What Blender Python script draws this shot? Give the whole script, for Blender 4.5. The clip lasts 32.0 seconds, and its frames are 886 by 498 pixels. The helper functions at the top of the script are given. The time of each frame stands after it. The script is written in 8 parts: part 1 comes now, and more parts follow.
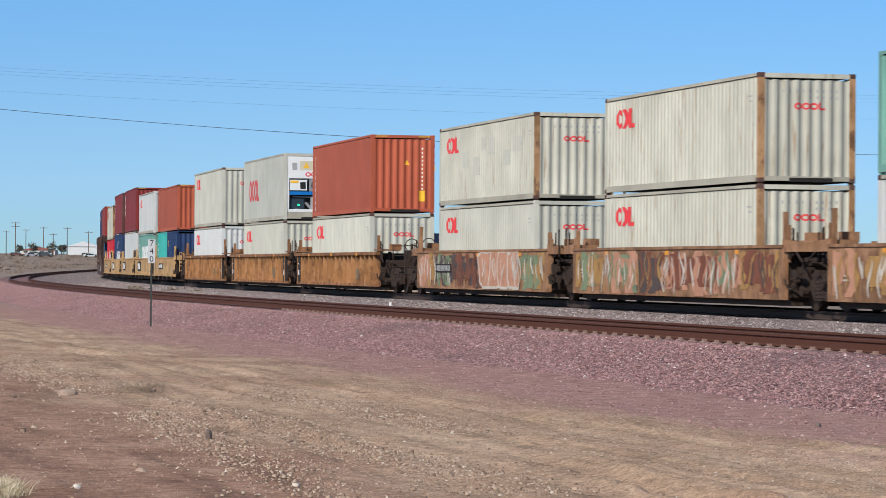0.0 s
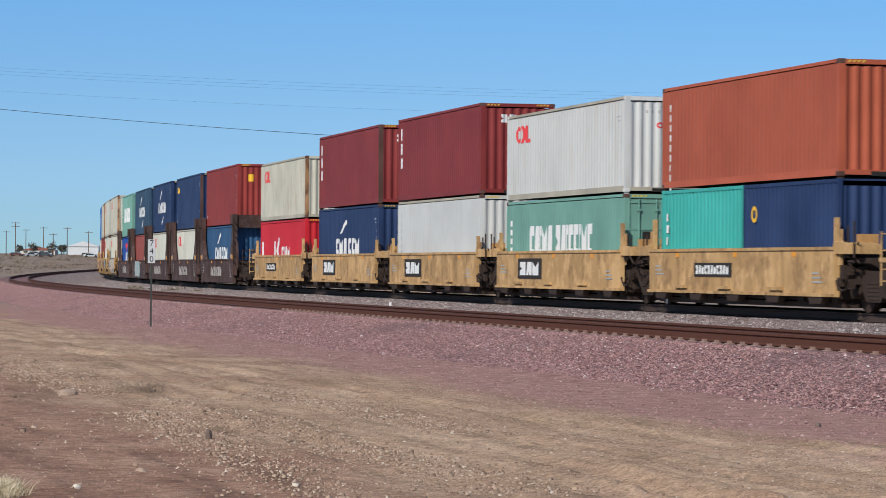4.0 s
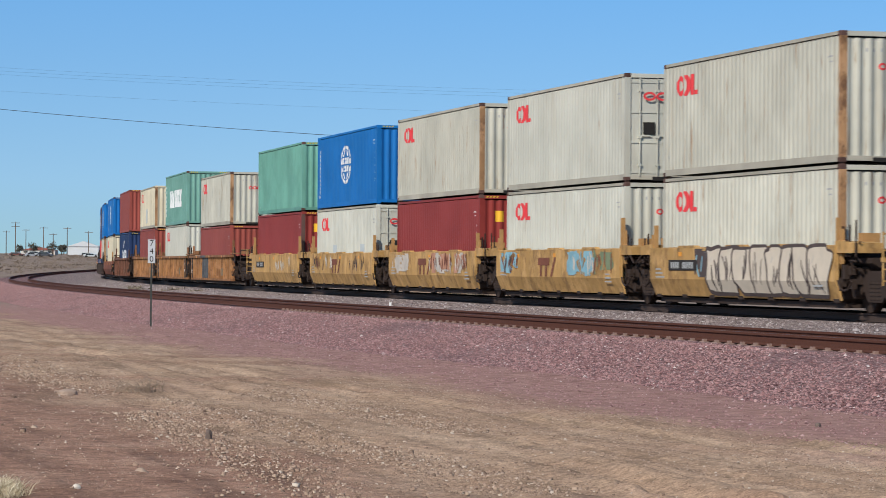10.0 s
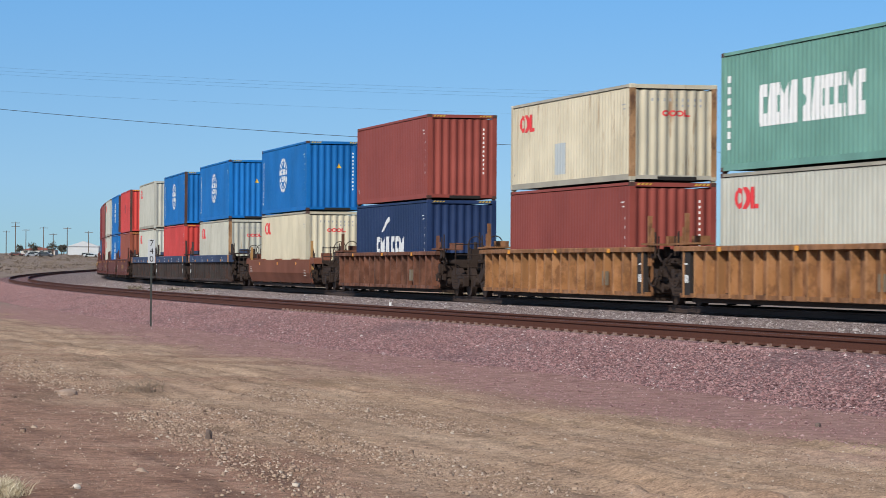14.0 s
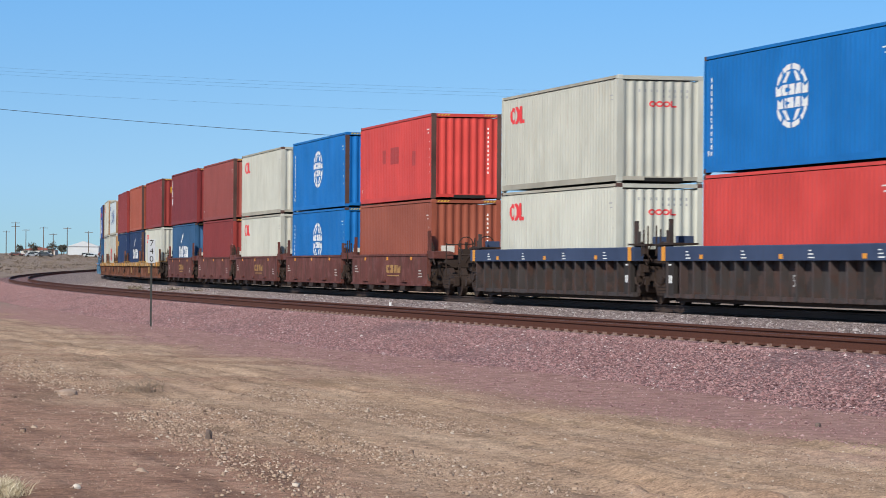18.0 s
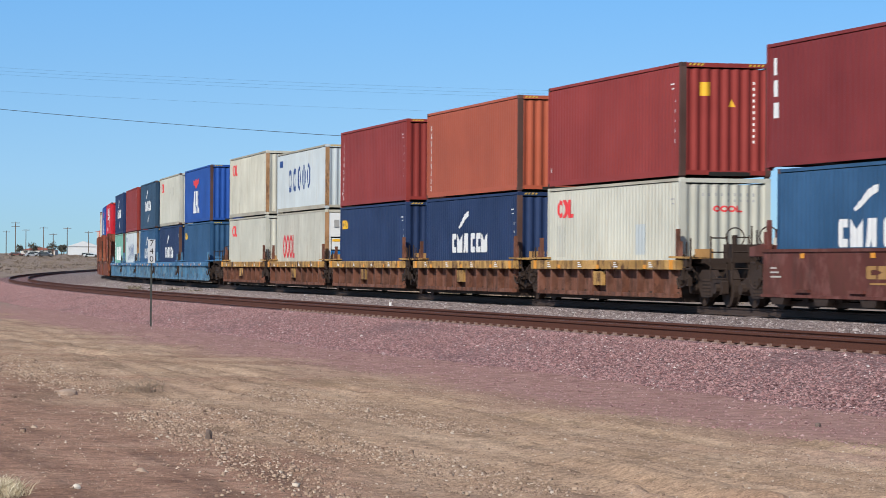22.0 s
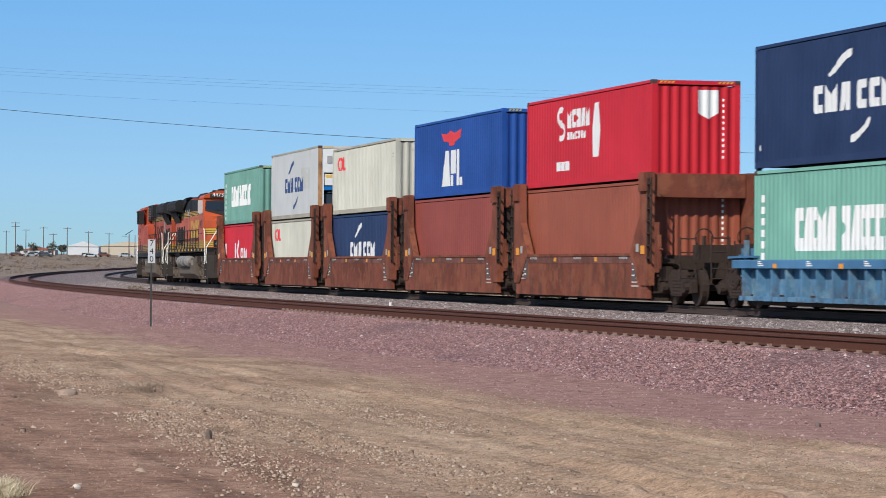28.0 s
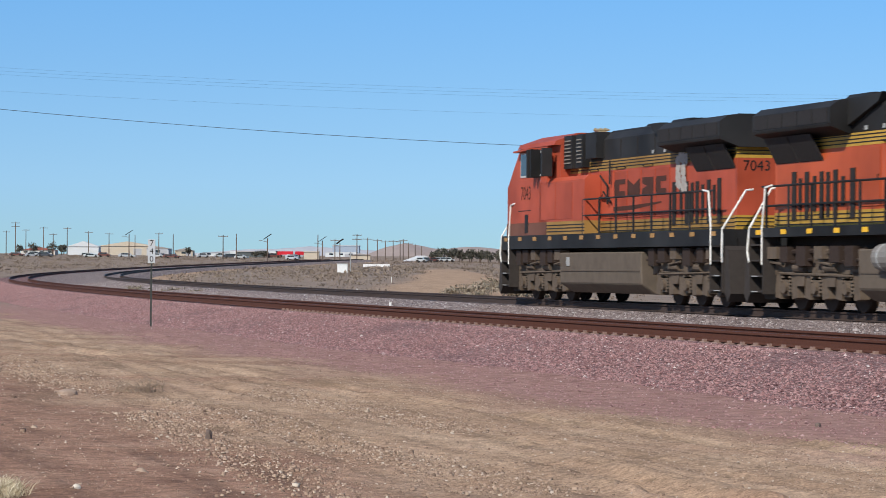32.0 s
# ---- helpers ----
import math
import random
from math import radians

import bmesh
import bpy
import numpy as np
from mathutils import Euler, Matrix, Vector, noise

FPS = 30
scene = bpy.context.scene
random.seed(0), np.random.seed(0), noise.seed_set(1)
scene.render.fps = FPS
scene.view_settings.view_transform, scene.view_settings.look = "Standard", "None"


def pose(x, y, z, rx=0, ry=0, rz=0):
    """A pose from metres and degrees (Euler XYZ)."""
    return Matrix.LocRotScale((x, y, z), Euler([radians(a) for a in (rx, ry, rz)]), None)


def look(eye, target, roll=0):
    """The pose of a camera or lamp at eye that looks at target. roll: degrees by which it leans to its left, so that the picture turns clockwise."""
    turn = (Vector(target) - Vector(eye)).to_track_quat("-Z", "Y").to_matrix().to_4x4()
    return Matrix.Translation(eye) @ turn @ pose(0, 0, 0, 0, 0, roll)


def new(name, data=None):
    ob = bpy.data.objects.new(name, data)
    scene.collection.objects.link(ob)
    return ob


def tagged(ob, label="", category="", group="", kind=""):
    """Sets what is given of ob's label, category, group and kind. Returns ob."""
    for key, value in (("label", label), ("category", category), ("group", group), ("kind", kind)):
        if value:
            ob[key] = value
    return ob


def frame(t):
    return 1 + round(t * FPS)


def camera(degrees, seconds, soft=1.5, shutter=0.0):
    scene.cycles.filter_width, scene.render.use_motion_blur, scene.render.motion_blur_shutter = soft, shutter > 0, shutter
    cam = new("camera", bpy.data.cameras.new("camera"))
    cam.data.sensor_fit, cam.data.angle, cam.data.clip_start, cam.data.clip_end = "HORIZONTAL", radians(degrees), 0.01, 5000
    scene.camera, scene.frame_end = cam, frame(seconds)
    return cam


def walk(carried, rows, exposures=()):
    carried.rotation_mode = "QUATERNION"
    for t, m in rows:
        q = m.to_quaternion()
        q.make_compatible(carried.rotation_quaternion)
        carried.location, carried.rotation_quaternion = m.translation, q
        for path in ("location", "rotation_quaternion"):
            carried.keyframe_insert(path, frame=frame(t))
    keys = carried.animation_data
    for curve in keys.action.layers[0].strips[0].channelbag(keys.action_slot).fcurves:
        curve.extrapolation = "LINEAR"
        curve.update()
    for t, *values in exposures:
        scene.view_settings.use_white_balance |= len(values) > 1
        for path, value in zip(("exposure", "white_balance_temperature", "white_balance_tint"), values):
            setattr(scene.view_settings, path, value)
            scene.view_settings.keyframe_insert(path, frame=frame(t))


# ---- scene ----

# ---- camera: stands still beside the line, low over the ground, long lens ----
cam = camera(16.615, 32.0, soft=0.85, shutter=0.15)
EYE = (0.0, 0.0, 0.90)
VIEW = look(EYE, (0.0, 100.0, 0.90 + 100.0 * math.tan(radians(0.3708))), 0.4134)
walk(cam, [(0.0, VIEW), (32.0, VIEW)], [(0.0, 0.35), (0.4, 0.32), (1.0, 0.25), (14.5, 0.235), (16.5, 0.35), (23.0, 0.38), (28.0, 0.33), (32.0, 0.34)])

# ---- light: a clear winter sky and a sun over the viewer's left shoulder ----
SUN_ELEVATION, SUN_BEARING = radians(38), Vector((-0.55, -0.835))
world = bpy.data.worlds.new("sky")
scene.world = world
world.use_nodes = True
sky = world.node_tree.nodes.new("ShaderNodeTexSky")
sky.sky_type, sky.sun_disc = "NISHITA", False
sky.sun_elevation = SUN_ELEVATION
sky.sun_rotation = math.atan2(SUN_BEARING.x, SUN_BEARING.y)
sky.altitude, sky.air_density, sky.dust_density, sky.ozone_density = 650, 1.0, 0.6, 1.0
# the clear desert air keeps its blue down to the horizon
where, lift, tint = (world.node_tree.nodes.new(k) for k in ("ShaderNodeTexCoord", "ShaderNodeMapping", "ShaderNodeMix"))
lift.inputs["Location"].default_value, lift.inputs["Scale"].default_value = (0, 0, 0.19), (1, 1, 1.5)
tint.data_type, tint.blend_type = "RGBA", "MULTIPLY"
tint.inputs[0].default_value = 1.0
height, haze = world.node_tree.nodes.new("ShaderNodeSeparateXYZ"), world.node_tree.nodes.new("ShaderNodeValToRGB")
for k in range(2):
    haze.color_ramp.elements.new(0.5)
for stop, (level, colour) in zip(haze.color_ramp.elements, ((0.0, (0.78, 0.82, 0.63, 1)), (0.028, (0.82, 0.94, 0.88, 1)), (0.09, (0.64, 0.985, 1.12, 1)), (0.32, (0.84, 1.0, 1.08, 1)))):
    stop.position, stop.color = level, colour
world.node_tree.links.new(where.outputs["Generated"], height.inputs[0])
world.node_tree.links.new(height.outputs[2], haze.inputs[0])
world.node_tree.links.new(haze.outputs[0], tint.inputs[7])
world.node_tree.links.new(where.outputs["Generated"], lift.inputs[0])
world.node_tree.links.new(lift.outputs[0], sky.inputs[0])
world.node_tree.links.new(sky.outputs[0], tint.inputs[6])
world.node_tree.links.new(tint.outputs[2], world.node_tree.nodes["Background"].inputs[0])
world.node_tree.nodes["Background"].inputs[1].default_value = 0.141
sun = new("sun", bpy.data.lights.new("sun", "SUN"))
sun.data.energy, sun.data.angle, sun.data.color = 3.9, radians(0.53), (1.0, 0.94, 0.85)
sun_at = Vector((SUN_BEARING.x * math.cos(SUN_ELEVATION), SUN_BEARING.y * math.cos(SUN_ELEVATION), math.sin(SUN_ELEVATION)))
sun.matrix_world = look(sun_at * 50, (0, 0, 0))

# ---- the line: a straight that runs into a long right-hand curve, told by u, metres along it ----
P0, BEARING0 = (16.610, 41.191), -0.26663
CURVE, RAMP_A, RAMP_B = 6.2879e-4, -34.63, 50.57
SPEED, SLOWING = 27.194, 0.01563
NEAR_TRACK, NEAR_TRACK_Z = -8.31, -0.10
U_MIN, U_MAX = -260, 1000


def bearing(u):
    w = np.clip((u - RAMP_A) / (RAMP_B - RAMP_A), 0, 1)
    return BEARING0 + CURVE * ((RAMP_B - RAMP_A) * w * w / 2 + np.maximum(u - RAMP_B, 0))


US = np.arange(U_MIN, U_MAX + 0.5, 1.0)
_mid = bearing(US[:-1] + 0.5)
LINE_X = np.concatenate([[0], np.cumsum(np.sin(_mid))])
LINE_Y = np.concatenate([[0], np.cumsum(np.cos(_mid))])
LINE_X += P0[0] - LINE_X[-U_MIN]
LINE_Y += P0[1] - LINE_Y[-U_MIN]


def line_z(u):
    """The far part of the line climbs a little."""
    return 1.2e-5 * np.maximum(u - 190, 0) ** 2


def on_line(u, off=0.0, z=0.0):
    """A place off metres to the far side of the train's track."""
    b = bearing(u)
    return (np.interp(u, US, LINE_X) + off * np.cos(b), np.interp(u, US, LINE_Y) - off * np.sin(b), z + line_z(u))


def car_pose(u, z=0.0):
    """Pose on the rails: local x points the way the train runs, -y to the viewer's side."""
    x, y, h = on_line(u, 0, z)
    b = bearing(u)
    return pose(float(x), float(y), float(h), 0, 0, math.degrees(math.atan2(-math.cos(b), -math.sin(b))))


def run(u, z=0.0):
    """Rows for a thing that stands at u at the start and rolls with the train."""
    return [(t / 2, car_pose(u - SPEED * t / 2 + SLOWING * (t / 2) ** 2 / 2, z)) for t in range(0, 65)]


ROLLING = []

# ---- materials ----
def nodes_of(name):
    m = bpy.data.materials.new(name)
    m.use_nodes = True
    nt = m.node_tree
    return m, nt, nt.nodes["Principled BSDF"]


def link(nt, a, b):
    nt.links.new(a, b)


def add_noise(nt, scale, detail=4.0, rough=0.6, stretch=None, space="Object"):
    tc = nt.nodes.new("ShaderNodeTexCoord")
    no = nt.nodes.new("ShaderNodeTexNoise")
    if space == "Object":
        own, far = nt.nodes.new("ShaderNodeObjectInfo"), nt.nodes.new("ShaderNodeMath")
        no.noise_dimensions, far.operation = "4D", "MULTIPLY"
        far.inputs[1].default_value = 40.0
        link(nt, own.outputs["Random"], far.inputs[0])
        link(nt, far.outputs[0], no.inputs["W"])
    no.inputs["Scale"].default_value, no.inputs["Detail"].default_value, no.inputs["Roughness"].default_value = scale, detail, rough
    if stretch:
        mp = nt.nodes.new("ShaderNodeMapping")
        mp.inputs["Scale"].default_value = stretch
        link(nt, tc.outputs[space], mp.inputs[0])
        link(nt, mp.outputs[0], no.inputs["Vector"])
    else:
        link(nt, tc.outputs[space], no.inputs["Vector"])
    return no.outputs[0]


def ramp(nt, fac, stops):
    r = nt.nodes.new("ShaderNodeValToRGB")
    while len(r.color_ramp.elements) < len(stops):
        r.color_ramp.elements.new(0.5)
    for e, (p, c) in zip(r.color_ramp.elements, stops):
        e.position, e.color = p, (*c, 1) if len(c) == 3 else c
    link(nt, fac, r.inputs[0])
    return r.outputs[0]


def mix(nt, fac, a, b, mode="MIX"):
    n = nt.nodes.new("ShaderNodeMix")
    n.data_type, n.blend_type = "RGBA", mode
    for sock, v in ((n.inputs[0], fac), (n.inputs[6], a), (n.inputs[7], b)):
        if hasattr(v, "is_linked"):
            link(nt, v, sock)
        elif isinstance(v, (int, float)):
            sock.default_value = v
        else:
            sock.default_value = (*v, 1)
    return n.outputs[2]


def bump(nt, bsdf, height, strength=0.3, distance=0.01):
    b = nt.nodes.new("ShaderNodeBump")
    b.inputs["Strength"].default_value, b.inputs["Distance"].default_value = strength, distance
    link(nt, height, b.inputs["Height"])
    link(nt, b.outputs[0], bsdf.inputs["Normal"])


def grey(v):
    return (v, v, v)


PAINTS = {}


def paint(name, colour, rust=0.25, fade=0.18, rough=0.55, rust_colour=(0.16, 0.06, 0.025), soot=0.7, worn=None, drips=0.63):
    """Old paint on steel: faded patches, rain streaks running down, rust where it chips; each thing a little different."""
    if name in PAINTS:
        return PAINTS[name]
    m, nt, b = nodes_of(name)
    info = nt.nodes.new("ShaderNodeObjectInfo")
    big = add_noise(nt, 0.55, 3, 0.55)
    streak = add_noise(nt, 1.0, 4, 0.6, (5.0, 5.0, 0.35))
    fine = add_noise(nt, 9.0, 5, 0.7)
    pale = tuple(min(1, c * (1 + fade) + 0.03 * fade) for c in colour)
    deep = tuple(c * (1 - fade) for c in colour)
    base = mix(nt, ramp(nt, big, [(0.3, grey(0)), (0.7, grey(1))]), deep, pale)
    var = nt.nodes.new("ShaderNodeMapRange")
    var.inputs[3].default_value, var.inputs[4].default_value = 0.9, 1.08
    link(nt, info.outputs["Random"], var.inputs[0])
    base = mix(nt, 1.0, base, var.outputs[0], "MULTIPLY")
    dirt = ramp(nt, streak, [(0.55, grey(0)), (0.80, grey(0.42))])
    base = mix(nt, dirt, base, (0.30, 0.215, 0.125) if min(colour) > 0.3 else tuple(0.6 * c + d for c, d in zip(colour, (0.022, 0.016, 0.012))))
    if rust > 0.5:
        rub = ramp(nt, add_noise(nt, 1.7, 6, 0.65, (1.0, 1.0, 0.9)), [(0.49, grey(0)), (0.58, grey(0.85 if worn else 0.55))])
        base = mix(nt, rub, base, worn or tuple(min(1, 1.35 * c + 0.035) for c in colour))
        blot = ramp(nt, add_noise(nt, 2.3, 7, 0.72, (1.0, 1.0, 0.6)), [(0.50, grey(0)), (0.60, grey(min(1, rust * 0.85)))])
        base = mix(nt, blot, base, (0.075, 0.034, 0.022))
        black = ramp(nt, add_noise(nt, 0.8, 4, 0.6, (4.0, 4.0, 0.4)), [(0.46, grey(0)), (0.7, grey(soot))])
        base = mix(nt, black, base, (0.035, 0.027, 0.023))
    if rust > 0.28 and soot == 0.7 and sum(colour) > 0.6:
        drip = ramp(nt, add_noise(nt, 1.0, 6, 0.7, (7.0, 7.0, 0.55)), [(drips, grey(0)), (drips + 0.10, grey(0.8))])
        base = mix(nt, drip, base, (0.24, 0.135, 0.065))
        smear = ramp(nt, add_noise(nt, 0.7, 5, 0.65, (1.6, 1.6, 0.5)), [(0.52, grey(0)), (0.72, grey(0.35))])
        base = mix(nt, smear, base, tuple(0.62 * c for c in colour))
    rusty = ramp(nt, fine, [(0.70 - 0.1 * rust, grey(0)), (0.78, grey(min(1, rust * 2.2)))])
    base = mix(nt, rusty, base, rust_colour)
    link(nt, base, b.inputs["Base Color"])
    b.inputs["Roughness"].default_value = rough
    b.inputs["Specular IOR Level"].default_value = 0.16
    bump(nt, b, fine, 0.12, 0.004)
    PAINTS[name] = m
    return m


def plain(name, colour, rough=0.6, metal=0.0, vary=0.2, scale=6.0):
    if name in PAINTS:
        return PAINTS[name]
    m, nt, b = nodes_of(name)
    n = add_noise(nt, scale, 4, 0.65)
    link(nt, mix(nt, n, tuple(c * (1 - vary) for c in colour), tuple(min(1, c * (1 + vary)) for c in colour)), b.inputs["Base Color"])
    b.inputs["Roughness"].default_value, b.inputs["Metallic"].default_value = rough, metal
    b.inputs["Specular IOR Level"].default_value = 0.28
    bump(nt, b, n, 0.1, 0.004)
    PAINTS[name] = m
    return m


# ---- mesh helpers ----
def box(bm, x0, x1, y0, y1, z0, z1):
    vs = [bm.verts.new((x, y, z)) for x in (x0, x1) for y in (y0, y1) for z in (z0, z1)]
    for f in ((0, 1, 3, 2), (4, 6, 7, 5), (0, 4, 5, 1), (2, 3, 7, 6), (0, 2, 6, 4), (1, 5, 7, 3)):
        bm.faces.new([vs[i] for i in f])
    return vs


def prism(bm, outline, y0, y1):
    """An outline in x and z, drawn through from y0 to y1."""
    a = [bm.verts.new((x, y0, z)) for x, z in outline]
    b = [bm.verts.new((x, y1, z)) for x, z in outline]
    bm.faces.new(a)
    bm.faces.new(b[::-1])
    for i in range(len(a)):
        j = (i + 1) % len(a)
        bm.faces.new((a[i], b[i], b[j], a[j]))


def sweep_x(bm, outline, x0, x1):
    """An outline in y and z, drawn through from x0 to x1."""
    a = [bm.verts.new((x0, y, z)) for y, z in outline]
    b = [bm.verts.new((x1, y, z)) for y, z in outline]
    bm.faces.new(a)
    bm.faces.new(b[::-1])
    for i in range(len(a)):
        j = (i + 1) % len(a)
        bm.faces.new((a[i], b[i], b[j], a[j]))


def tube(bm, a, b, r, seg=8, r2=None):
    a, b = Vector(a), Vector(b)
    d = (b - a).normalized()
    s = d.orthogonal().normalized()
    t = d.cross(s)
    rings = []
    for p, rr in ((a, r), (b, r if r2 is None else r2)):
        rings.append([bm.verts.new(p + (s * math.cos(k * 2 * math.pi / seg) + t * math.sin(k * 2 * math.pi / seg)) * rr) for k in range(seg)])
    for k in range(seg):
        bm.faces.new((rings[0][k], rings[0][(k + 1) % seg], rings[1][(k + 1) % seg], rings[1][k]))
    bm.faces.new(rings[0][::-1])
    bm.faces.new(rings[1])


def mesh_of(name, bm, material=None):
    me = bpy.data.meshes.new(name)
    bmesh.ops.recalc_face_normals(bm, faces=bm.faces)
    bm.to_mesh(me)
    bm.free()
    if material:
        me.materials.append(material)
    return me


def part(name, bm, material, parent, label=""):
    ob = new(name, mesh_of(name, bm, material))
    ob.parent = parent
    if label:
        ob["label"] = label
    return ob


def shared(name, me, material, parent, at=(0, 0, 0), turn=0.0, label=""):
    """A part on a mesh that others use too; its own material sits on the object."""
    ob = new(name, me)
    ob.parent = parent
    ob.location = at
    ob.rotation_euler = (0, 0, turn)
    if not me.materials:
        me.materials.append(None)
    ob.material_slots[0].link = "OBJECT"
    ob.material_slots[0].material = material
    if label:
        ob["label"] = label
    return ob


def text_mesh(words, size):
    cu = bpy.data.curves.new("text", "FONT")
    cu.body, cu.size, cu.align_x, cu.align_y = words, size, "CENTER", "CENTER"
    ob = bpy.data.objects.new("text", cu)
    me = bpy.data.meshes.new_from_object(ob)
    bpy.data.objects.remove(ob)
    return me


def on_side(name, me, material, parent, x, z, y, far=False):
    ob = new(name, me)
    ob.parent = parent
    me.materials.clear()
    me.materials.append(material)
    ob.matrix_basis = pose(x, y, z, 90, 0, 180 if far else 0)
    return ob


SMALL_MARKS = ("marking", "end_marking", "hazard_stripes", "door_latch", "end_patch", "scrawl", "patch", "spring_nest", "joint_gear")


def small_marks():
    """Rows of marks too small to pick apart."""
    for ob in bpy.data.objects:
        if ob.name.split(".")[0] in SMALL_MARKS:
            ob["kind"] = "stuff"


MESHES = {}


def once(key, build):
    if key not in MESHES:
        bm = bmesh.new()
        build(bm)
        MESHES[key] = mesh_of(key if isinstance(key, str) else str(key[0]), bm)
    return MESHES[key]

# ---- ground and ballast ----
NEAR_LINE = np.arange(-120, 700, 4.0)
NEAR_X, NEAR_Y, _ = on_line(NEAR_LINE)


def from_line(x, y):
    """u and the sideways distance from the train's track, for arrays of places."""
    u = np.full(x.shape, 0.0)
    best = np.full(x.shape, 1e18)
    for i in range(len(NEAR_LINE)):
        d = (x - NEAR_X[i]) ** 2 + (y - NEAR_Y[i]) ** 2
        m = d < best
        best[m], u[m] = d[m], NEAR_LINE[i]
    for _ in range(2):
        px, py, _z = on_line(u)
        b = bearing(u)
        u = u + (x - px) * np.sin(b) + (y - py) * np.cos(b)
    px, py, _z = on_line(u)
    b = bearing(u)
    return u, (x - px) * np.cos(b) - (y - py) * np.sin(b)


def waves(x, y, scale, seed):
    r = np.random.RandomState(seed)
    s = 0
    for k in range(7):
        a, p, f = r.uniform(0, 6.3), r.uniform(0, 6.3), scale * r.uniform(0.6, 1.7)
        s = s + np.sin((x * math.cos(a) + y * math.sin(a)) * f + p)
    return s / 7


def lattice(x, y, size, seed):
    """Smooth random relief with bumps of about that size, from -1 to 1."""
    gx, gy = x / size + 17.3 * seed, y / size + 9.1 * seed
    ix, iy = np.floor(gx), np.floor(gy)
    fx, fy = gx - ix, gy - iy
    fx, fy = fx * fx * (3 - 2 * fx), fy * fy * (3 - 2 * fy)

    def corner(a, b):
        h = np.sin((ix + a) * 127.1 + (iy + b) * 311.7 + seed * 74.7) * 43758.5453
        return 2 * (h - np.floor(h)) - 1

    return (corner(0, 0) * (1 - fx) + corner(1, 0) * fx) * (1 - fy) + (corner(0, 1) * (1 - fx) + corner(1, 1) * fx) * fy


# tyre ruts: sideways place at u = 0, drift per metre, wander, width, depth
RUTS = ((-18.15, 0.085, 0.10, 0.20, 0.045), (-17.35, -0.04, 0.14, 0.16, 0.030), (-16.9, -0.075, 0.10, 0.22, 0.035), (-19.1, 0.03, 0.2, 0.25, 0.035), (-19.9, 0.075, 0.12, 0.18, 0.030), (-20.9, 0.02, 0.2, 0.2, 0.025), (-18.7, -0.02, 0.15, 0.14, 0.022))


def ground_z(x, y):
    """Flat dirt by the line, that climbs slowly into the distance beyond it."""
    u, off = from_line(x, y)
    far = np.hypot(x, y)
    z = -0.72 + 0.05 * waves(x, y, 0.25, 1) + 0.011 * waves(x, y, 1.3, 2) + 0.006 * waves(x, y, 4.0, 8)
    near = (off < -12.8) * np.clip((95 - far) / 30, 0, 1)
    trodden = np.clip((-20.9 - off + 0.5 * waves(x, y, 0.6, 41)) / 0.9, 0, 1) * np.clip((0.5 - waves(x, y, 0.8, 45)) * 2, 0.25, 1)
    rough = near * (1 - 0.75 * trodden)
    z = z + rough * (0.016 * lattice(x, y, 0.9, 3) + 0.012 * lattice(x, y, 0.34, 4) * np.clip(0.4 + lattice(x, y, 2.3, 5), 0, 1.3) + 0.007 * lattice(x, y, 0.13, 6))
    for k, (o, drift, wander, wide, deep) in enumerate(RUTS):
        d = off - o - drift * u - wander * np.sin(u * 0.23 + k * 1.7) - 0.05 * lattice(x, y, 0.5, 20 + k)
        worn = np.clip(0.55 + 0.9 * lattice(u, 0 * u + k * 3.0, 5.0, 30 + k), 0, 1) * near
        z = z - deep * worn * np.exp(-(d / wide) ** 2) + 0.75 * deep * worn * (np.exp(-((d - 1.7 * wide) / (0.6 * wide)) ** 2) + np.exp(-((d + 1.7 * wide) / (0.6 * wide)) ** 2)) * (1 + 0.5 * lattice(x, y, 0.25, 9))
    away = np.interp(far, [110, 165, 260, 420, 600, 700, 800, 950, 1100, 2000, 4800], [-0.6, -0.25, 0.05, 0.45, 1.3, 2.3, 3.0, 4.1, 4.9, 8.5, 20.0]) - 0.05 * np.clip(x, 0, 20)
    away = away + 0.12 * waves(x, y, 0.10, 3)
    by_line = z + line_z(np.minimum(u, 690)) + np.where(off > 3, 0.15, 0)
    w = np.clip((np.abs(off) - 6) / 45, 0, 1) * np.clip((far - 115) / 60, 0, 1) * (y > 0)
    z = by_line * (1 - w) + away * w
    return z, u, off


def sheet(name, rows, cols, x, y, z, material, kind="structure", label="", category=""):
    v = np.stack([x.ravel(), y.ravel(), z.ravel()], 1)
    i = np.arange(rows * cols).reshape(rows, cols)
    f = np.stack([i[:-1, :-1], i[:-1, 1:], i[1:, 1:], i[1:, :-1]], -1).reshape(-1, 4)
    me = bpy.data.meshes.new(name)
    me.from_pydata(v.tolist(), [], f.tolist())
    me.polygons.foreach_set("use_smooth", np.ones(len(f), bool))
    me.materials.append(material)
    ob = new(name, me)
    return tagged(ob, label, category, "", kind)


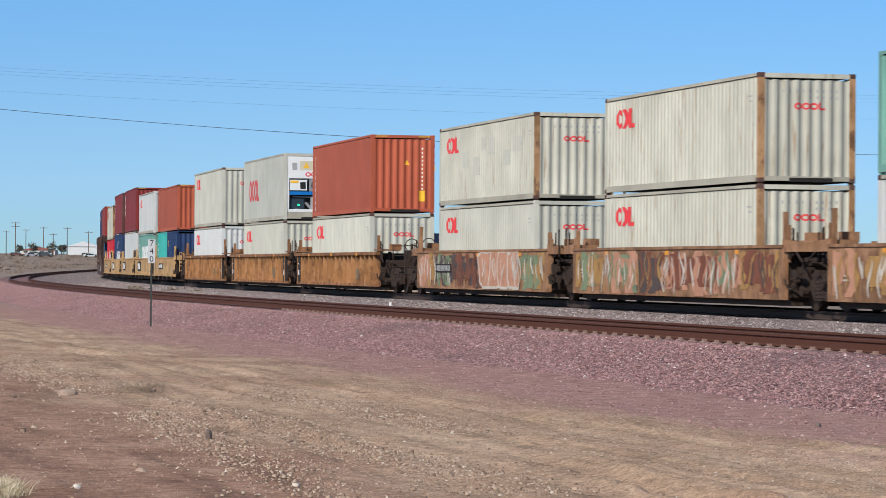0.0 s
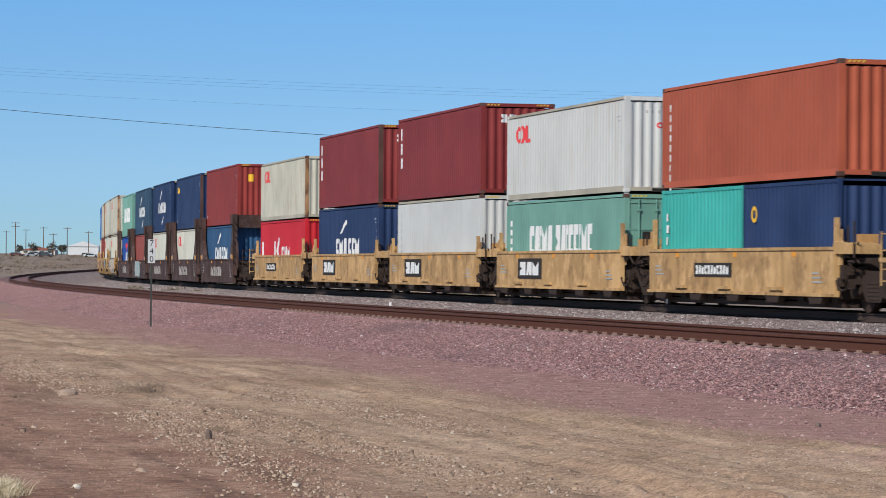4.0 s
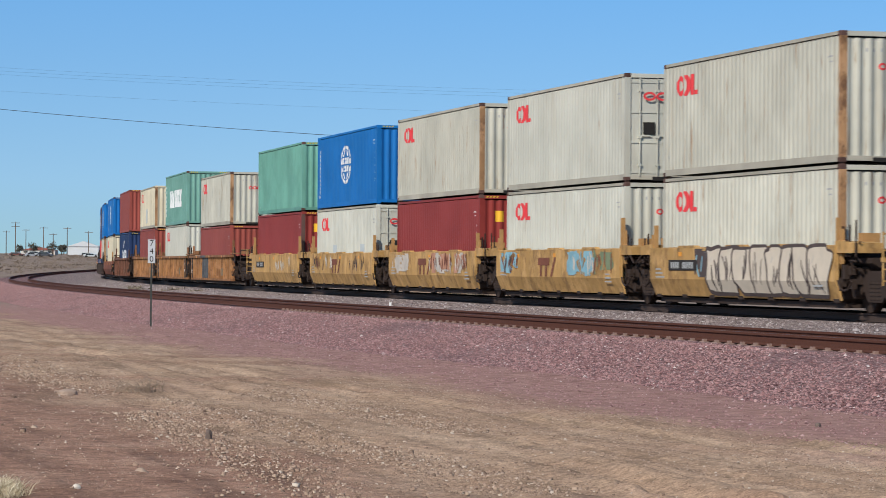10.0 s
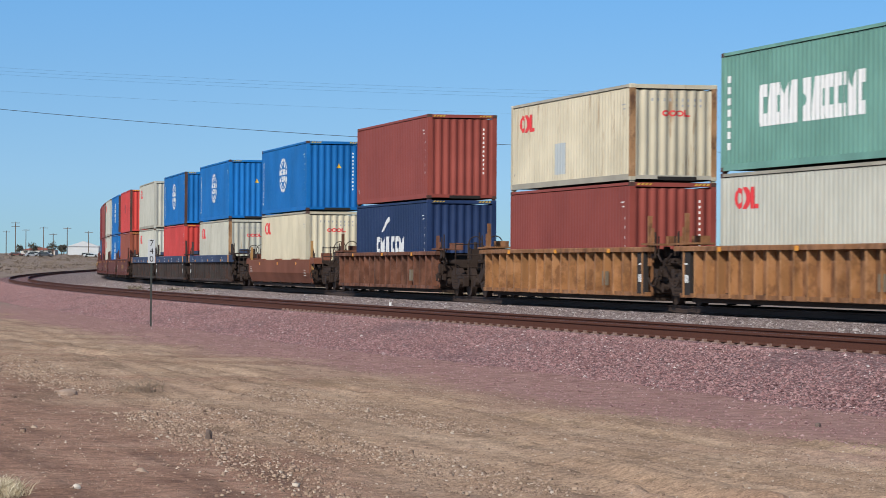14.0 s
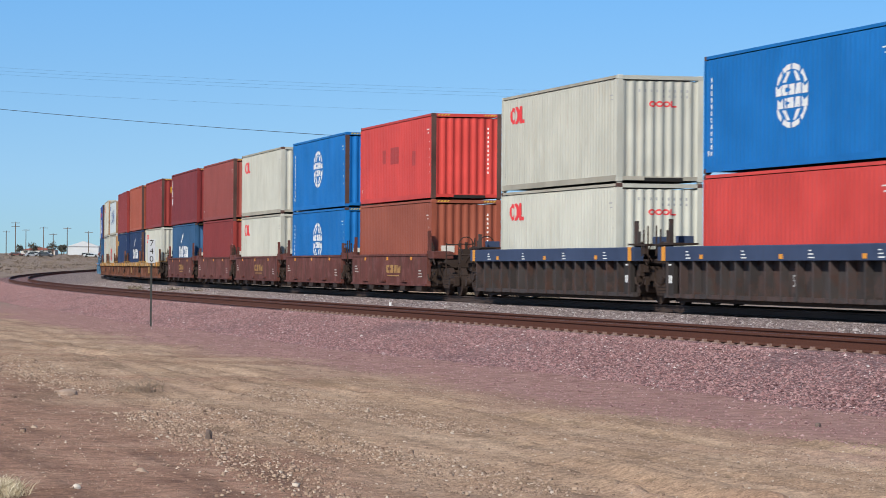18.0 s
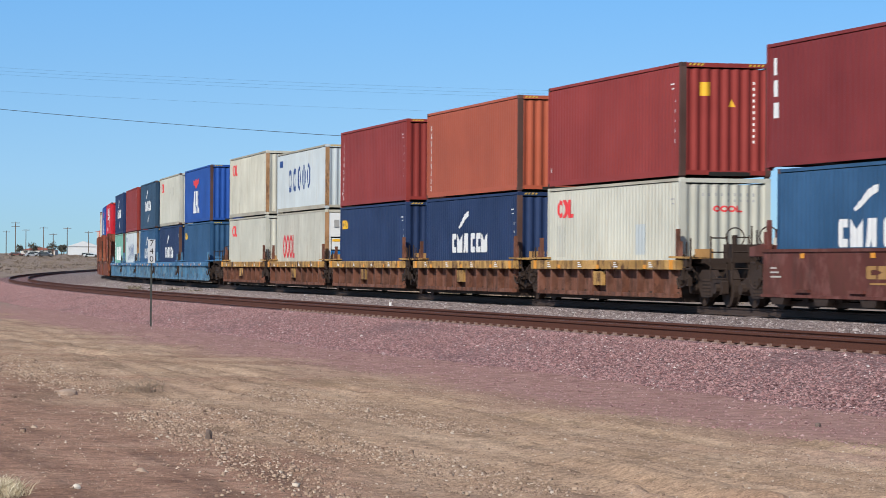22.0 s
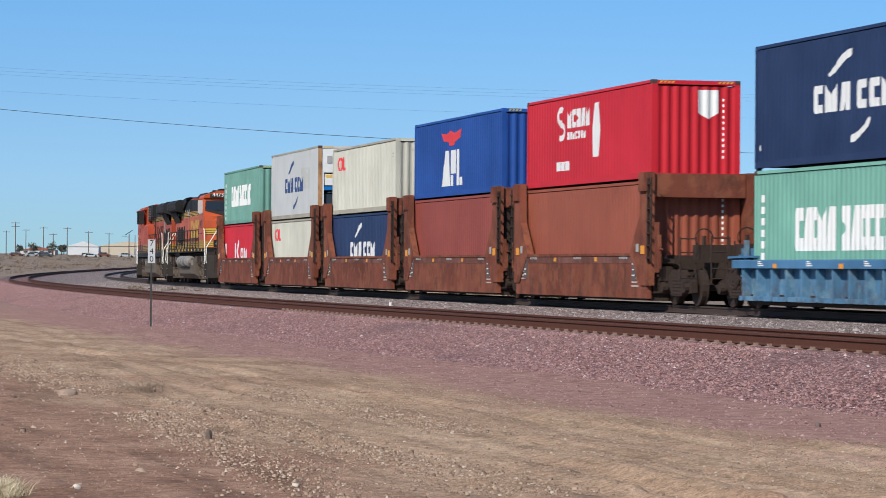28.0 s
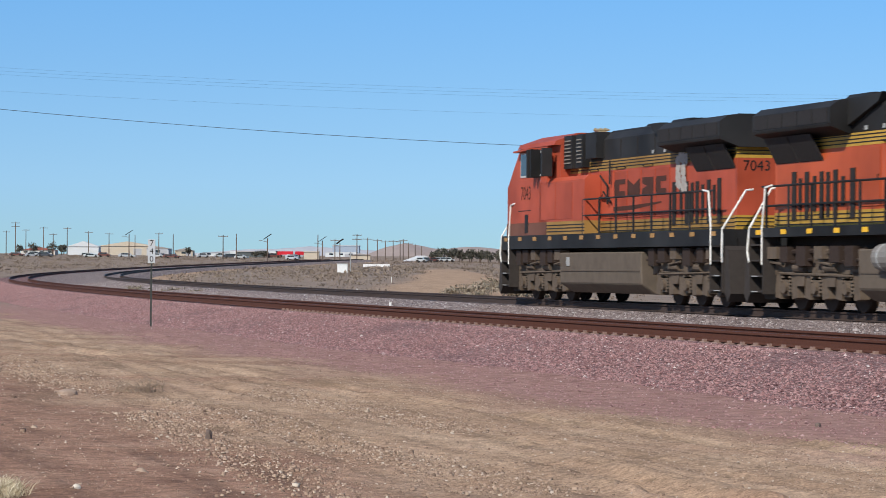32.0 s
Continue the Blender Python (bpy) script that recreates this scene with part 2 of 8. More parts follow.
def dirt_material():
    m, nt, b = nodes_of("desert_dirt")
    geo = nt.nodes.new("ShaderNodeNewGeometry")
    pos = geo.outputs["Position"]

    def nz(scale, detail=5, stretch=None):
        n = nt.nodes.new("ShaderNodeTexNoise")
        n.inputs["Scale"].default_value, n.inputs["Detail"].default_value, n.inputs["Roughness"].default_value = scale, detail, 0.65
        if stretch:
            mp = nt.nodes.new("ShaderNodeMapping")
            mp.vector_type = "TEXTURE"
            mp.inputs["Rotation"].default_value = (0, 0, 0.26)
            mp.inputs["Scale"].default_value = tuple(1 / c for c in stretch)
            link(nt, pos, mp.inputs[0])
            link(nt, mp.outputs[0], n.inputs[0])
        else:
            link(nt, pos, n.inputs[0])
        return n.outputs[0]

    tanc = ramp(nt, nz(1.0, 8, (1.6, 0.35, 1)), [(0.36, (0.283, 0.185, 0.119)), (0.52, (0.37, 0.25, 0.163)), (0.66, (0.452, 0.32, 0.216))])
    brown = ramp(nt, nz(1.3, 6, (1.2, 0.7, 1)), [(0.34, (0.20, 0.107, 0.070)), (0.52, (0.275, 0.156, 0.105)), (0.70, (0.36, 0.225, 0.155))])
    att3 = nt.nodes.new("ShaderNodeAttribute")
    att3.attribute_name = "packed_brown"
    patch = mix(nt, att3.outputs["Fac"], tanc, brown)
    grain = ramp(nt, nz(34, 6), [(0.34, grey(0.62)), (0.5, grey(1.0)), (0.66, grey(1.36))])
    clod = ramp(nt, nz(7.5, 6), [(0.36, grey(0.74)), (0.5, grey(1.0)), (0.66, grey(1.22))])
    patch = mix(nt, 1.0, patch, clod, "MULTIPLY")
    base = mix(nt, 1.0, patch, grain, "MULTIPLY")
    tracks = ramp(nt, nz(1.6, 4, (1.7, 0.07, 1)), [(0.38, grey(0.78)), (0.47, grey(1.0)), (0.62, grey(1.1))])
    base = mix(nt, 1.0, base, tracks, "MULTIPLY")
    att = nt.nodes.new("ShaderNodeAttribute")
    att.attribute_name = "ballast_dust"
    purple = mix(nt, ramp(nt, nz(4, 6), [(0.35, grey(0)), (0.65, grey(1))]), (0.20, 0.102, 0.090), (0.36, 0.212, 0.182))
    base = mix(nt, att.outputs["Fac"], base, purple)
    att2 = nt.nodes.new("ShaderNodeAttribute")
    att2.attribute_name = "scrub"
    scrub = ramp(nt, nz(0.35, 6), [(0.35, (0.178, 0.134, 0.105)), (0.55, (0.248, 0.19, 0.147)), (0.7, (0.31, 0.24, 0.187))])
    base = mix(nt, att2.outputs["Fac"], base, scrub)
    link(nt, base, b.inputs["Base Color"])
    b.inputs["Roughness"].default_value = 0.95
    b.inputs["Specular IOR Level"].default_value = 0.15
    mixn = nt.nodes.new("ShaderNodeMath")
    mixn.operation = "ADD"
    link(nt, nz(28, 4), mixn.inputs[0])
    link(nt, nz(6, 4), mixn.inputs[1])
    bump(nt, b, mixn.outputs[0], 0.7, 0.03)
    return m


def set_attr(ob, name, values):
    a = ob.data.attributes.new(name, "FLOAT", "POINT")
    a.data.foreach_set("value", np.ascontiguousarray(values, dtype=np.float32).ravel())


def sand_road(x, y):
    """Bare sandy way that leaves the line and narrows into the plain."""
    mid, wide = np.interp(y, [120, 160, 200, 315, 500, 720], [-1.0, 0.5, 1.2, 1.8, 1.0, 0.5]), np.interp(y, [120, 160, 220, 315, 500, 720], [3.0, 4.2, 5.0, 4.6, 4.0, 3.0])
    return np.exp(-((x - mid - 0.5 * np.sin(y * 0.05)) / wide) ** 4) * np.clip((y - 115) / 25, 0, 1) * np.clip((560 - y) / 120, 0, 1)


def build_ground():
    view = np.radians(np.linspace(-9.5, 9.5, 430))
    rest = np.radians(np.concatenate([np.linspace(-180, -10.5, 40), []]))
    az = np.concatenate([rest, view, np.radians(np.linspace(10.5, 180, 40))])
    r = np.concatenate([np.linspace(0.0, 12, 13), np.geomspace(12.4, 19.5, 30), np.geomspace(19.6, 62, 400), np.geomspace(62.5, 240, 160), np.geomspace(244, 4800, 150)])
    A, R = np.meshgrid(az, r)
    x, y = R * np.sin(A) + 0.1 * np.exp(-R), R * np.cos(A)
    z, u, off = ground_z(x, y)
    inside = (off > -13.0) & (off < 3.6) & (u < 690)
    z = np.where(inside, z - 0.4, z)
    ob = sheet("ground", len(r), len(az), x, y, z, dirt_material(), label="dry brown desert dirt with tyre ruts and pebbles", category="ground")
    soil = np.clip((-20.2 - off + 0.9 * waves(x, y, 0.6, 41) + 0.7 * waves(x, y, 1.7, 42)) / 1.6, 0, 1) * 0.95
    soil = np.maximum(soil, 0.55 * np.clip(waves(x, y, 1.2, 43) * 2.2 - 0.2, 0, 1))
    set_attr(ob, "packed_brown", soil * (y < 90))
    edge = off + 1.1 * waves(x, y, 0.7, 5) + 0.7 * waves(x, y, 2.2, 6)
    bare = np.exp(-((x - 3.6) / 0.75) ** 2 - ((y - 28.2) / 1.0) ** 2) + 0.7 * np.exp(-((x - 1.0) / 0.9) ** 2 - ((y - 33.0) / 1.0) ** 2)
    set_attr(ob, "ballast_dust", np.clip(1 - 1.6 * bare, 0, 1) * 0.85 * np.clip((edge + 16.9) / 1.8, 0, 1) * (off < 3) * np.clip((1 - (off - 2) / 2), 0, 1))
    sand = sand_road(x, y) * (off > 5)
    brush = np.clip((np.hypot(x, y) - 105 + 12 * waves(x, y, 0.15, 44)) / 35, 0, 1) * (off < -13)
    set_attr(ob, "scrub", np.maximum(brush, np.clip((off - 5 + 1.5 * waves(x, y, 0.8, 7)) / 4, 0, 1) * (1 - np.clip(sand * 1.6, 0, 1))))
    return ob


def ballast_material(name, dark, mid, light):
    m, nt, b = nodes_of(name)
    geo = nt.nodes.new("ShaderNodeNewGeometry")
    vo = nt.nodes.new("ShaderNodeTexVoronoi")
    vo.inputs["Scale"].default_value = 17
    link(nt, geo.outputs["Position"], vo.inputs["Vector"])
    sep = nt.nodes.new("ShaderNodeSeparateColor")
    link(nt, vo.outputs["Color"], sep.inputs[0])
    base = ramp(nt, sep.outputs[0], [(0.08, dark), (0.5, mid), (0.92, light)])
    # colour halves towards each stone's rim: shade of the gaps, painted in
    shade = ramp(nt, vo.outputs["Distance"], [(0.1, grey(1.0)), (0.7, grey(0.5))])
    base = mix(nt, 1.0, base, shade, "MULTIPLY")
    link(nt, base, b.inputs["Base Color"])
    b.inputs["Roughness"].default_value = 0.9
    b.inputs["Specular IOR Level"].default_value = 0.2
    inv = nt.nodes.new("ShaderNodeMath")
    inv.operation = "SUBTRACT"
    inv.inputs[0].default_value = 1
    link(nt, vo.outputs["Distance"], inv.inputs[1])
    bump(nt, b, inv.outputs[0], 0.7, 0.04)
    return m


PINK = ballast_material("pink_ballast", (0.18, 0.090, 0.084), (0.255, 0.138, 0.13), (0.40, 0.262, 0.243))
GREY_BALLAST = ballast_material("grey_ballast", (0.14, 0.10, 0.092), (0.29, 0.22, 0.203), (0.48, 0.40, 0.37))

SHOULDER = [(-14.0, -1.05), (-13.1, -0.77), (-12.5, -0.69), (-10.45, -0.36), (-10.15, -0.32), (-9.7, -0.31), (-7.0, -0.31)]
BETWEEN = [(-7.0, -0.31), (-6.5, -0.33), (-5.6, -0.42), (-4.0, -0.45), (-2.4, -0.32), (-1.6, -0.21), (1.5, -0.21), (2.0, -0.26), (3.6, -0.8)]
BED_U = np.concatenate([np.arange(-150, 120, 1.0), np.arange(120, 700, 4.0)])


def bed(name, profile, material, label):
    u, k = np.meshgrid(BED_U, np.arange(len(profile)), indexing="ij")
    off, z = np.array(profile)[k, 0], np.array(profile)[k, 1]
    x, y, zz = on_line(u, off, z)
    zz = zz + 0.02 * waves(x, y, 1.1, 9) * (np.abs(off + 6) > 0.5)
    ob = sheet(name, len(BED_U), len(profile), x, y, zz, material, label=label, category="ballast")
    ob.data.flip_normals()
    return ob


def stones(name, n, u0, u1, offs, z_of, size, material, label, seed, category="stones", power=1.0, skew=0.0, chunky=False):
    """Loose broken stones, joined: sharp ballast, or chunky ones with a flat top."""
    r = np.random.RandomState(seed)
    u = u0 + (u1 - u0) * r.rand(n) ** power
    off = r.uniform(offs[0], offs[1], n) + skew * u + (r.normal(0, 0.25, n) if skew else 0)
    x, y, _z = on_line(u, off)
    z = z_of(x, y, u, off)
    s = size * np.exp(r.normal(0, 0.33, n))
    base = np.array([(1, 0, -0.3), (0, 1, -0.3), (-1, 0, -0.3), (0, -1, -0.3), (0.1, 0.1, 0.6)])
    f = np.array([(0, 1, 4), (1, 2, 4), (2, 3, 4), (3, 0, 4)])
    if chunky:
        base = np.array([(1, 0.2, -0.3), (-0.1, 0.9, -0.3), (-1, -0.1, -0.3), (0.1, -0.9, -0.3), (0.62, 0.1, 0.42), (-0.05, 0.6, 0.5), (-0.66, 0, 0.36), (0.05, -0.58, 0.46)])
        f = np.array([(0, 1, 5), (0, 5, 4), (1, 2, 6), (1, 6, 5), (2, 3, 7), (2, 7, 6), (3, 0, 4), (3, 4, 7), (4, 5, 6), (4, 6, 7)])
    k = len(base)
    v = base[None] * (1 + r.uniform(-0.4, 0.4, (n, k, 3))) + r.uniform(-0.2, 0.2, (n, k, 3)) * (0.6 if chunky else 1.0)
    a = r.uniform(0, 6.28, n)
    c, si = np.cos(a)[:, None], np.sin(a)[:, None]
    vx, vy, vz = v[..., 0] * c - v[..., 1] * si, v[..., 0] * si + v[..., 1] * c, v[..., 2] + 0.3 * v[..., 0] * r.uniform(-1, 1, n)[:, None]
    v = np.stack([vx * s[:, None] + x[:, None], vy * s[:, None] + y[:, None], vz * s[:, None] * 0.9 + z[:, None] + s[:, None] * r.uniform(0.0, 0.7, n)[:, None]], -1)
    f = (f[None] + k * np.arange(n)[:, None, None]).reshape(-1, 3)
    me = bpy.data.meshes.new(name)
    me.vertices.add(k * n)
    me.vertices.foreach_set("co", v.reshape(-1).astype(np.float32))
    me.loops.add(len(f) * 3)
    me.loops.foreach_set("vertex_index", f.ravel().astype(np.int32))
    me.polygons.add(len(f))
    me.polygons.foreach_set("loop_start", np.arange(0, len(f) * 3, 3, dtype=np.int32))
    me.polygons.foreach_set("loop_total", np.full(len(f), 3, np.int32))
    me.update(calc_edges=True)
    me.materials.append(material)
    return tagged(new(name, me), label, category, "", "stuff")


def stone_material(name, stops):
    m, nt, b = nodes_of(name)
    geo = nt.nodes.new("ShaderNodeNewGeometry")
    link(nt, ramp(nt, geo.outputs["Random Per Island"], stops), b.inputs["Base Color"])
    b.inputs["Roughness"].default_value = 0.88
    b.inputs["Specular IOR Level"].default_value = 0.25
    return m


PINK_STONE = stone_material("pink_stone", [(0.0, (0.16, 0.078, 0.074)), (0.25, (0.265, 0.137, 0.128)), (0.7, (0.36, 0.203, 0.187)), (0.975, (0.42, 0.265, 0.245)), (1.0, (0.60, 0.53, 0.49))])
GREY_STONE = stone_material("grey_stone", [(0.0, (0.12, 0.092, 0.085)), (0.4, (0.225, 0.178, 0.166)), (0.85, (0.32, 0.265, 0.25)), (1.0, (0.50, 0.46, 0.44))])
PEBBLE = stone_material("pebble", [(0.0, (0.15, 0.095, 0.066)), (0.4, (0.28, 0.19, 0.134)), (0.9, (0.39, 0.285, 0.205)), (1.0, (0.52, 0.44, 0.355))])


def profile_z(profile):
    o, z = np.array([p[0] for p in profile]), np.array([p[1] for p in profile])
    return lambda x, y, u, off: np.interp(off, o, z) + line_z(u)


RAIL_OUTLINE = [(-0.07, -0.19), (0.07, -0.19), (0.07, -0.175), (0.012, -0.155), (0.012, -0.05), (0.036, -0.04), (0.037, -0.006), (0.03, 0.0), (-0.03, 0.0), (-0.037, -0.006), (-0.036, -0.04), (-0.012, -0.05), (-0.012, -0.155), (-0.07, -0.175)]


def rail(name, off, z, material, worn, label):
    us = np.concatenate([np.arange(-150, 150, 2.0), np.arange(150, 700, 5.0)])
    k = len(RAIL_OUTLINE)
    v, f, mats = [], [], []
    for i, u in enumerate(us):
        for o, h in RAIL_OUTLINE:
            v.append([float(c) for c in on_line(u, off + o, z + h)])
        if i:
            for j in range(k):
                f.append(((i - 1) * k + j, (i - 1) * k + (j + 1) % k, i * k + (j + 1) % k, i * k + j))
                mats.append(1 if j == 7 else 0)
    me = bpy.data.meshes.new(name)
    me.from_pydata(v, [], f)
    me.materials.append(material)
    me.materials.append(worn)
    me.polygons.foreach_set("material_index", mats)
    return tagged(new(name, me), label, "rail", "rails of the double track", "structure")


def build_track():
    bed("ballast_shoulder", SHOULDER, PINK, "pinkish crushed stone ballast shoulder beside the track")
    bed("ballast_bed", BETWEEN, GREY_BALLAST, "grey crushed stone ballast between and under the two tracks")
    rust = plain("rail_rust", (0.082, 0.029, 0.017), 0.85, 0.0, 0.4, 20)
    worn = plain("rail_head", (0.055, 0.05, 0.05), 0.5, 0.5, 0.2, 9)
    for centre, z in ((0.0, 0.0), (NEAR_TRACK, NEAR_TRACK_Z)):
        for s in (-0.7525, 0.7525):
            rail("rail", centre + s, z, rust if centre else plain("rail_grime", (0.05, 0.033, 0.027), 0.8, 0.0, 0.4, 20), worn, "rusty brown steel rail with a dull worn head")
    tie = plain("concrete_tie", (0.235, 0.155, 0.125), 0.9, 0, 0.3, 8)
    def tie_build(bm):
        box(bm, -0.11, 0.11, -0.885, 0.885, -0.20, 0.0)
        for d in (-1, 1):
            ends = [(0.885, 0.0), (0.95, -0.04), (1.3, -0.075), (1.3, -0.20), (0.885, -0.20)]
            sweep_x(bm, [(d * a, b) for a, b in ends], -0.11, 0.11)
            box(bm, -0.05, 0.05, min(d * 0.825, d * 0.88), max(d * 0.825, d * 0.88), 0.0, 0.035)

    me = once("tie", tie_build)
    # sleepers lie along the stretch in view; the far ones are hidden by the rails
    for centre, z in ((NEAR_TRACK, NEAR_TRACK_Z), (0.0, 0.0)):
        root = tagged(new("track", None), "row of pale concrete sleepers half buried in ballast", "sleepers", "", "structure")
        for i in range(150 if centre else 72):
            u = -42 + i * 0.61
            ob = shared("sleeper", me, tie, root)
            x, y, h = on_line(u, centre, z - 0.193)
            ob.matrix_basis = pose(float(x), float(y), float(h), 0, 0, math.degrees(math.atan2(-math.cos(bearing(u)), -math.sin(bearing(u)))))
    stones("ballast_stones", 230000, -36, 190, (-13.3, -9.59), profile_z(SHOULDER), 0.0155, PINK_STONE, "pinkish broken ballast stones on the shoulder", 11, "ballast stones", 1.9)
    stones("toe_stones", 26000, -36, 90, (-15.9, -13.0), lambda x, y, u, off: ground_z(x, y)[0], 0.0115, PINK_STONE, "scattered pinkish stones at the foot of the ballast", 12, "ballast stones", 1.5)
    stones("bed_stones", 110000, -36, 190, (-7.0, -1.5), profile_z(BETWEEN), 0.022, GREY_STONE, "grey broken ballast stones between the tracks", 13, "ballast stones", 1.5)
    on_dirt = lambda x, y, u, off: ground_z(x, y)[0]
    stones("pebbles", 27000, -27, 45, (-26.0, -15.6), on_dirt, 0.0075, PEBBLE, "small pale pebbles strewn on the dirt", 14, "pebbles", 1.2, 0.0, True)
    stones("gravel_streak", 1900, -16, -2, (-21.25, -20.95), on_dirt, 0.0135, PEBBLE, "streak of coarser gravel in the dirt", 15, "gravel", 1.0, 0.06, True)
    stones("gravel_edge", 2000, 3, 18, (-21.3, -20.4), on_dirt, 0.0135, PEBBLE, "gravel along the edge of the packed soil", 19, "gravel", 1.0, 0.01, True)
    stones("gravel_row", 1500, -8, 1, (-20.45, -20.15), on_dirt, 0.011, PEBBLE, "narrow row of pale gravel", 21, "gravel", 1.0, 0.012, True)
    stones("rut_gravel", 2600, -7, 4, (-18.85, -18.5), on_dirt, 0.0115, PEBBLE, "loose gravel pushed up along the wheel ruts", 18, "gravel", 1.0, 0.005, True)
    stones("gravel_ridge", 1800, -15, -8, (-20.7, -20.2), on_dirt, 0.011, PEBBLE, "ridge of loose gravel beside the wheel ruts", 16, "gravel", 1.0, 0.004, True)
    stones("fine_gravel", 13000, -16, 8, (-18.6, -15.9), on_dirt, 0.006, PEBBLE, "fine grey gravel spread over the dirt way", 22, "gravel", 1.0, 0.0, True)
    stones("coarse_stones", 220, -26, 15, (-25.5, -20.0), on_dirt, 0.020, PEBBLE, "larger scattered stones on the dirt", 17, "stones", 1.0, 0.0, True)


build_ground()
build_track()

# ---- shipping containers ----
CL, CW = 12.192, 2.438
HALF, SIDE = CL / 2, CW / 2


def corrugated(bm, length, height, pitch, depth, axis, at, flat=0.26):
    """A folded steel wall. axis x: a side wall whose outer face lies at y = at; axis y: an end wall at x = at."""
    n = max(1, round(length / pitch))
    p = length / n
    s = -1 if at < 0 else 1
    pts = []
    for i in range(n):
        a = -length / 2 + i * p
        pts += [(a, 0.0), (a + p * flat, 0.0), (a + p * 0.5, depth), (a + p * (0.5 + flat), depth)]
    pts.append((length / 2, 0.0))
    lo, hi = [], []
    for a, d in pts:
        o = at - s * d
        lo.append(bm.verts.new((a, o, 0) if axis == "x" else (o, a, 0)))
        hi.append(bm.verts.new((a, o, height) if axis == "x" else (o, a, height)))
    for i in range(len(pts) - 1):
        bm.faces.new((lo[i], lo[i + 1], hi[i + 1], hi[i]))


def side_mesh(h, smooth):
    def build(bm):
        if smooth == 2:
            box(bm, -HALF + 0.12, HALF - 0.12, 0, 0.03, 0, h - 0.24)
        else:
            corrugated(bm, CL - 0.26, h - 0.26, 0.278, 0.030 if smooth == 0 else 0.010, "x", -0.001)
    return once(("side_wall", h, smooth), build)


def end_mesh(h):
    return once(("end_wall", h), lambda bm: corrugated(bm, CW - 0.26, h - 0.30, 0.272, 0.045, "y", 0.001, 0.20))


def door_mesh(h):
    def build(bm):
        w = CW / 2 - 0.10
        box(bm, -0.03, 0.0, 0.01, w, 0, h - 0.30)
        for k in (0.02, 0.34, 0.66, 0.98):
            z = k * (h - 0.36)
            box(bm, 0.0, 0.018, 0.03, w - 0.02, z, z + 0.05)
        for y in (w * 0.28, w * 0.72):
            tube(bm, (0.04, y, -0.02), (0.04, y, h - 0.28), 0.017, 6)
            for k in (0.1, 0.4, 0.9):
                box(bm, 0.0, 0.06, y - 0.05, y + 0.05, k * (h - 0.4), k * (h - 0.4) + 0.06)
            box(bm, 0.03, 0.055, y - 0.02, y + 0.30, 1.05, 1.08)
    return once(("door", h), build)


def rect(bm, plane, a0, a1, z0, z1):
    if plane == "side":
        v = [(a0, 0, z0), (a1, 0, z0), (a1, 0, z1), (a0, 0, z1)]
    else:
        v = [(0, a0, z0), (0, a1, z0), (0, a1, z1), (0, a0, z1)]
    bm.faces.new([bm.verts.new(p) for p in v])


def shape(bm, plane, pts):
    bm.faces.new([bm.verts.new((a, 0, z) if plane == "side" else (0, a, z)) for a, z in pts])


def ring(bm, plane, ca, cz, ra, rz, w, a0=0.0, a1=360.0, seg=14):
    prev = None
    for i in range(seg + 1):
        t = radians(a0 + (a1 - a0) * i / seg)
        cur = [bm.verts.new(((ca + math.cos(t) * (ra - k), 0, cz + math.sin(t) * (rz - k)) if plane == "side" else (0, ca + math.cos(t) * (ra - k), cz + math.sin(t) * (rz - k)))) for k in (0, w)]
        if prev:
            bm.faces.new((prev[0], cur[0], cur[1], prev[1]))
        prev = cur


def bars(bm, plane, a, z, h, widths, gap, notch=True, cuts=()):
    """A word drawn as plain blocks of its letters' size; 0 is a space."""
    for i, w in enumerate(widths):
        if w and notch:
            cut = (((0.12, 0), (1, 0), (1, 0.3), (0.48, 0.3), (0.48, 0.7), (1, 0.7), (1, 1), (0.12, 1), (0, 0.86), (0, 0.14)), ((0, 0), (1, 0), (1, 1), (0.5, 0.62), (0, 1)),
                   ((0, 0), (0.42, 0), (0.5, 0.3), (0.58, 0), (1, 0), (1, 1), (0.25, 1)), ((0, 0), (1, 0), (1, 1), (0, 1), (0, 0.66), (0.42, 0.5), (0, 0.34)))[cuts[i] if cuts else (i * 3 + len(widths)) % 4]
            shape(bm, plane, [(a + u * w, z + v * h) for u, v in cut])
        elif w:
            rect(bm, plane, a, a + w, z, z + h)
        a += (w or 0.28 * h) + gap


def code_column(bm, a, z, n, s, seed):
    r = random.Random(seed)
    for k in range(n):
        w = s * r.uniform(0.5, 0.9)
        rect(bm, "side", a, a + w, z - k * s * 1.5 - s, z - k * s * 1.5)


def conform(bm, axis, length, pitch, depth, flat):
    """Folds flat lettering into the corrugation under it."""
    n = max(1, round(length / pitch))
    p = length / n
    along = 0 if axis == "x" else 1
    lo, hi = min(v.co[along] for v in bm.verts), max(v.co[along] for v in bm.verts)
    for i in range(n):
        for k in (0.0, flat, 0.5, 0.5 + flat):
            at = -length / 2 + (i + k) * p
            if lo < at < hi:
                spot, way = [0, 0, 0], [0, 0, 0]
                spot[along], way[along] = at, 1
                bmesh.ops.bisect_plane(bm, geom=bm.verts[:] + bm.edges[:] + bm.faces[:], plane_co=spot, plane_no=way)
    for v in bm.verts:
        q = ((v.co[along] + length / 2) / p) % 1.0
        d = float(np.interp(q, [0, flat, 0.5, 0.5 + flat, 1.0], [0, 0, depth, depth, 0]))
        if axis == "x":
            v.co.y += d
        else:
            v.co.x -= d


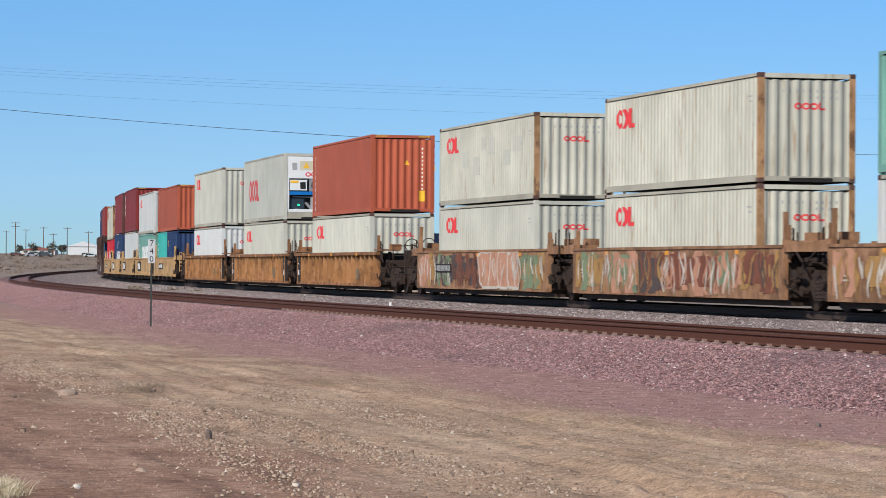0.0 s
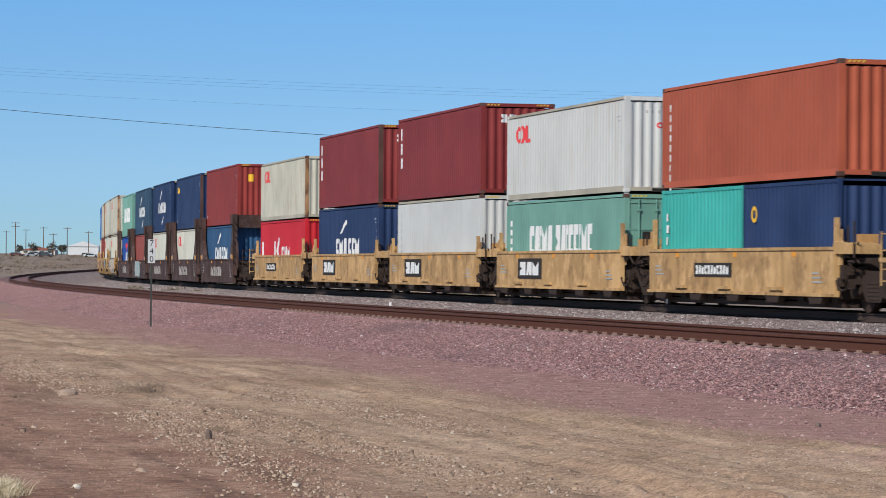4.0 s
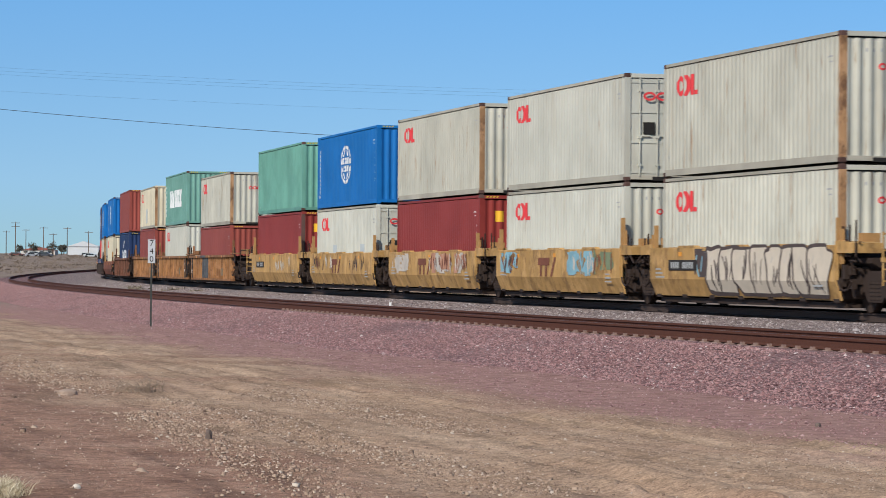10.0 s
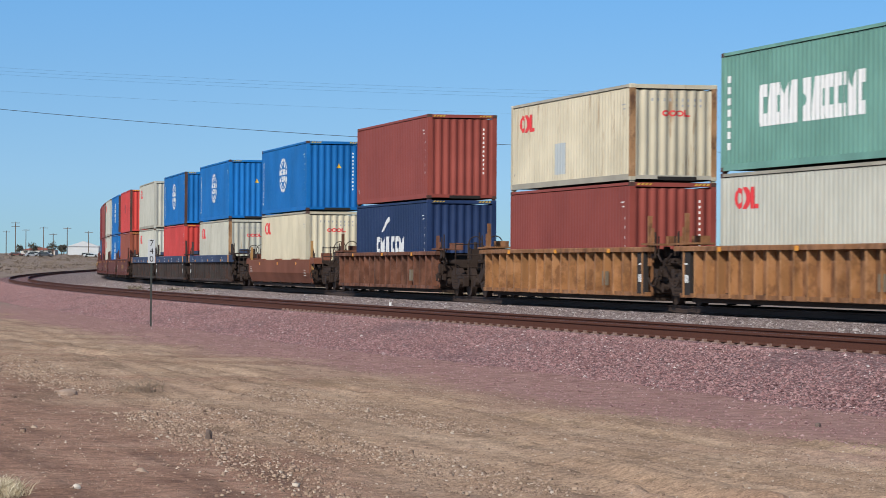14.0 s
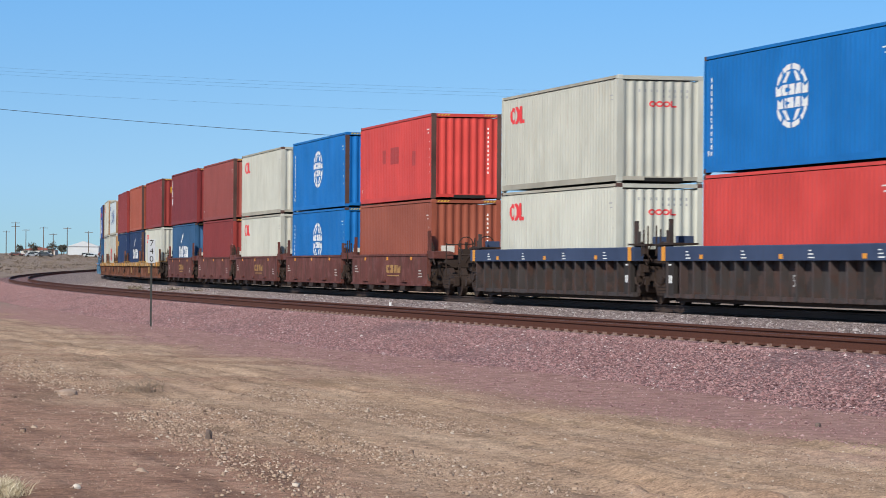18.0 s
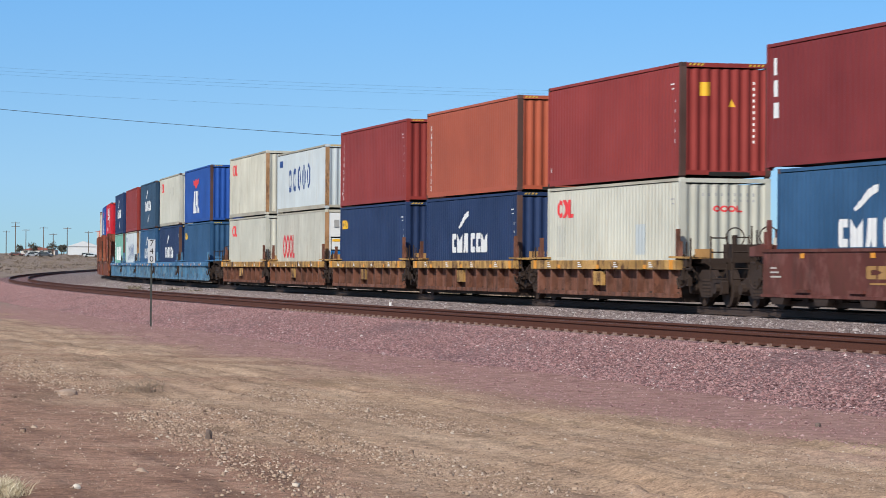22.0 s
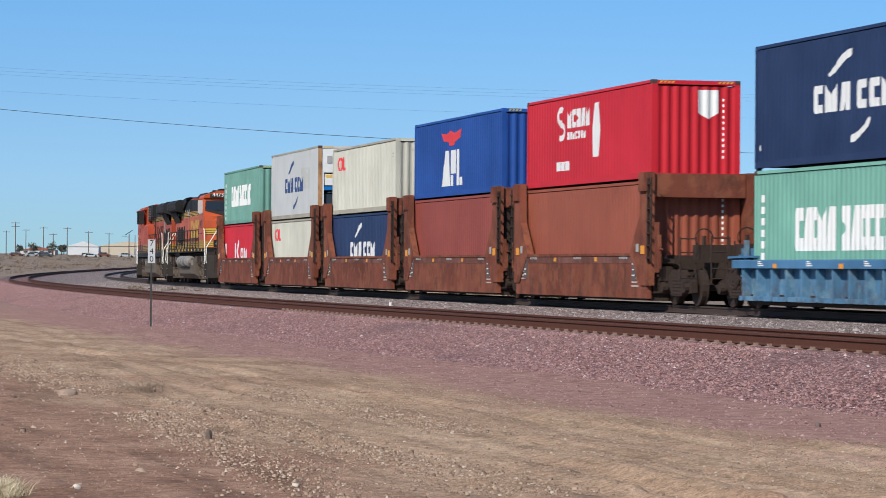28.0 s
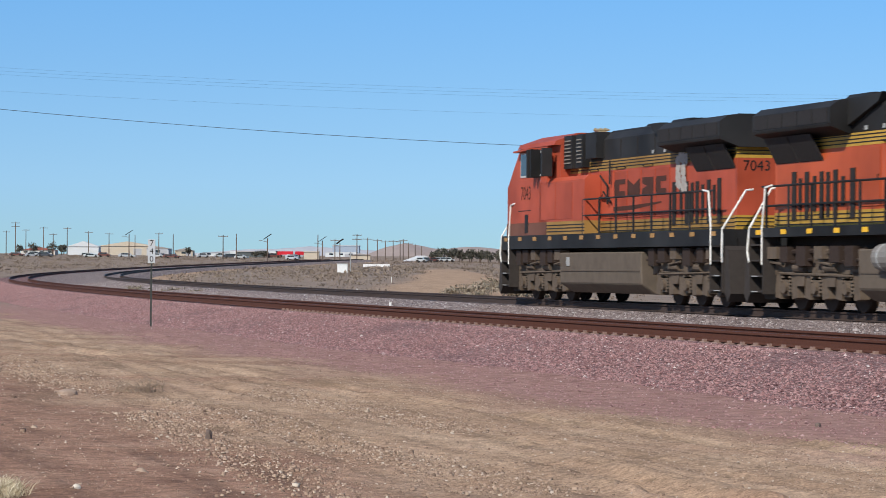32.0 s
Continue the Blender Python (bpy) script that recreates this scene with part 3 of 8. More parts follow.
def logo_o(bm, h, z=None):
    a, z = -HALF + 1.0, (h - 0.88 if z is None else z)
    ring(bm, "side", a + 0.27, z + 0.26, 0.27, 0.26, 0.12, 0, 360)
    shape(bm, "side", [(a + 0.56, z + 0.52), (a + 0.86, z + 0.52), (a + 1.02, z + 0.33), (a + 1.12, z + 0.52), (a + 1.22, z + 0.52), (a + 1.22, z), (a + 1.12, z), (a + 1.02, z + 0.20), (a + 0.86, z), (a + 0.56, z), (a + 0.72, z + 0.26)])
    rect(bm, "side", a + 1.24, a + 1.38, z, z + 0.52)
    rect(bm, "side", a + 1.38, a + 1.58, z, z + 0.11)


def logo_o_big(bm, h):
    a, z = -4.4, 0.95
    for k in range(3):
        ring(bm, "side", a + 0.42 + k * 0.82, z + 0.5, 0.40, 0.5, 0.19)
    rect(bm, "side", a + 2.52, a + 2.70, z, z + 0.98)
    rect(bm, "side", a + 2.70, a + 3.0, z, z + 0.2)


def end_o(bm, h):
    z = h - 0.78
    for k in range(3):
        ring(bm, "end", -0.22 + k * 0.20, z, 0.105, 0.085, 0.045, 0, 360, 10)
    rect(bm, "end", 0.29, 0.335, z - 0.085, z + 0.085)
    rect(bm, "end", 0.335, 0.47, z - 0.085, z - 0.04)


def end_o_wide(bm, h):
    z = h - 0.62
    for k in range(3):
        ring(bm, "end", -0.55 + k * 0.36, z, 0.18, 0.12, 0.06, 0, 360, 12)
    rect(bm, "end", 0.40, 0.48, z - 0.12, z + 0.12)
    rect(bm, "end", 0.48, 0.68, z - 0.12, z - 0.06)


def logo_swoosh(bm, h, both=True):
    a, z = -2.35, h * 0.5 - (0.36 if both else 0.42)
    bars(bm, "side", a, z + 0.04, 0.62, (0.54, 0.74, 0.60, 0, 0.54, 0.58, 0.74), 0.12, cuts=(0, 1, 2, 0, 0, 0, 1))
    shape(bm, "side", [(-1.5, z + 0.88), (-1.1, z + 1.06), (-0.75, z + 1.26), (-0.35, z + 1.36), (-0.1, z + 1.38), (-0.12, z + 1.22), (-0.5, z + 1.14), (-0.8, z + 1.02), (-1.15, z + 0.88), (-1.42, z + 0.82)])
    if both:
        shape(bm, "side", [(0.95, z - 0.2), (0.8, z - 0.38), (0.45, z - 0.52), (0.1, z - 0.66), (-0.2, z - 0.68), (-0.15, z - 0.52), (0.2, z - 0.46), (0.55, z - 0.34), (0.85, z - 0.16)])


def logo_long(bm, h):
    bars(bm, "side", -3.45, h * 0.5 - 0.45, 0.98, (0.46, 0.48, 0.18, 0.5, 0.48, 0, 0.44, 0.48, 0.18, 0.44, 0.44, 0.18, 0.5, 0.46), 0.075, cuts=(0, 2, 0, 1, 2, 0, 3, 2, 0, 0, 0, 0, 1, 0))
    for k in range(7):
        rect(bm, "side", -5.65, -5.42, h - 0.75 - k * 0.27, h - 0.58 - k * 0.27)


def logo_globe(bm, h):
    z = h * 0.56
    for a0 in (35, 72, 108, 145):
        ring(bm, "side", -0.1, z + 0.08, 1.02, 0.66, 0.13, a0 - 15, a0 + 15, 5)
        ring(bm, "side", -0.1, z - 0.08, 1.02, 0.66, 0.13, 180 + a0 - 15, 180 + a0 + 15, 5)
    for d in (-1, 1):
        for e in (-1, 1):
            shape(bm, "side", [(-0.1 + d * 0.10, z + e * 0.56), (-0.1 + d * 0.28, z + e * 0.56), (-0.1 + d * 0.58, z + e * 0.32), (-0.1 + d * 0.34, z + e * 0.32)][::1 if d * e > 0 else -1])
    bars(bm, "side", -1.12, z + 0.02, 0.25, (0.36, 0.36, 0.36, 0.36, 0.36), 0.06)
    bars(bm, "side", -1.0, z - 0.28, 0.24, (0.38, 0.12, 0.38, 0.38, 0.38), 0.07)
    code_column(bm, -HALF + 0.5, h - 0.55, 12, 0.11, 3)


def logo_bird_word(bm, h):
    z = h * 0.5 - 0.95
    shape(bm, "side", [(-2.0, z), (-1.5, z + 1.18), (-1.0, z + 1.18), (-0.8, z)])
    rect(bm, "side", -0.72, -0.02, z + 0.40, z + 1.18)
    rect(bm, "side", -0.72, -0.36, z, z + 0.36)
    rect(bm, "side", 0.08, 0.46, z, z + 1.18)
    rect(bm, "side", 0.50, 0.85, z, z + 0.26)


def logo_bird(bm, h):
    z = h * 0.5 + 0.48
    shape(bm, "side", [(-2.1, z + 0.36), (-1.3, z + 0.30), (-0.75, z + 0.42), (-0.2, z + 0.30), (0.75, z + 0.42), (0.55, z + 0.12), (-0.05, z + 0.04), (-0.35, z - 0.10), (-0.9, z - 0.10), (-1.1, z + 0.04), (-1.75, z + 0.08)])


def logo_kay(bm, h):
    z = 0.95
    rect(bm, "side", -HALF + 0.4, -HALF + 0.95, z + 0.1, z + 0.75)
    rect(bm, "side", -2.2, -1.75, z - 0.05, z + 0.75)
    shape(bm, "side", [(-1.6, z + 0.35), (-0.9, z + 0.9), (-0.65, z + 0.85), (-1.0, z + 0.35), (-0.7, z - 0.05), (-1.1, z - 0.05)])
    bars(bm, "side", -0.1, z - 0.05, 0.55, (0.45, 0.2, 0.55, 0.5), 0.12)


def logo_seal(bm, h):
    a, z = -HALF + 0.45, h - 0.85
    bars(bm, "side", a, z, 0.34, (0.24, 0.24, 0.24, 0.24), 0.03)


def logo_code(bm, h):
    code_column(bm, -HALF + 0.55, h - 0.45, 9, 0.17, 5)


def logo_three(bm, h):
    for k, (w, s) in enumerate(((0.16, 0.40), (0.22, 0.38), (0.30, 0.36))):
        rect(bm, "side", -HALF + 0.42, -HALF + 0.42 + w, h - 0.75 - k * 0.5, h - 0.75 - k * 0.5 + s)


def logo_five(bm, h):
    z = h * 0.5 + 0.02
    for k in range(5):
        ring(bm, "side", -2.7 + k * 1.16, z + 0.03 * k, 0.36, 0.52, 0.17, 0, 360)
    rect(bm, "side", -HALF + 0.65, -HALF + 1.5, h - 0.62, h - 0.34)


def logo_stencil(bm, h):
    z = h - 1.30
    ring(bm, "side", -2.45, z + 0.72, 0.42, 0.28, 0.17, 60, 290)
    ring(bm, "side", -2.45, z + 0.28, 0.42, 0.28, 0.17, 240, 470)
    bars(bm, "side", -1.85, z + 0.35, 0.52, (0.42, 0.42, 0.42, 0.36, 0.36), 0.06)
    bars(bm, "side", -1.85, z + 0.02, 0.22, (0.22, 0.22, 0.22, 0.22, 0.22, 0.22, 0.22), 0.05)
    shape(bm, "side", [(0.75, z - 0.55), (1.30, z - 0.55), (1.40, z + 0.2), (1.28, z + 0.95), (0.85, z + 0.95), (0.68, z + 0.2)])
    bars(bm, "side", -2.9, z - 0.85, 0.26, (0.4, 0.4, 0.4), 0.04, False)


def marks_small(bm, h):
    """Small lettering by the end post, too small to read."""
    r = random.Random(int(h * 100))
    for k in range(2):
        rect(bm, "side", HALF - 0.85 + 0.1 * k, HALF - 0.55, h - 0.55 - k * 0.12, h - 0.515 - k * 0.12)
    for k in range(5):
        rect(bm, "side", HALF - 0.50, HALF - 0.44, h - 1.0 - k * 0.26, h - 0.90 - k * 0.26 - r.uniform(0, 0.04))
    rect(bm, "side", -HALF + 0.28, -HALF + 0.40, 0.42, 0.55)


def end_code(bm, h):
    for k in range(11):
        rect(bm, "end", 0.735, 0.78, h - 0.54 - k * 0.15, h - 0.47 - k * 0.15)


def end_row(bm, h):
    r = random.Random(4)
    for k in range(9):
        rect(bm, "end", -0.62 + k * 0.17, -0.57 + k * 0.17, h - 0.46, h - 0.38)
        if k > 3:
            rect(bm, "end", -0.62 + k * 0.17, -0.57 + k * 0.17, h - 0.60 + r.uniform(-0.01, 0.01), h - 0.54)


def end_sticker(bm, h):
    rect(bm, "end", -0.70, -0.42, h - 0.85, h - 0.50)


def end_triangle(bm, h):
    shape(bm, "end", [(0.06, h - 1.12), (0.26, h - 1.12), (0.16, h - 0.92)])
    rect(bm, "side", HALF - 0.62, HALF - 0.5, h - 1.5, h - 1.35)


def end_low_sticker(bm, h):
    rect(bm, "end", 0.62, 0.86, 0.42, 0.82)


def end_word(bm, h):
    bars(bm, "end", -0.55, h - 0.62, 0.26, (0.2, 0.2, 0.2), 0.03)


def end_badge(bm, h):
    shape(bm, "end", [(0.05, h - 0.25), (0.62, h - 0.25), (0.62, h - 0.85), (0.34, h - 1.02), (0.05, h - 0.85)])


WHITE = plain("lettering_white", (0.68, 0.68, 0.66), 0.6, 0, 0.08)
RED_INK = plain("lettering_red", (0.62, 0.045, 0.05), 0.6, 0, 0.1)
BLUE_INK = plain("lettering_blue", (0.027, 0.065, 0.19), 0.6, 0, 0.1)
GREY_INK = plain("lettering_grey", (0.32, 0.32, 0.31), 0.7, 0, 0.2)
YELLOW = plain("sticker_yellow", (0.75, 0.42, 0.03), 0.6, 0, 0.1)
STRIPE = plain("hazard_yellow", (0.62, 0.40, 0.05), 0.6, 0, 0.25)
DARK = plain("dark_steel", (0.022, 0.020, 0.018), 0.7, 0.2, 0.4)

C = dict(
    stained=paint("rust_stained_post", (0.34, 0.19, 0.09), 0.9, 0.3, 0.7, (0.22, 0.09, 0.03), 0.25),
    grime=paint("grimy_shaded_rail", (0.36, 0.335, 0.27), 0.42, 0.2, 0.75, (0.17, 0.09, 0.05), 0.3), sootrust=paint("sooty_rust_post", (0.085, 0.045, 0.036), 0.48, 0.35, 0.8),
    bone=paint("bone_paint", (0.465, 0.46, 0.392), 0.34, 0.12), cream=paint("cream_paint", (0.53, 0.475, 0.345), 0.3, 0.12),
    old_bone=paint("weathered_bone_paint", (0.465, 0.452, 0.375), 0.40, 0.16, drips=0.565), old_cream=paint("weathered_cream_paint", (0.52, 0.465, 0.34), 0.40, 0.16, drips=0.565),
    white=paint("white_paint", (0.50, 0.51, 0.495), 0.15, 0.08), pale=paint("pale_blue_paint", (0.43, 0.475, 0.485), 0.2, 0.08),
    rust=paint("rust_red_paint", (0.255, 0.058, 0.043), 0.15, 0.14), brick=paint("orange_red_paint", (0.365, 0.086, 0.044), 0.15, 0.12),
    maroon=paint("maroon_paint", (0.235, 0.034, 0.028), 0.12, 0.14), wine=paint("wine_red_paint", (0.19, 0.028, 0.027), 0.12, 0.14),
    navy=paint("navy_paint", (0.0155, 0.033, 0.090), 0.12, 0.2), sea=paint("sea_blue_paint", (0.028, 0.085, 0.175), 0.15, 0.22),
    slate=paint("slate_blue_paint", (0.028, 0.062, 0.105), 0.15, 0.2), azure=paint("azure_paint", (0.006, 0.135, 0.40), 0.12, 0.15),
    royal=paint("royal_blue_paint", (0.016, 0.070, 0.29), 0.15, 0.18), green=paint("sea_green_paint", (0.145, 0.305, 0.25), 0.3, 0.16),
    mint=paint("mint_green_paint", (0.165, 0.37, 0.295), 0.25, 0.14), teal=paint("teal_paint", (0.04, 0.31, 0.27), 0.15, 0.14),
    jade=paint("jade_paint", (0.125, 0.30, 0.235), 0.4, 0.2), red=paint("bright_red_paint", (0.50, 0.018, 0.03), 0.12, 0.12),
    vermilion=paint("vermilion_paint", (0.52, 0.055, 0.045), 0.2, 0.15), tan=paint("brown_red_paint", (0.275, 0.074, 0.042), 0.2, 0.16))

# kind: paint, side drawings (builder, ink), end drawings, end type, smooth side, label
OO = [(logo_o, RED_INK), (marks_small, GREY_INK)]
EO = [(end_o, RED_INK), (end_row, GREY_INK)]
KINDS = dict(
    bone=("bone", OO, EO, "wall", 0, "pale bone-grey corrugated container with a small red logo"),
    bonew=("white", OO, EO, "wall", 0, "white corrugated container with a small faded red logo"),
    cream=("cream", OO, EO, "wall", 0, "cream corrugated container with a small red logo"),
    boned=("bone", OO, [(end_o_wide, RED_INK)], "door", 0, "bone-grey container with its doors facing the next stack"),
    bonef=("bone", [(logo_o_big, RED_INK)], [], "reefer", 1, "grey smooth-sided refrigerated container with a large red logo"),
    swf=("white", [(logo_swoosh, BLUE_INK)], [], "reefer", 1, "white smooth-sided refrigerated container with a dark blue logo"),
    brick=("brick", [(logo_code, WHITE)], [(end_code, WHITE), (end_low_sticker, YELLOW), (end_triangle, YELLOW)], "wall", 1, "orange-red container with a column of white lettering"),
    rust=("rust", [(marks_small, WHITE)], [(end_code, WHITE)], "wall", 1, "rust-red container with small white marks"),
    tan=("tan", [(marks_small, WHITE)], [(end_code, WHITE)], "wall", 1, "brownish orange-red weathered container"),
    maroon=("maroon", [(marks_small, WHITE)], [(end_sticker, YELLOW), (end_triangle, YELLOW), (end_code, WHITE)], "wall", 1, "dark red container with a yellow sticker on its end"),
    code=("maroon", [(logo_code, WHITE), (marks_small, WHITE)], [(end_code, WHITE)], "wall", 1, "dark red container with a column of white lettering"),
    wine=("wine", [(logo_three, WHITE)], [(end_word, WHITE)], "wall", 1, "wine-red container with white marks high on its end"),
    whitev=("white", [(logo_code, GREY_INK)], [], "wall", 1, "plain white container with a column of grey marks"),
    greend=("green", [(logo_long, WHITE)], [], "door", 1, "sea-green container with large white lettering and its doors in view"),
    green=("green", [(logo_long, WHITE)], [], "wall", 0, "sea-green corrugated container with large white lettering"),
    mint=("mint", [(logo_long, WHITE)], [], "wall", 0, "faded mint-green container with large white lettering"),
    jade=("jade", [(logo_code, WHITE)], [], "wall", 0, "jade-green weathered container with a column of white marks"),
    navysw=("navy", [(logo_swoosh, WHITE), (marks_small, WHITE)], [], "wall", 1, "navy blue container with a white swoosh logo"),
    navysw1=("navy", [(lambda bm, h: logo_swoosh(bm, h, False), WHITE), (marks_small, WHITE)], [], "wall", 1, "navy blue container with white block lettering"),
    seasw=("sea", [(lambda bm, h: logo_swoosh(bm, h, False), WHITE)], [], "wall", 1, "sea-blue container with white block lettering"),
    slatesw=("slate", [(logo_swoosh, WHITE)], [], "wall", 1, "dark slate-blue container with a white swoosh logo"),
    navyy=("navy", [(logo_seal, YELLOW), (marks_small, WHITE)], [(end_code, WHITE)], "wall", 1, "navy blue container with a small yellow logo"),
    seay=("sea", [(logo_seal, YELLOW)], [(end_code, WHITE)], "wall", 1, "sea-blue container with a small yellow logo"),
    royal=("royal", [(logo_bird_word, WHITE), (logo_bird, RED_INK)], [(end_code, WHITE), (end_triangle, YELLOW)], "wall", 1, "royal blue container with a red bird and white lettering"),
    azure=("azure", [(logo_globe, WHITE), (marks_small, WHITE)], [(end_code, WHITE), (end_triangle, YELLOW)], "wall", 1, "bright blue container with a white globe logo"),
    five=("pale", [(logo_five, BLUE_INK)], [], "wall", 0, "pale blue-white container with large dark blue lettering"),
    kay=("red", [(logo_kay, WHITE)], [], "wall", 1, "bright red container with white lettering"),
    store=("red", [(logo_stencil, WHITE)], [(end_badge, WHITE), (end_code, WHITE)], "wall", 1, "bright red storage container with white drawings"),
    verm=("vermilion", [(marks_small, WHITE)], [(end_code, WHITE)], "wall", 1, "vermilion red container with darker worn patches"),
    half=("navy", [], [(end_code, WHITE)], "wall", 1, "navy blue short container"))


def casting(bm):
    box(bm, -0.09, 0.09, -0.08, 0.08, -0.059, 0.059)
    bmesh.ops.bevel(bm, geom=bm.edges[:], offset=0.012, segments=1, affect="EDGES")


def lock_casting(bm):
    """The lower corner, with the lock pin that it stands on."""
    casting(bm)
    box(bm, -0.06, 0.06, -0.05, 0.05, -0.11, -0.055)


GLOW_GREEN = plain("pilot_lamp_green", (0.02, 0.5, 0.25), 0.4)
GLOW_GREEN.node_tree.nodes["Principled BSDF"].inputs["Emission Color"].default_value = (0.02, 0.8, 0.35, 1)
GLOW_GREEN.node_tree.nodes["Principled BSDF"].inputs["Emission Strength"].default_value = 0.8


def reefer_unit(root, h, paint_body):
    """The cooling machine set in a refrigerated container's end."""
    x = HALF - 0.02

    def plate(name, y0, y1, z0, z1, mat, depth=0.02, at=0.0, label=""):
        bm = bmesh.new()
        box(bm, x + at, x + at + depth, y0, y1, z0, z1)
        return part(name, bm, mat, root, label)

    mw = plain("machine_white", (0.66, 0.67, 0.66), 0.5, 0, 0.08, 3)
    mg = plain("machine_grey", (0.3, 0.31, 0.32), 0.5, 0.4)
    plate("machine_panel", -1.07, 1.07, 1.80, h - 0.14, mw, 0.05, -0.05, "white panel of the cooling machine")
    plate("machine_recess", -1.05, 1.05, 0.40, 1.80, DARK, 0.04, -0.34)
    for y in (-1.07, 0.99):
        plate("machine_post", y, y + 0.08, 0.40, 1.80, mw, 0.1, -0.1)
    plate("machine_sill", -1.07, 1.07, 0.34, 0.46, mw, 0.3, -0.3)
    plate("machine_base", -1.07, 1.07, 0.13, 0.33, C["grime"], 0.05, -0.06)
    plate("control_box", -0.95, -0.20, 1.28, 1.74, mw, 0.18, -0.2)
    plate("control_window", -0.50, -0.26, 1.34, 1.64, DARK, 0.012, -0.02)
    plate("control_panel", -0.92, -0.58, 1.60, 1.70, YELLOW, 0.008, -0.02)
    plate("fan_housing", -0.10, 0.52, 1.24, 1.77, mg, 0.14, -0.17)
    bm = bmesh.new()
    tube(bm, (x - 0.04, 0.21, 1.50), (x - 0.015, 0.21, 1.50), 0.24, 18)
    part("fan_grille", bm, plain("grille_brown", (0.11, 0.10, 0.09), 0.7, 0.2, 0.3, 20), root)
    plate("side_panel", 0.56, 0.98, 1.28, 1.76, mw, 0.14, -0.17)
    plate("blue_bar", -0.98, 0.98, 1.08, 1.23, C["azure"], 0.12, -0.14, "blue bar across the machine")
    plate("motor_cover", -0.97, -0.30, 0.48, 0.92, plain("cover_blue_black", (0.02, 0.035, 0.05), 0.6), 0.12, -0.25)
    plate("pilot_lamp", -0.60, -0.50, 0.60, 0.69, GLOW_GREEN, 0.01, -0.125)
    bm = bmesh.new()
    tube(bm, (x - 0.14, 0.10, 0.46), (x - 0.14, 0.10, 0.98), 0.13, 12)
    part("compressor", bm, mg, root)
    for k, (y0, z0, y1, z1, rr) in enumerate(((-0.25, 0.75, 0.0, 0.5, 0.06), (0.35, 0.5, 0.6, 0.9, 0.05), (0.55, 0.55, 0.85, 0.6, 0.09), (0.75, 0.85, 0.95, 0.5, 0.04), (-0.8, 1.0, 0.9, 0.98, 0.03))):
        bm = bmesh.new()
        tube(bm, (x - 0.16, y0, z0), (x - 0.14, y1, z1), rr, 8)
        part("pipe", bm, mg if k != 1 else DARK, root)
    plate("gauge", -0.86, -0.66, h - 0.72, h - 0.42, GREY_INK)
    plate("sticker_backing", -0.52, 0.66, h - 0.74, h - 0.34, C["cream"], 0.006)
    plate("sticker", 0.12, 0.58, h - 0.66, h - 0.44, YELLOW, 0.012)
    bm = bmesh.new()
    shape(bm, "end", [(-0.38, h - 0.64), (-0.10, h - 0.64), (-0.24, h - 0.40)])
    part("warning_sign", bm, YELLOW, root).location.x = x + 0.012
    bm = bmesh.new()
    for k in range(3):
        ring(bm, "end", -0.16 + k * 0.24, h - 0.92, 0.125, 0.10, 0.05, 0, 360, 12)
    rect(bm, "end", 0.47, 0.52, h - 1.02, h - 0.82)
    rect(bm, "end", 0.52, 0.66, h - 1.02, h - 0.97)
    ob = part("logo", bm, RED_INK, root)
    ob.location.x = x + 0.004


# the boxes whose corner posts and walls are plainly rust-stained
STAINED = {(1, 1), (1, 0), (2, 1), (10, 1), (16, 1), (16, 0), (18, 1), (21, 1), (23, 1), (26, 0), (37, 1), (37, 0), (38, 1)}


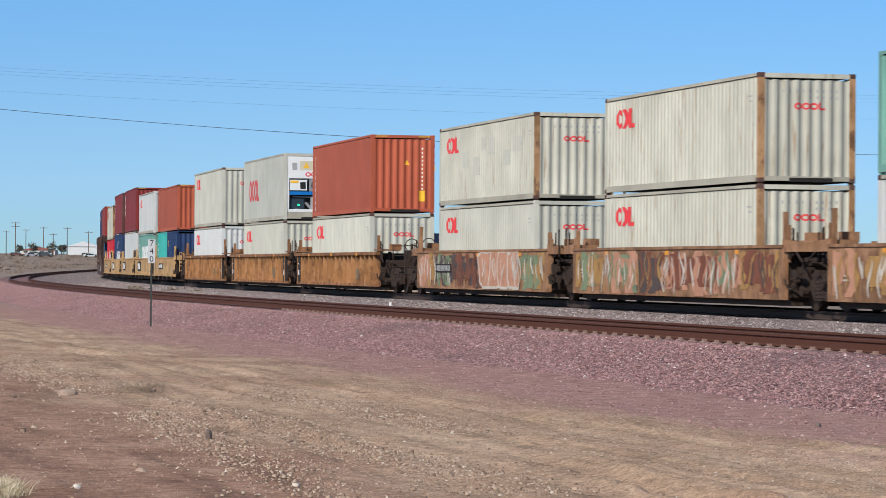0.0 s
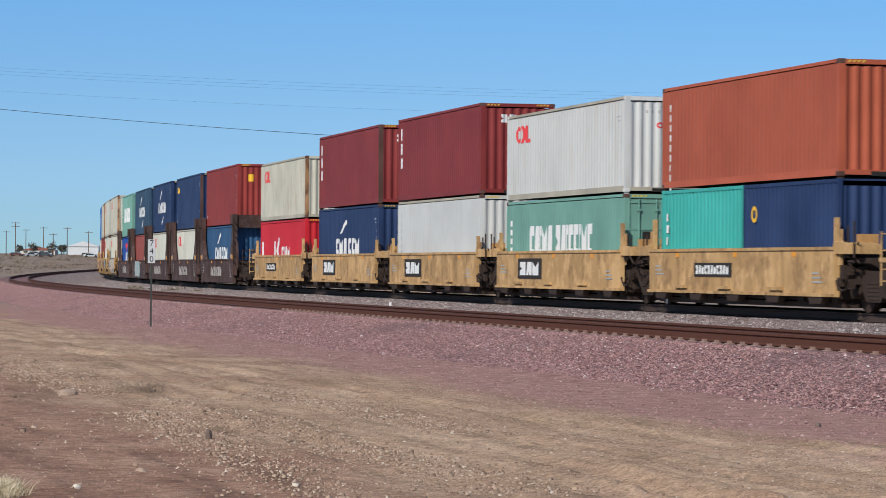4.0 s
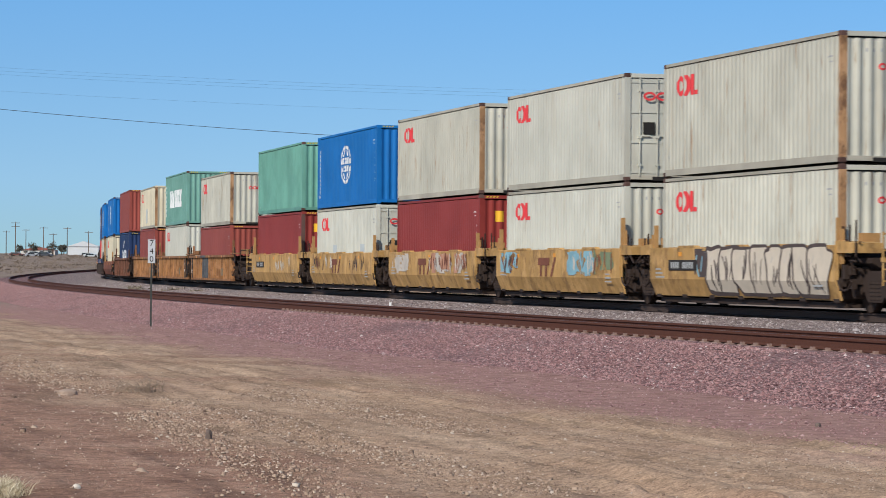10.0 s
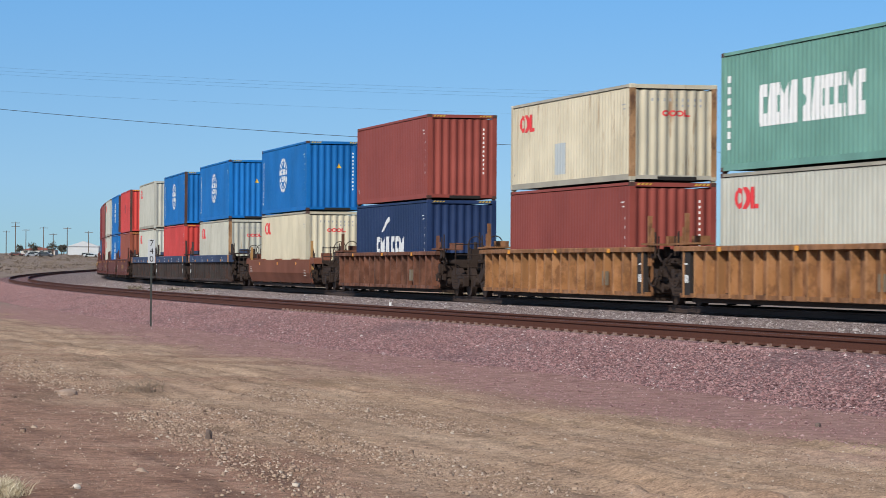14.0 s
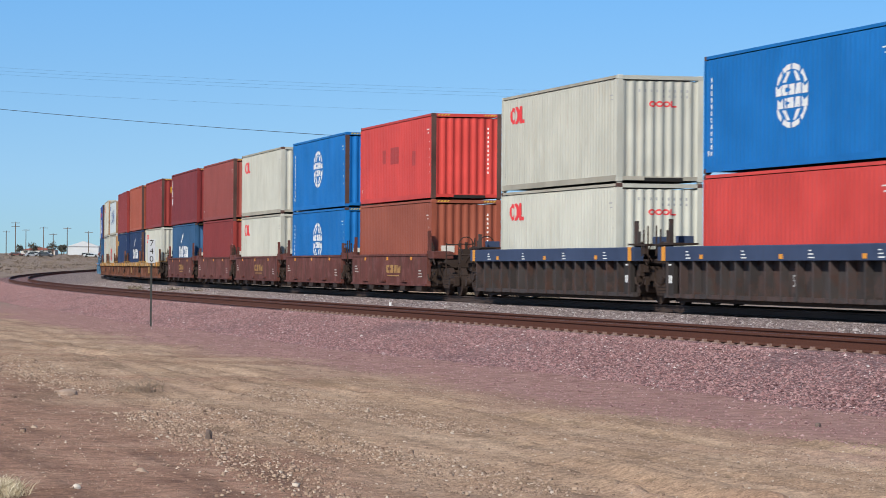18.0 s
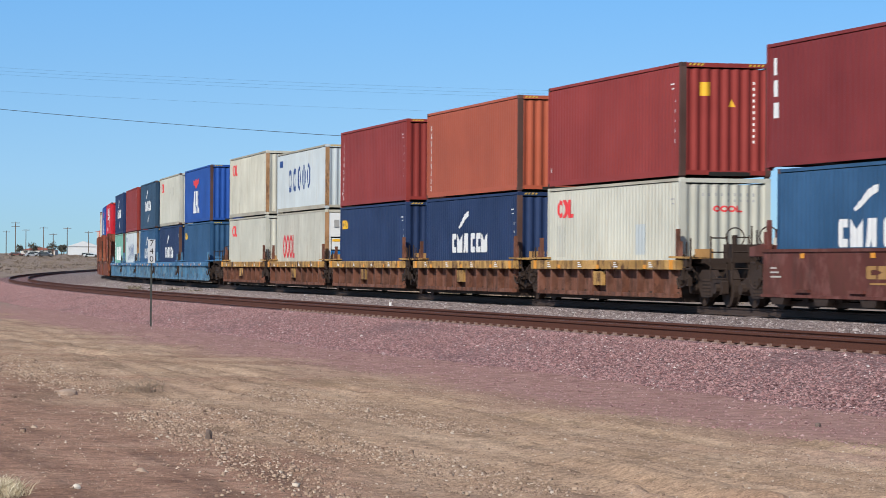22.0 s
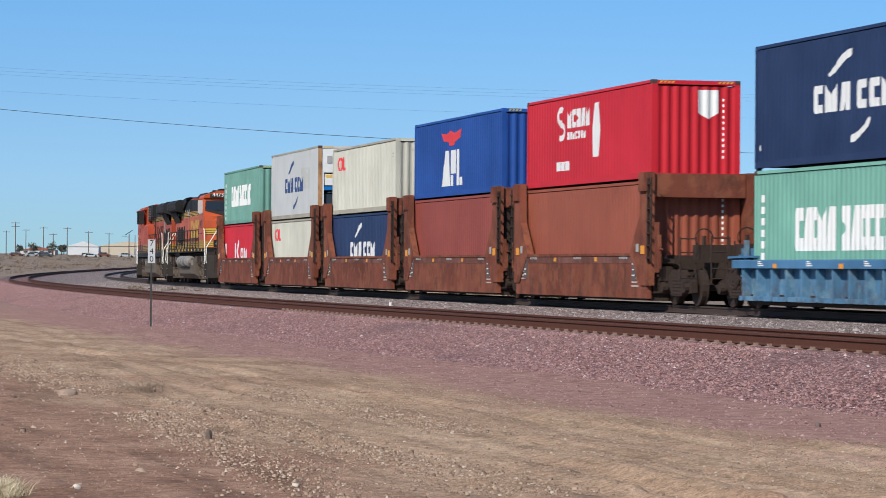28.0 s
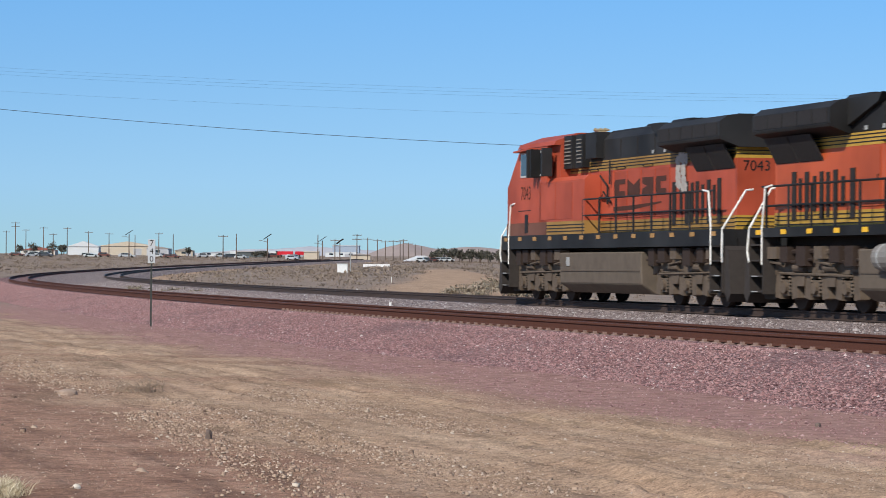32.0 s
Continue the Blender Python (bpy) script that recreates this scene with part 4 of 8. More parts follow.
def container(kind, h, stained=False):
    """One forty-foot box: folded walls, roof, posts, rails, castings, doors, markings."""
    col, side_art, end_art, end_type, smooth, label = KINDS[kind]
    pm = C["old_" + col] if stained and col in ("bone", "cream") else C[col]
    root = tagged(new("shipping_container", None), label + (", rust-stained" if stained and len(label.split()) < 12 else ""), "container", "containers on the train")
    me = side_mesh(h, 2 if end_type == "reefer" else smooth)
    shared("side_wall", me, pm, root, (0, -SIDE + 0.015, 0.155))
    shared("side_wall", me, pm, root, (0, SIDE - 0.015, 0.155), math.pi)
    shared("roof", once("roof", lambda bm: box(bm, -HALF + 0.05, HALF - 0.05, -SIDE + 0.04, SIDE - 0.04, -0.04, 0)), pm, root, (0, 0, h - 0.012))
    shared("floor", once("floor_pan", lambda bm: box(bm, -HALF + 0.05, HALF - 0.05, -SIDE + 0.06, SIDE - 0.06, 0, 0.05)), DARK, root, (0, 0, 0.10))
    post = once(("corner_post", h), lambda bm: sweep_x(bm, [(0, 0.1), (0.15, 0.1), (0.15, h - 0.1), (0, h - 0.1)], -0.12, 0))
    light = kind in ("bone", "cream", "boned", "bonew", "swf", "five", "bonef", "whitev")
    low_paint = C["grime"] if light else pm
    pr = C["sootrust"] if not light and random.random() < 0.3 else C["stained"] if stained or (light and kind != "bonef" and random.random() < 0.25) else pm
    for sx, sy, turn in ((1, -1, 0), (1, 1, 0), (-1, -1, 0), (-1, 1, 0)):
        shared("corner_post", post, pr if sx > 0 else pm, root, (sx * (HALF - 0.002) + (0.12 if sx < 0 else 0), -SIDE + 0.002 if sy < 0 else SIDE - 0.152, 0))
    top_rail = once("top_rail", lambda bm: box(bm, -HALF + 0.12, HALF - 0.12, 0, 0.06, -0.075, 0))
    low_rail = once("bottom_rail", lambda bm: box(bm, -HALF + 0.12, HALF - 0.12, 0, 0.07, 0.0, 0.158))
    # light boxes: darker top rails put the edge's shadow line into their grimy colour
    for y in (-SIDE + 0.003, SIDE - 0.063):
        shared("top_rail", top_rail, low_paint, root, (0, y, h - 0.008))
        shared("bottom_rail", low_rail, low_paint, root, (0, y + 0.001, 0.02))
    header = once("end_rail", lambda bm: box(bm, -0.1, 0, -SIDE + 0.15, SIDE - 0.15, -0.11, 0))
    for x in (HALF - 0.004, -HALF + 0.104):
        shared("end_rail", header, pm, root, (x, 0, h - 0.01))
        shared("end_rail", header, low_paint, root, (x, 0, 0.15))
    tunnel = once("end_tunnel", lambda bm: box(bm, 0, 0.012, -0.55, 0.55, 0.0, 0.10))
    shared("end_tunnel", tunnel, DARK, root, (HALF - 0.008, 0.1, 0.015))
    cast, foot = once("corner_casting", casting), once("lock_casting", lock_casting)
    cm = pm if random.random() < 0.4 else C["sootrust"]
    for sx in (-1, 1):
        for sy in (-1, 1):
            for z in (0.059, h - 0.059):
                shared("corner_casting", foot if z < 1 else cast, cm, root, (sx * (HALF - 0.088), sy * (SIDE - 0.079), z))
    dm = door_mesh(h)
    if end_type == "wall":
        shared("end_wall", end_mesh(h), pm, root, (HALF - 0.012, 0, 0.14))
    elif end_type == "door":
        shared("door", dm, pm, root, (HALF - 0.03, 0, 0.15))
        d = shared("door", dm, pm, root, (HALF - 0.03, -CW / 2 + 0.10, 0.15))
        bm = bmesh.new()
        rect(bm, "end", -0.72, -0.38, 1.25, 1.58)
        part("label_plate", bm, DARK, root).location.x = HALF + 0.004
        bm = bmesh.new()
        rect(bm, "end", 0.22, 0.50, 1.25, 1.55)
        part("label_plate", bm, GREY_INK, root).location.x = HALF + 0.004
        bm = bmesh.new()
        rect(bm, "end", 0.22, 0.66, 1.85, 2.10)
        part("label_plate", bm, YELLOW, root, "yellow warning label").location.x = HALF + 0.004
    else:
        reefer_unit(root, h, pm)
    if end_type != "door":
        shared("door", dm, pm, root, (-HALF + 0.03, 0, 0.15), math.pi)
        shared("door", dm, pm, root, (-HALF + 0.03, CW / 2 - 0.10, 0.15), math.pi)
    else:
        shared("end_wall", end_mesh(h), pm, root, (-HALF + 0.012, 0, 0.14), math.pi)
    for i, (fn, ink) in enumerate(side_art):
        def drawn(bm):
            fn(bm, h)
            if end_type != "reefer":
                conform(bm, "x", CL - 0.26, 0.278, 0.030 if smooth == 0 else 0.010, 0.26)
        me = once(("marking", kind, h, i), drawn)
        shared("logo" if i == 0 else "marking", me, ink, root, (0, -SIDE + 0.008, 0))
    for i, (fn, ink) in enumerate(end_art):
        def drawn_end(bm):
            fn(bm, h)
            if end_type == "wall":
                conform(bm, "y", CW - 0.26, 0.272, 0.045, 0.20)
        me = once(("end_marking", kind, h, i), drawn_end)
        shared("end_marking", me, ink, root, (HALF - 0.008 if end_type == "wall" else HALF + 0.045, 0, 0))
    if kind not in ("bone", "bonew", "cream", "boned", "bonef"):
        def stripes(bm):
            for y0 in (-SIDE + 0.2, SIDE - 0.62):
                for k in range(4):
                    shape(bm, "end", [(y0 + k * 0.11, h - 0.085), (y0 + k * 0.11 + 0.06, h - 0.085), (y0 + k * 0.11 + 0.10, h - 0.03), (y0 + k * 0.11 + 0.04, h - 0.03)])
        shared("hazard_stripes", once(("hazard", h), stripes), STRIPE, root, (HALF + 0.002, 0, 0))
    return root


def twenty_pair(root_kind, h):
    """Two twenty-foot boxes end to end in one well: one teal, one navy."""
    made = []
    for s, col, label in ((-1, "teal", "teal twenty-foot container with a column of white lettering"), (1, "navy", "navy blue twenty-foot container with a small round mark")):
        pm = C[col]
        root = tagged(new("shipping_container", None), label, "container", "containers on the train")
        x0, x1 = (-HALF, -0.04) if s < 0 else (0.04, HALF)
        for y in (-SIDE + 0.01, SIDE - 0.03):
            bm = bmesh.new()
            n = 22
            p = (x1 - x0 - 0.2) / n
            lo, hi = [], []
            for i in range(n):
                for a, d in ((0, 0), (0.26, 0), (0.5, 0.03), (0.76, 0.03)):
                    xx = x0 + 0.1 + (i + a) * p
                    yy = y + (d if y < 0 else -d)
                    lo.append(bm.verts.new((xx, yy, 0.15)))
                    hi.append(bm.verts.new((xx, yy, h - 0.08)))
            for i in range(len(lo) - 1):
                bm.faces.new((lo[i], lo[i + 1], hi[i + 1], hi[i]))
            part("side_wall", bm, pm, root)
        bm = bmesh.new()
        box(bm, x0 + 0.04, x1 - 0.04, -SIDE + 0.04, SIDE - 0.04, h - 0.05, h - 0.01)
        part("roof", bm, pm, root)
        bm = bmesh.new()
        box(bm, x0 + 0.04, x1 - 0.04, -SIDE + 0.04, SIDE - 0.04, 0.1, 0.15)
        part("floor", bm, DARK, root)
        for x in (x0, x1 - 0.1):
            for yy in (-SIDE, SIDE - 0.1):
                bm = bmesh.new()
                box(bm, x, x + 0.1, yy, yy + 0.1, 0.0, h)
                part("corner_post", bm, pm, root)
        for yy in (-SIDE + 0.004, SIDE - 0.064):
            for z in (0.02, h - 0.09):
                bm = bmesh.new()
                box(bm, x0 + 0.1, x1 - 0.1, yy, yy + 0.06, z, z + (0.14 if z < 1 else 0.08))
                part("bottom_rail" if z < 1 else "top_rail", bm, pm, root)
        if s > 0:
            shared("end_wall", end_mesh(h), pm, root, (HALF - 0.012, 0, 0.14))
            bm = bmesh.new()
            ring(bm, "side", x0 + 0.75, h - 0.72, 0.2, 0.2, 0.09)
            part("logo", bm, YELLOW, root).location.y = -SIDE - 0.002
        else:
            bm = bmesh.new()
            code_column(bm, x0 + 0.4, h - 0.6, 8, 0.2, 8)
            part("marking", bm, WHITE, root).location.y = -SIDE - 0.002
            bm = bmesh.new()
            box(bm, x1 - 0.06, x1 - 0.03, -SIDE + 0.1, SIDE - 0.1, 0.12, h - 0.08)
            part("end_wall", bm, pm, root)
        made.append(root)
    return made


PATCH_GREY, PATCH_BLUE, PATCH_DARK = plain("patch_grey", (0.415, 0.41, 0.355), 0.55, 0, 0.12, 2), plain("patch_blue", (0.385, 0.42, 0.425), 0.55, 0, 0.1, 2), plain("patch_dark", (0.34, 0.045, 0.04), 0.6, 0, 0.2, 2)
PATCHES = {(2, 1): [(-3.0, 1.2, 0.9, 0.5, PATCH_GREY), (-1.6, 0.9, 0.7, 0.6, PATCH_GREY), (0.4, 1.5, 0.9, 0.55, PATCH_GREY), (2.4, 1.1, 0.8, 0.5, PATCH_GREY), (3.6, 1.5, 1.0, 0.45, PATCH_GREY), (-0.4, 1.7, 0.6, 0.4, PATCH_GREY)],
           (21, 1): [(1.2, 0.5, 0.9, 0.75, PATCH_GREY), (-1.5, 1.5, 0.25, 0.5, PATCH_GREY)], (23, 1): [(-1.2, 0.35, 1.1, 0.9, PATCH_BLUE)], (29, 1): [(-2.0, 1.4, 0.45, 0.5, PATCH_DARK), (-0.6, 1.35, 1.5, 0.6, PATCH_DARK), (2.8, 1.2, 0.5, 0.5, PATCH_DARK)],
           (34, 0): [(-5.0, 0.9, 0.7, 0.9, PATCH_GREY), (2.4, 0.95, 0.9, 0.8, PATCH_BLUE)], (40, 1): [(-0.4, 1.6, 0.8, 0.6, PATCH_GREY), (1.4, 1.6, 0.8, 0.6, PATCH_GREY)], (26, 0): [(-4.4, 0.7, 0.7, 0.4, PATCH_GREY)],
           (47, 1): [(1.7, 1.2, 2.2, 0.9, PATCH_GREY)], (12, 0): [(-3.0, 1.5, 0.8, 0.3, PATCH_GREY)], (19, 0): [(-2.5, 1.15, 0.8, 0.3, PATCH_BLUE), (3.0, 1.15, 0.8, 0.3, PATCH_BLUE)]}


def patch_up(root, rows, deep):
    """Touched-up squares of fresh paint."""
    for x, z, w, h, mat in rows:
        bm = bmesh.new()
        p = (CL - 0.26) / 43
        i0, n = round((x + HALF - 0.13) / p), max(1, round(w / p))
        corrugated(bm, n * p, h, p, 0.030 if deep else 0.010, "x", -0.001)
        part("patch", bm, mat, root).location = (-HALF + 0.13 + (i0 + n / 2) * p, -SIDE + 0.0115, z)

# ---- well cars ----
STEEL = plain("truck_steel", (0.037, 0.0235, 0.0175), 0.8, 0.1, 0.4, 12)
BRACKET = plain("bracket_ochre", (0.36, 0.20, 0.075), 0.75, 0, 0.35, 5)
REFLECT = plain("reflector_amber", (0.66, 0.27, 0.03), 0.5, 0, 0.1)
SIGN_BLACK = plain("panel_black", (0.028, 0.023, 0.021), 0.9, 0, 0.3)
WELL = dict(
    graffiti=paint("faded_brown_well", (0.27, 0.14, 0.072), 0.6, 0.3, 0.75, (0.10, 0.045, 0.025), 0.35), ochre=paint("ochre_well", (0.235, 0.108, 0.046), 0.7, 0.22, 0.75, (0.13, 0.05, 0.025), 0.4),
    tan=paint("tan_well", (0.44, 0.27, 0.118), 0.51, 0.14, 0.7, (0.16, 0.06, 0.025), 0.2), brown=paint("dark_brown_well", (0.060, 0.033, 0.029), 0.52, 0.25, 0.75, (0.10, 0.04, 0.025), 0.35),
    yellow=paint("yellow_well", (0.42, 0.245, 0.085), 0.53, 0.16, 0.65, (0.16, 0.06, 0.025), 0.3), oxide=paint("oxide_brown_well", (0.16, 0.065, 0.038), 0.7, 0.25, 0.8),
    redbrown=paint("red_brown_well", (0.17, 0.062, 0.036), 0.4, 0.2, 0.75), inkblue=paint("dark_blue_well", (0.040, 0.060, 0.115), 0.35, 0.2, 0.75),
    sooty=paint("sooty_well", (0.046, 0.039, 0.038), 0.6, 0.3, 0.85, (0.10, 0.05, 0.03), 0.3, (0.075, 0.05, 0.045)), maroon=paint("maroon_well", (0.115, 0.035, 0.027), 0.54, 0.2, 0.75, (0.13, 0.05, 0.03), 0.4),
    rusty=paint("rusty_well", (0.15, 0.060, 0.037), 0.9, 0.3, 0.85), worn=paint("worn_yellow_chord", (0.42, 0.24, 0.075), 1.3, 0.3, 0.75),
    blue=paint("light_blue_well", (0.07, 0.175, 0.285), 0.55, 0.3, 0.8, (0.12, 0.06, 0.04), 0.4, (0.15, 0.26, 0.34)), rustred=paint("rust_red_well", (0.165, 0.046, 0.026), 0.75, 0.3, 0.8, (0.11, 0.04, 0.022), 0.25, (0.225, 0.078, 0.044)),
    bluechord=paint("blue_chord", (0.055, 0.15, 0.27), 0.35, 0.25, 0.7),
    ochrerib=paint("ochre_rib_lit", (0.34, 0.165, 0.066), 0.6, 0.2, 0.7, (0.16, 0.06, 0.028), 0.3), bluegrey=paint("blue_grey_patch", (0.072, 0.082, 0.092), 0.8, 0.3, 0.8, (0.13, 0.075, 0.05), 0.4),
    rustdark=paint("dark_rust_band", (0.13, 0.05, 0.038), 0.7, 0.3, 0.85, (0.2, 0.08, 0.03), 0.4))
# style: wall paint, chord paint, wall bottom, wall top, chord depth, rib count per wall, form, label
STYLES = dict(
    graffiti=("graffiti", "graffiti", 0.24, 1.50, 0.0, 0, "flat", "brown well car covered in faded painted scrawls"),
    ochre=("ochre", "ochre", 0.24, 1.50, 0.12, 15, "rib", "ochre well car with ribbed rusty sides"),
    tan=("tan", "tan", 0.34, 1.44, 0.0, 0, "feet", "tan well car with smooth sides"),
    twin=("brown", "brown", 0.14, 1.30, 0.0, 0, "tower", "dark brown well car with tall end towers"),
    slant=("yellow", "yellow", 0.26, 1.46, 0.0, 0, "slant", "yellow well car with bent smooth sides and scrawls"),
    oxide=("oxide", "oxide", 0.24, 1.48, 0.12, 14, "rib", "weathered brown ribbed well car"),
    plainred=("redbrown", "redbrown", 0.26, 1.22, 0.0, 0, "slant", "red-brown smooth low-sided well car"),
    railed=("sooty", "inkblue", 0.22, 1.50, 0.36, 13, "rib", "dark sooty ribbed well car with a dark blue top band"),
    maroon=("maroon", "maroon", 0.30, 1.40, 0.0, 0, "feet", "maroon well car with smooth sides"),
    rusty=("rusty", "worn", 0.22, 1.16, 0.24, 10, "rib", "rusty ribbed well car with a worn yellow top chord"),
    blue=("blue", "bluechord", 0.22, 1.16, 0.20, 14, "rib", "light blue ribbed well car"),
    rusttwin=("rustred", "rustred", 0.16, 1.34, 0.0, 0, "tower", "heavily rusted red well car with tall end towers"))


def wheel_build(bm):
    for y0, y1, r in ((-0.065, 0.065, 0.46), (0.065, 0.095, 0.50)):
        tube(bm, (0, y0, 0), (0, y1, 0), r, 20)
    tube(bm, (0, -0.12, 0), (0, 0.1, 0), 0.13, 10)
    bmesh.ops.delete(bm, geom=[], context="VERTS")


def side_frame_build(bm):
    prism(bm, [(-1.2, 0.34), (-1.2, 0.62), (-0.7, 0.74), (-0.35, 0.92), (0.35, 0.92), (0.7, 0.74), (1.2, 0.62), (1.2, 0.34), (0.95, 0.30), (0.62, 0.48), (0.40, 0.24), (-0.40, 0.24), (-0.62, 0.48), (-0.95, 0.30)], -0.08, 0.08)
    for x in (-0.9, 0.9):
        tube(bm, (x, -0.19, 0.46), (x, 0.0, 0.46), 0.14, 10)


def springs_build(bm):
    for x in (-0.22, 0.0, 0.22):
        for k in range(5):
            tube(bm, (x, 0, 0.30 + k * 0.085), (x, 0, 0.35 + k * 0.085), 0.095, 8)


def truck(root, x):
    """Two axles under the joint between two wells."""
    bm = bmesh.new()
    box(bm, -0.22, 0.22, -1.05, 1.05, 0.52, 0.86)
    tube(bm, (0, 0, 0.8), (0, 0, 1.0), 0.25, 12)
    for xx in (-0.9, 0.9):
        tube(bm, (xx, -0.85, 0.46), (xx, 0.85, 0.46), 0.08, 8)
    ob = part("truck", bm, STEEL, root, "dark greasy cast-steel bogie")
    ob.location = (x, 0, 0)
    for y, s in ((-0.98, 1), (0.98, -1)):
        shared("side_frame", once("side_frame", side_frame_build), STEEL, ob, (0, y, 0), 0 if s > 0 else math.pi)
        shared("spring_nest", once("spring_nest", springs_build), STEEL, ob, (0, y * 1.02, 0))
        for xx in (-0.9, 0.9):
            shared("wheel", once("wheel", wheel_build), STEEL, ob, (xx, y * 0.765, 0.46), 0 if s > 0 else math.pi)


def well_side(root, style, half, y, s):
    """One wall of a well; s is -1 on the viewer's side."""
    wall, chord, zb, zt, cd, ribs, form, _l = STYLES[style]
    pm, cm = WELL[wall], WELL[chord]
    if form == "slant":
        bm = bmesh.new()
        sweep_x(bm, [(y, zb), (y + s * 0.02, zb), (y + s * 0.19, zb + 0.42), (y + s * 0.19, zt), (y + s * 0.10, zt + 0.02), (y + s * 0.10, zb + 0.46)], -half, half)
        part("side_wall", bm, pm, root)
        for x in (-half * 0.55, 0.0, half * 0.55):
            bm = bmesh.new()
            prism(bm, [(x - 0.7, zt), (x + 0.7, zt), (x + 0.6, zt + 0.06), (x - 0.6, zt + 0.06)], y + s * 0.06, y + s * 0.20)
            part("hatch_hood", bm, pm, root)
        return
    recess = 0.14 if form == "rib" else 0.0
    bm = bmesh.new()
    ya, yb = sorted((y + s * (0.04 if not recess else 0.0), y + s * (0.17 - recess)))
    box(bm, -half, half, ya, yb, zb, zt - cd)
    part("side_wall", bm, pm, root)
    if cd:
        bm = bmesh.new()
        sweep_x(bm, [(y + s * 0.02, zt - cd), (y + s * 0.26, zt - cd), (y + s * 0.26, zt - 0.02), (y + s * 0.24, zt), (y + s * 0.02, zt)], -half - 0.35, half + 0.35)
        part("top_chord", bm, cm, root)
        ya, yb = sorted((y + s * 0.05, y + s * 0.2))
        bm = bmesh.new()
        box(bm, -half, half, ya, yb, zb - 0.02, zb + 0.09)
        part("bottom_chord", bm, pm, root)
    else:
        ya, yb = sorted((y + s * 0.02, y + s * 0.20))
        bm = bmesh.new()
        box(bm, -half, half, ya, yb, zt - 0.07, zt + 0.002)
        part("top_chord", bm, cm, root)
    if ribs:
        rib = once(("rib", zb, zt, cd), lambda bm: prism(bm, [(-0.05, zb), (0.05, zb), (0.06, zt - cd), (-0.06, zt - cd)], 0, 0.195))
        n = ribs if half < 7 else round(ribs * 1.3)
        for i in range(n):
            # ochre ribs: paler, rubbed copy of the wall paint, lit look in the colour
            shared("rib", rib, WELL["ochrerib"] if style == "ochre" else pm, root, (-half + 0.3 + (2 * half - 0.6) * i / (n - 1), y + s * 0.028 - (0.195 if s < 0 else 0), 0))
    if form == "feet":
        lip = once(("lip", half), lambda bm: box(bm, -half, half, 0, 0.06, 0, 0.07))
        shared("bottom_flange", lip, pm, root, (0, y + s * 0.2 - 0.03, zb))
        foot = once("foot", lambda bm: prism(bm, [(-0.35, -0.16), (0.35, -0.16), (0.45, 0.0), (-0.45, 0.0)], -0.09, 0.09))
        # feet are dark steel, not wall paint: the flange's shadow put into their colour
        for k in range(5):
            shared("foot", foot, STEEL, root, ((k - 2) * half * 0.42, y + s * 0.12, zb))
        lug = once("lug", lambda bm: box(bm, -0.42, 0.42, -0.05, 0.05, 0, 0.07))
        for k in (-0.6, -0.1, 0.45) if s < 0 else ():
            shared("lug", lug, pm, root, (k * half, y + s * 0.2, zb + 0.12))


def tower(root, pm, x, face, zt):
    """Tall steel tower at the end of a well, with a gusset down to the side wall."""
    for y, s in ((-1.27, -1), (1.27, 1)):
        bm = bmesh.new()
        ya, yb = sorted((y, y + s * 0.2))
        d = face
        prism(bm, [(x - d * 1.25, zt), (x - d * 0.42, zt + 0.95), (x - d * 0.34, 3.45), (x + d * 0.28, 3.45), (x + d * 0.28, 0.5), (x - d * 0.3, 0.5)], ya, yb)
        part("end_tower", bm, pm, root)
        bm = bmesh.new()
        ya, yb = sorted((y + s * 0.2, y + s * 0.27))
        box(bm, min(x - d * 0.30, x + d * 0.22), max(x - d * 0.30, x + d * 0.22), ya, yb, 2.95, 3.43)
        part("placard", bm, pm, root)
        bm = bmesh.new()
        for k in range(7):
            ya, yb = sorted((y + s * 0.2, y + s * 0.25))
            xa = x + d * 0.32
            box(bm, min(xa, xa + d * 0.3), max(xa, xa + d * 0.3), ya, yb, 1.2 + k * 0.32, 1.235 + k * 0.32)
        ya, yb = sorted((y + s * 0.18, y + s * 0.22))
        for xa in (x + d * 0.30, x + d * 0.60):
            box(bm, xa - 0.02, xa + 0.02, ya, yb, 1.1, 3.3)
        part("ladder", bm, STEEL, root)
    for z, w, mat in ((0.95, 0.16, REFLECT), (1.2, 0.10, GREY_INK)):
        bm = bmesh.new()
        xa = x - face * (0.12 if z < 1 else 0.55)
        box(bm, xa - w, xa + w, -1.27 - 0.212, -1.27 - 0.198, zt - 0.02 + (z - 0.95) * 0.2, zt + 0.20 + (z - 0.95) * 0.2)
        part("placard", bm, mat, root)
    bm = bmesh.new()
    xa = x - face * 0.95
    box(bm, xa - 0.17, xa + 0.17, -1.27 - 0.185, -1.27 - 0.168, zt - 0.72, zt - 0.12)
    data = part("data_panel", bm, plain("panel_brown_grey", (0.10, 0.075, 0.07), 0.8, 0, 0.3), root, "dark panel of small white marks")
    bm = bmesh.new()
    for k in range(3):
        rect(bm, "side", xa - 0.10, xa + 0.10 - 0.04 * k, zt - 0.6 + 0.15 * k, zt - 0.56 + 0.15 * k)
    part("marking", bm, WHITE, data).location.y = -1.27 - 0.189
    bm = bmesh.new()
    box(bm, min(x - face * 0.05, x + face * 0.2), max(x - face * 0.05, x + face * 0.2), -1.25, 1.25, 2.8, 3.42)
    part("tower_beam", bm, pm, root)


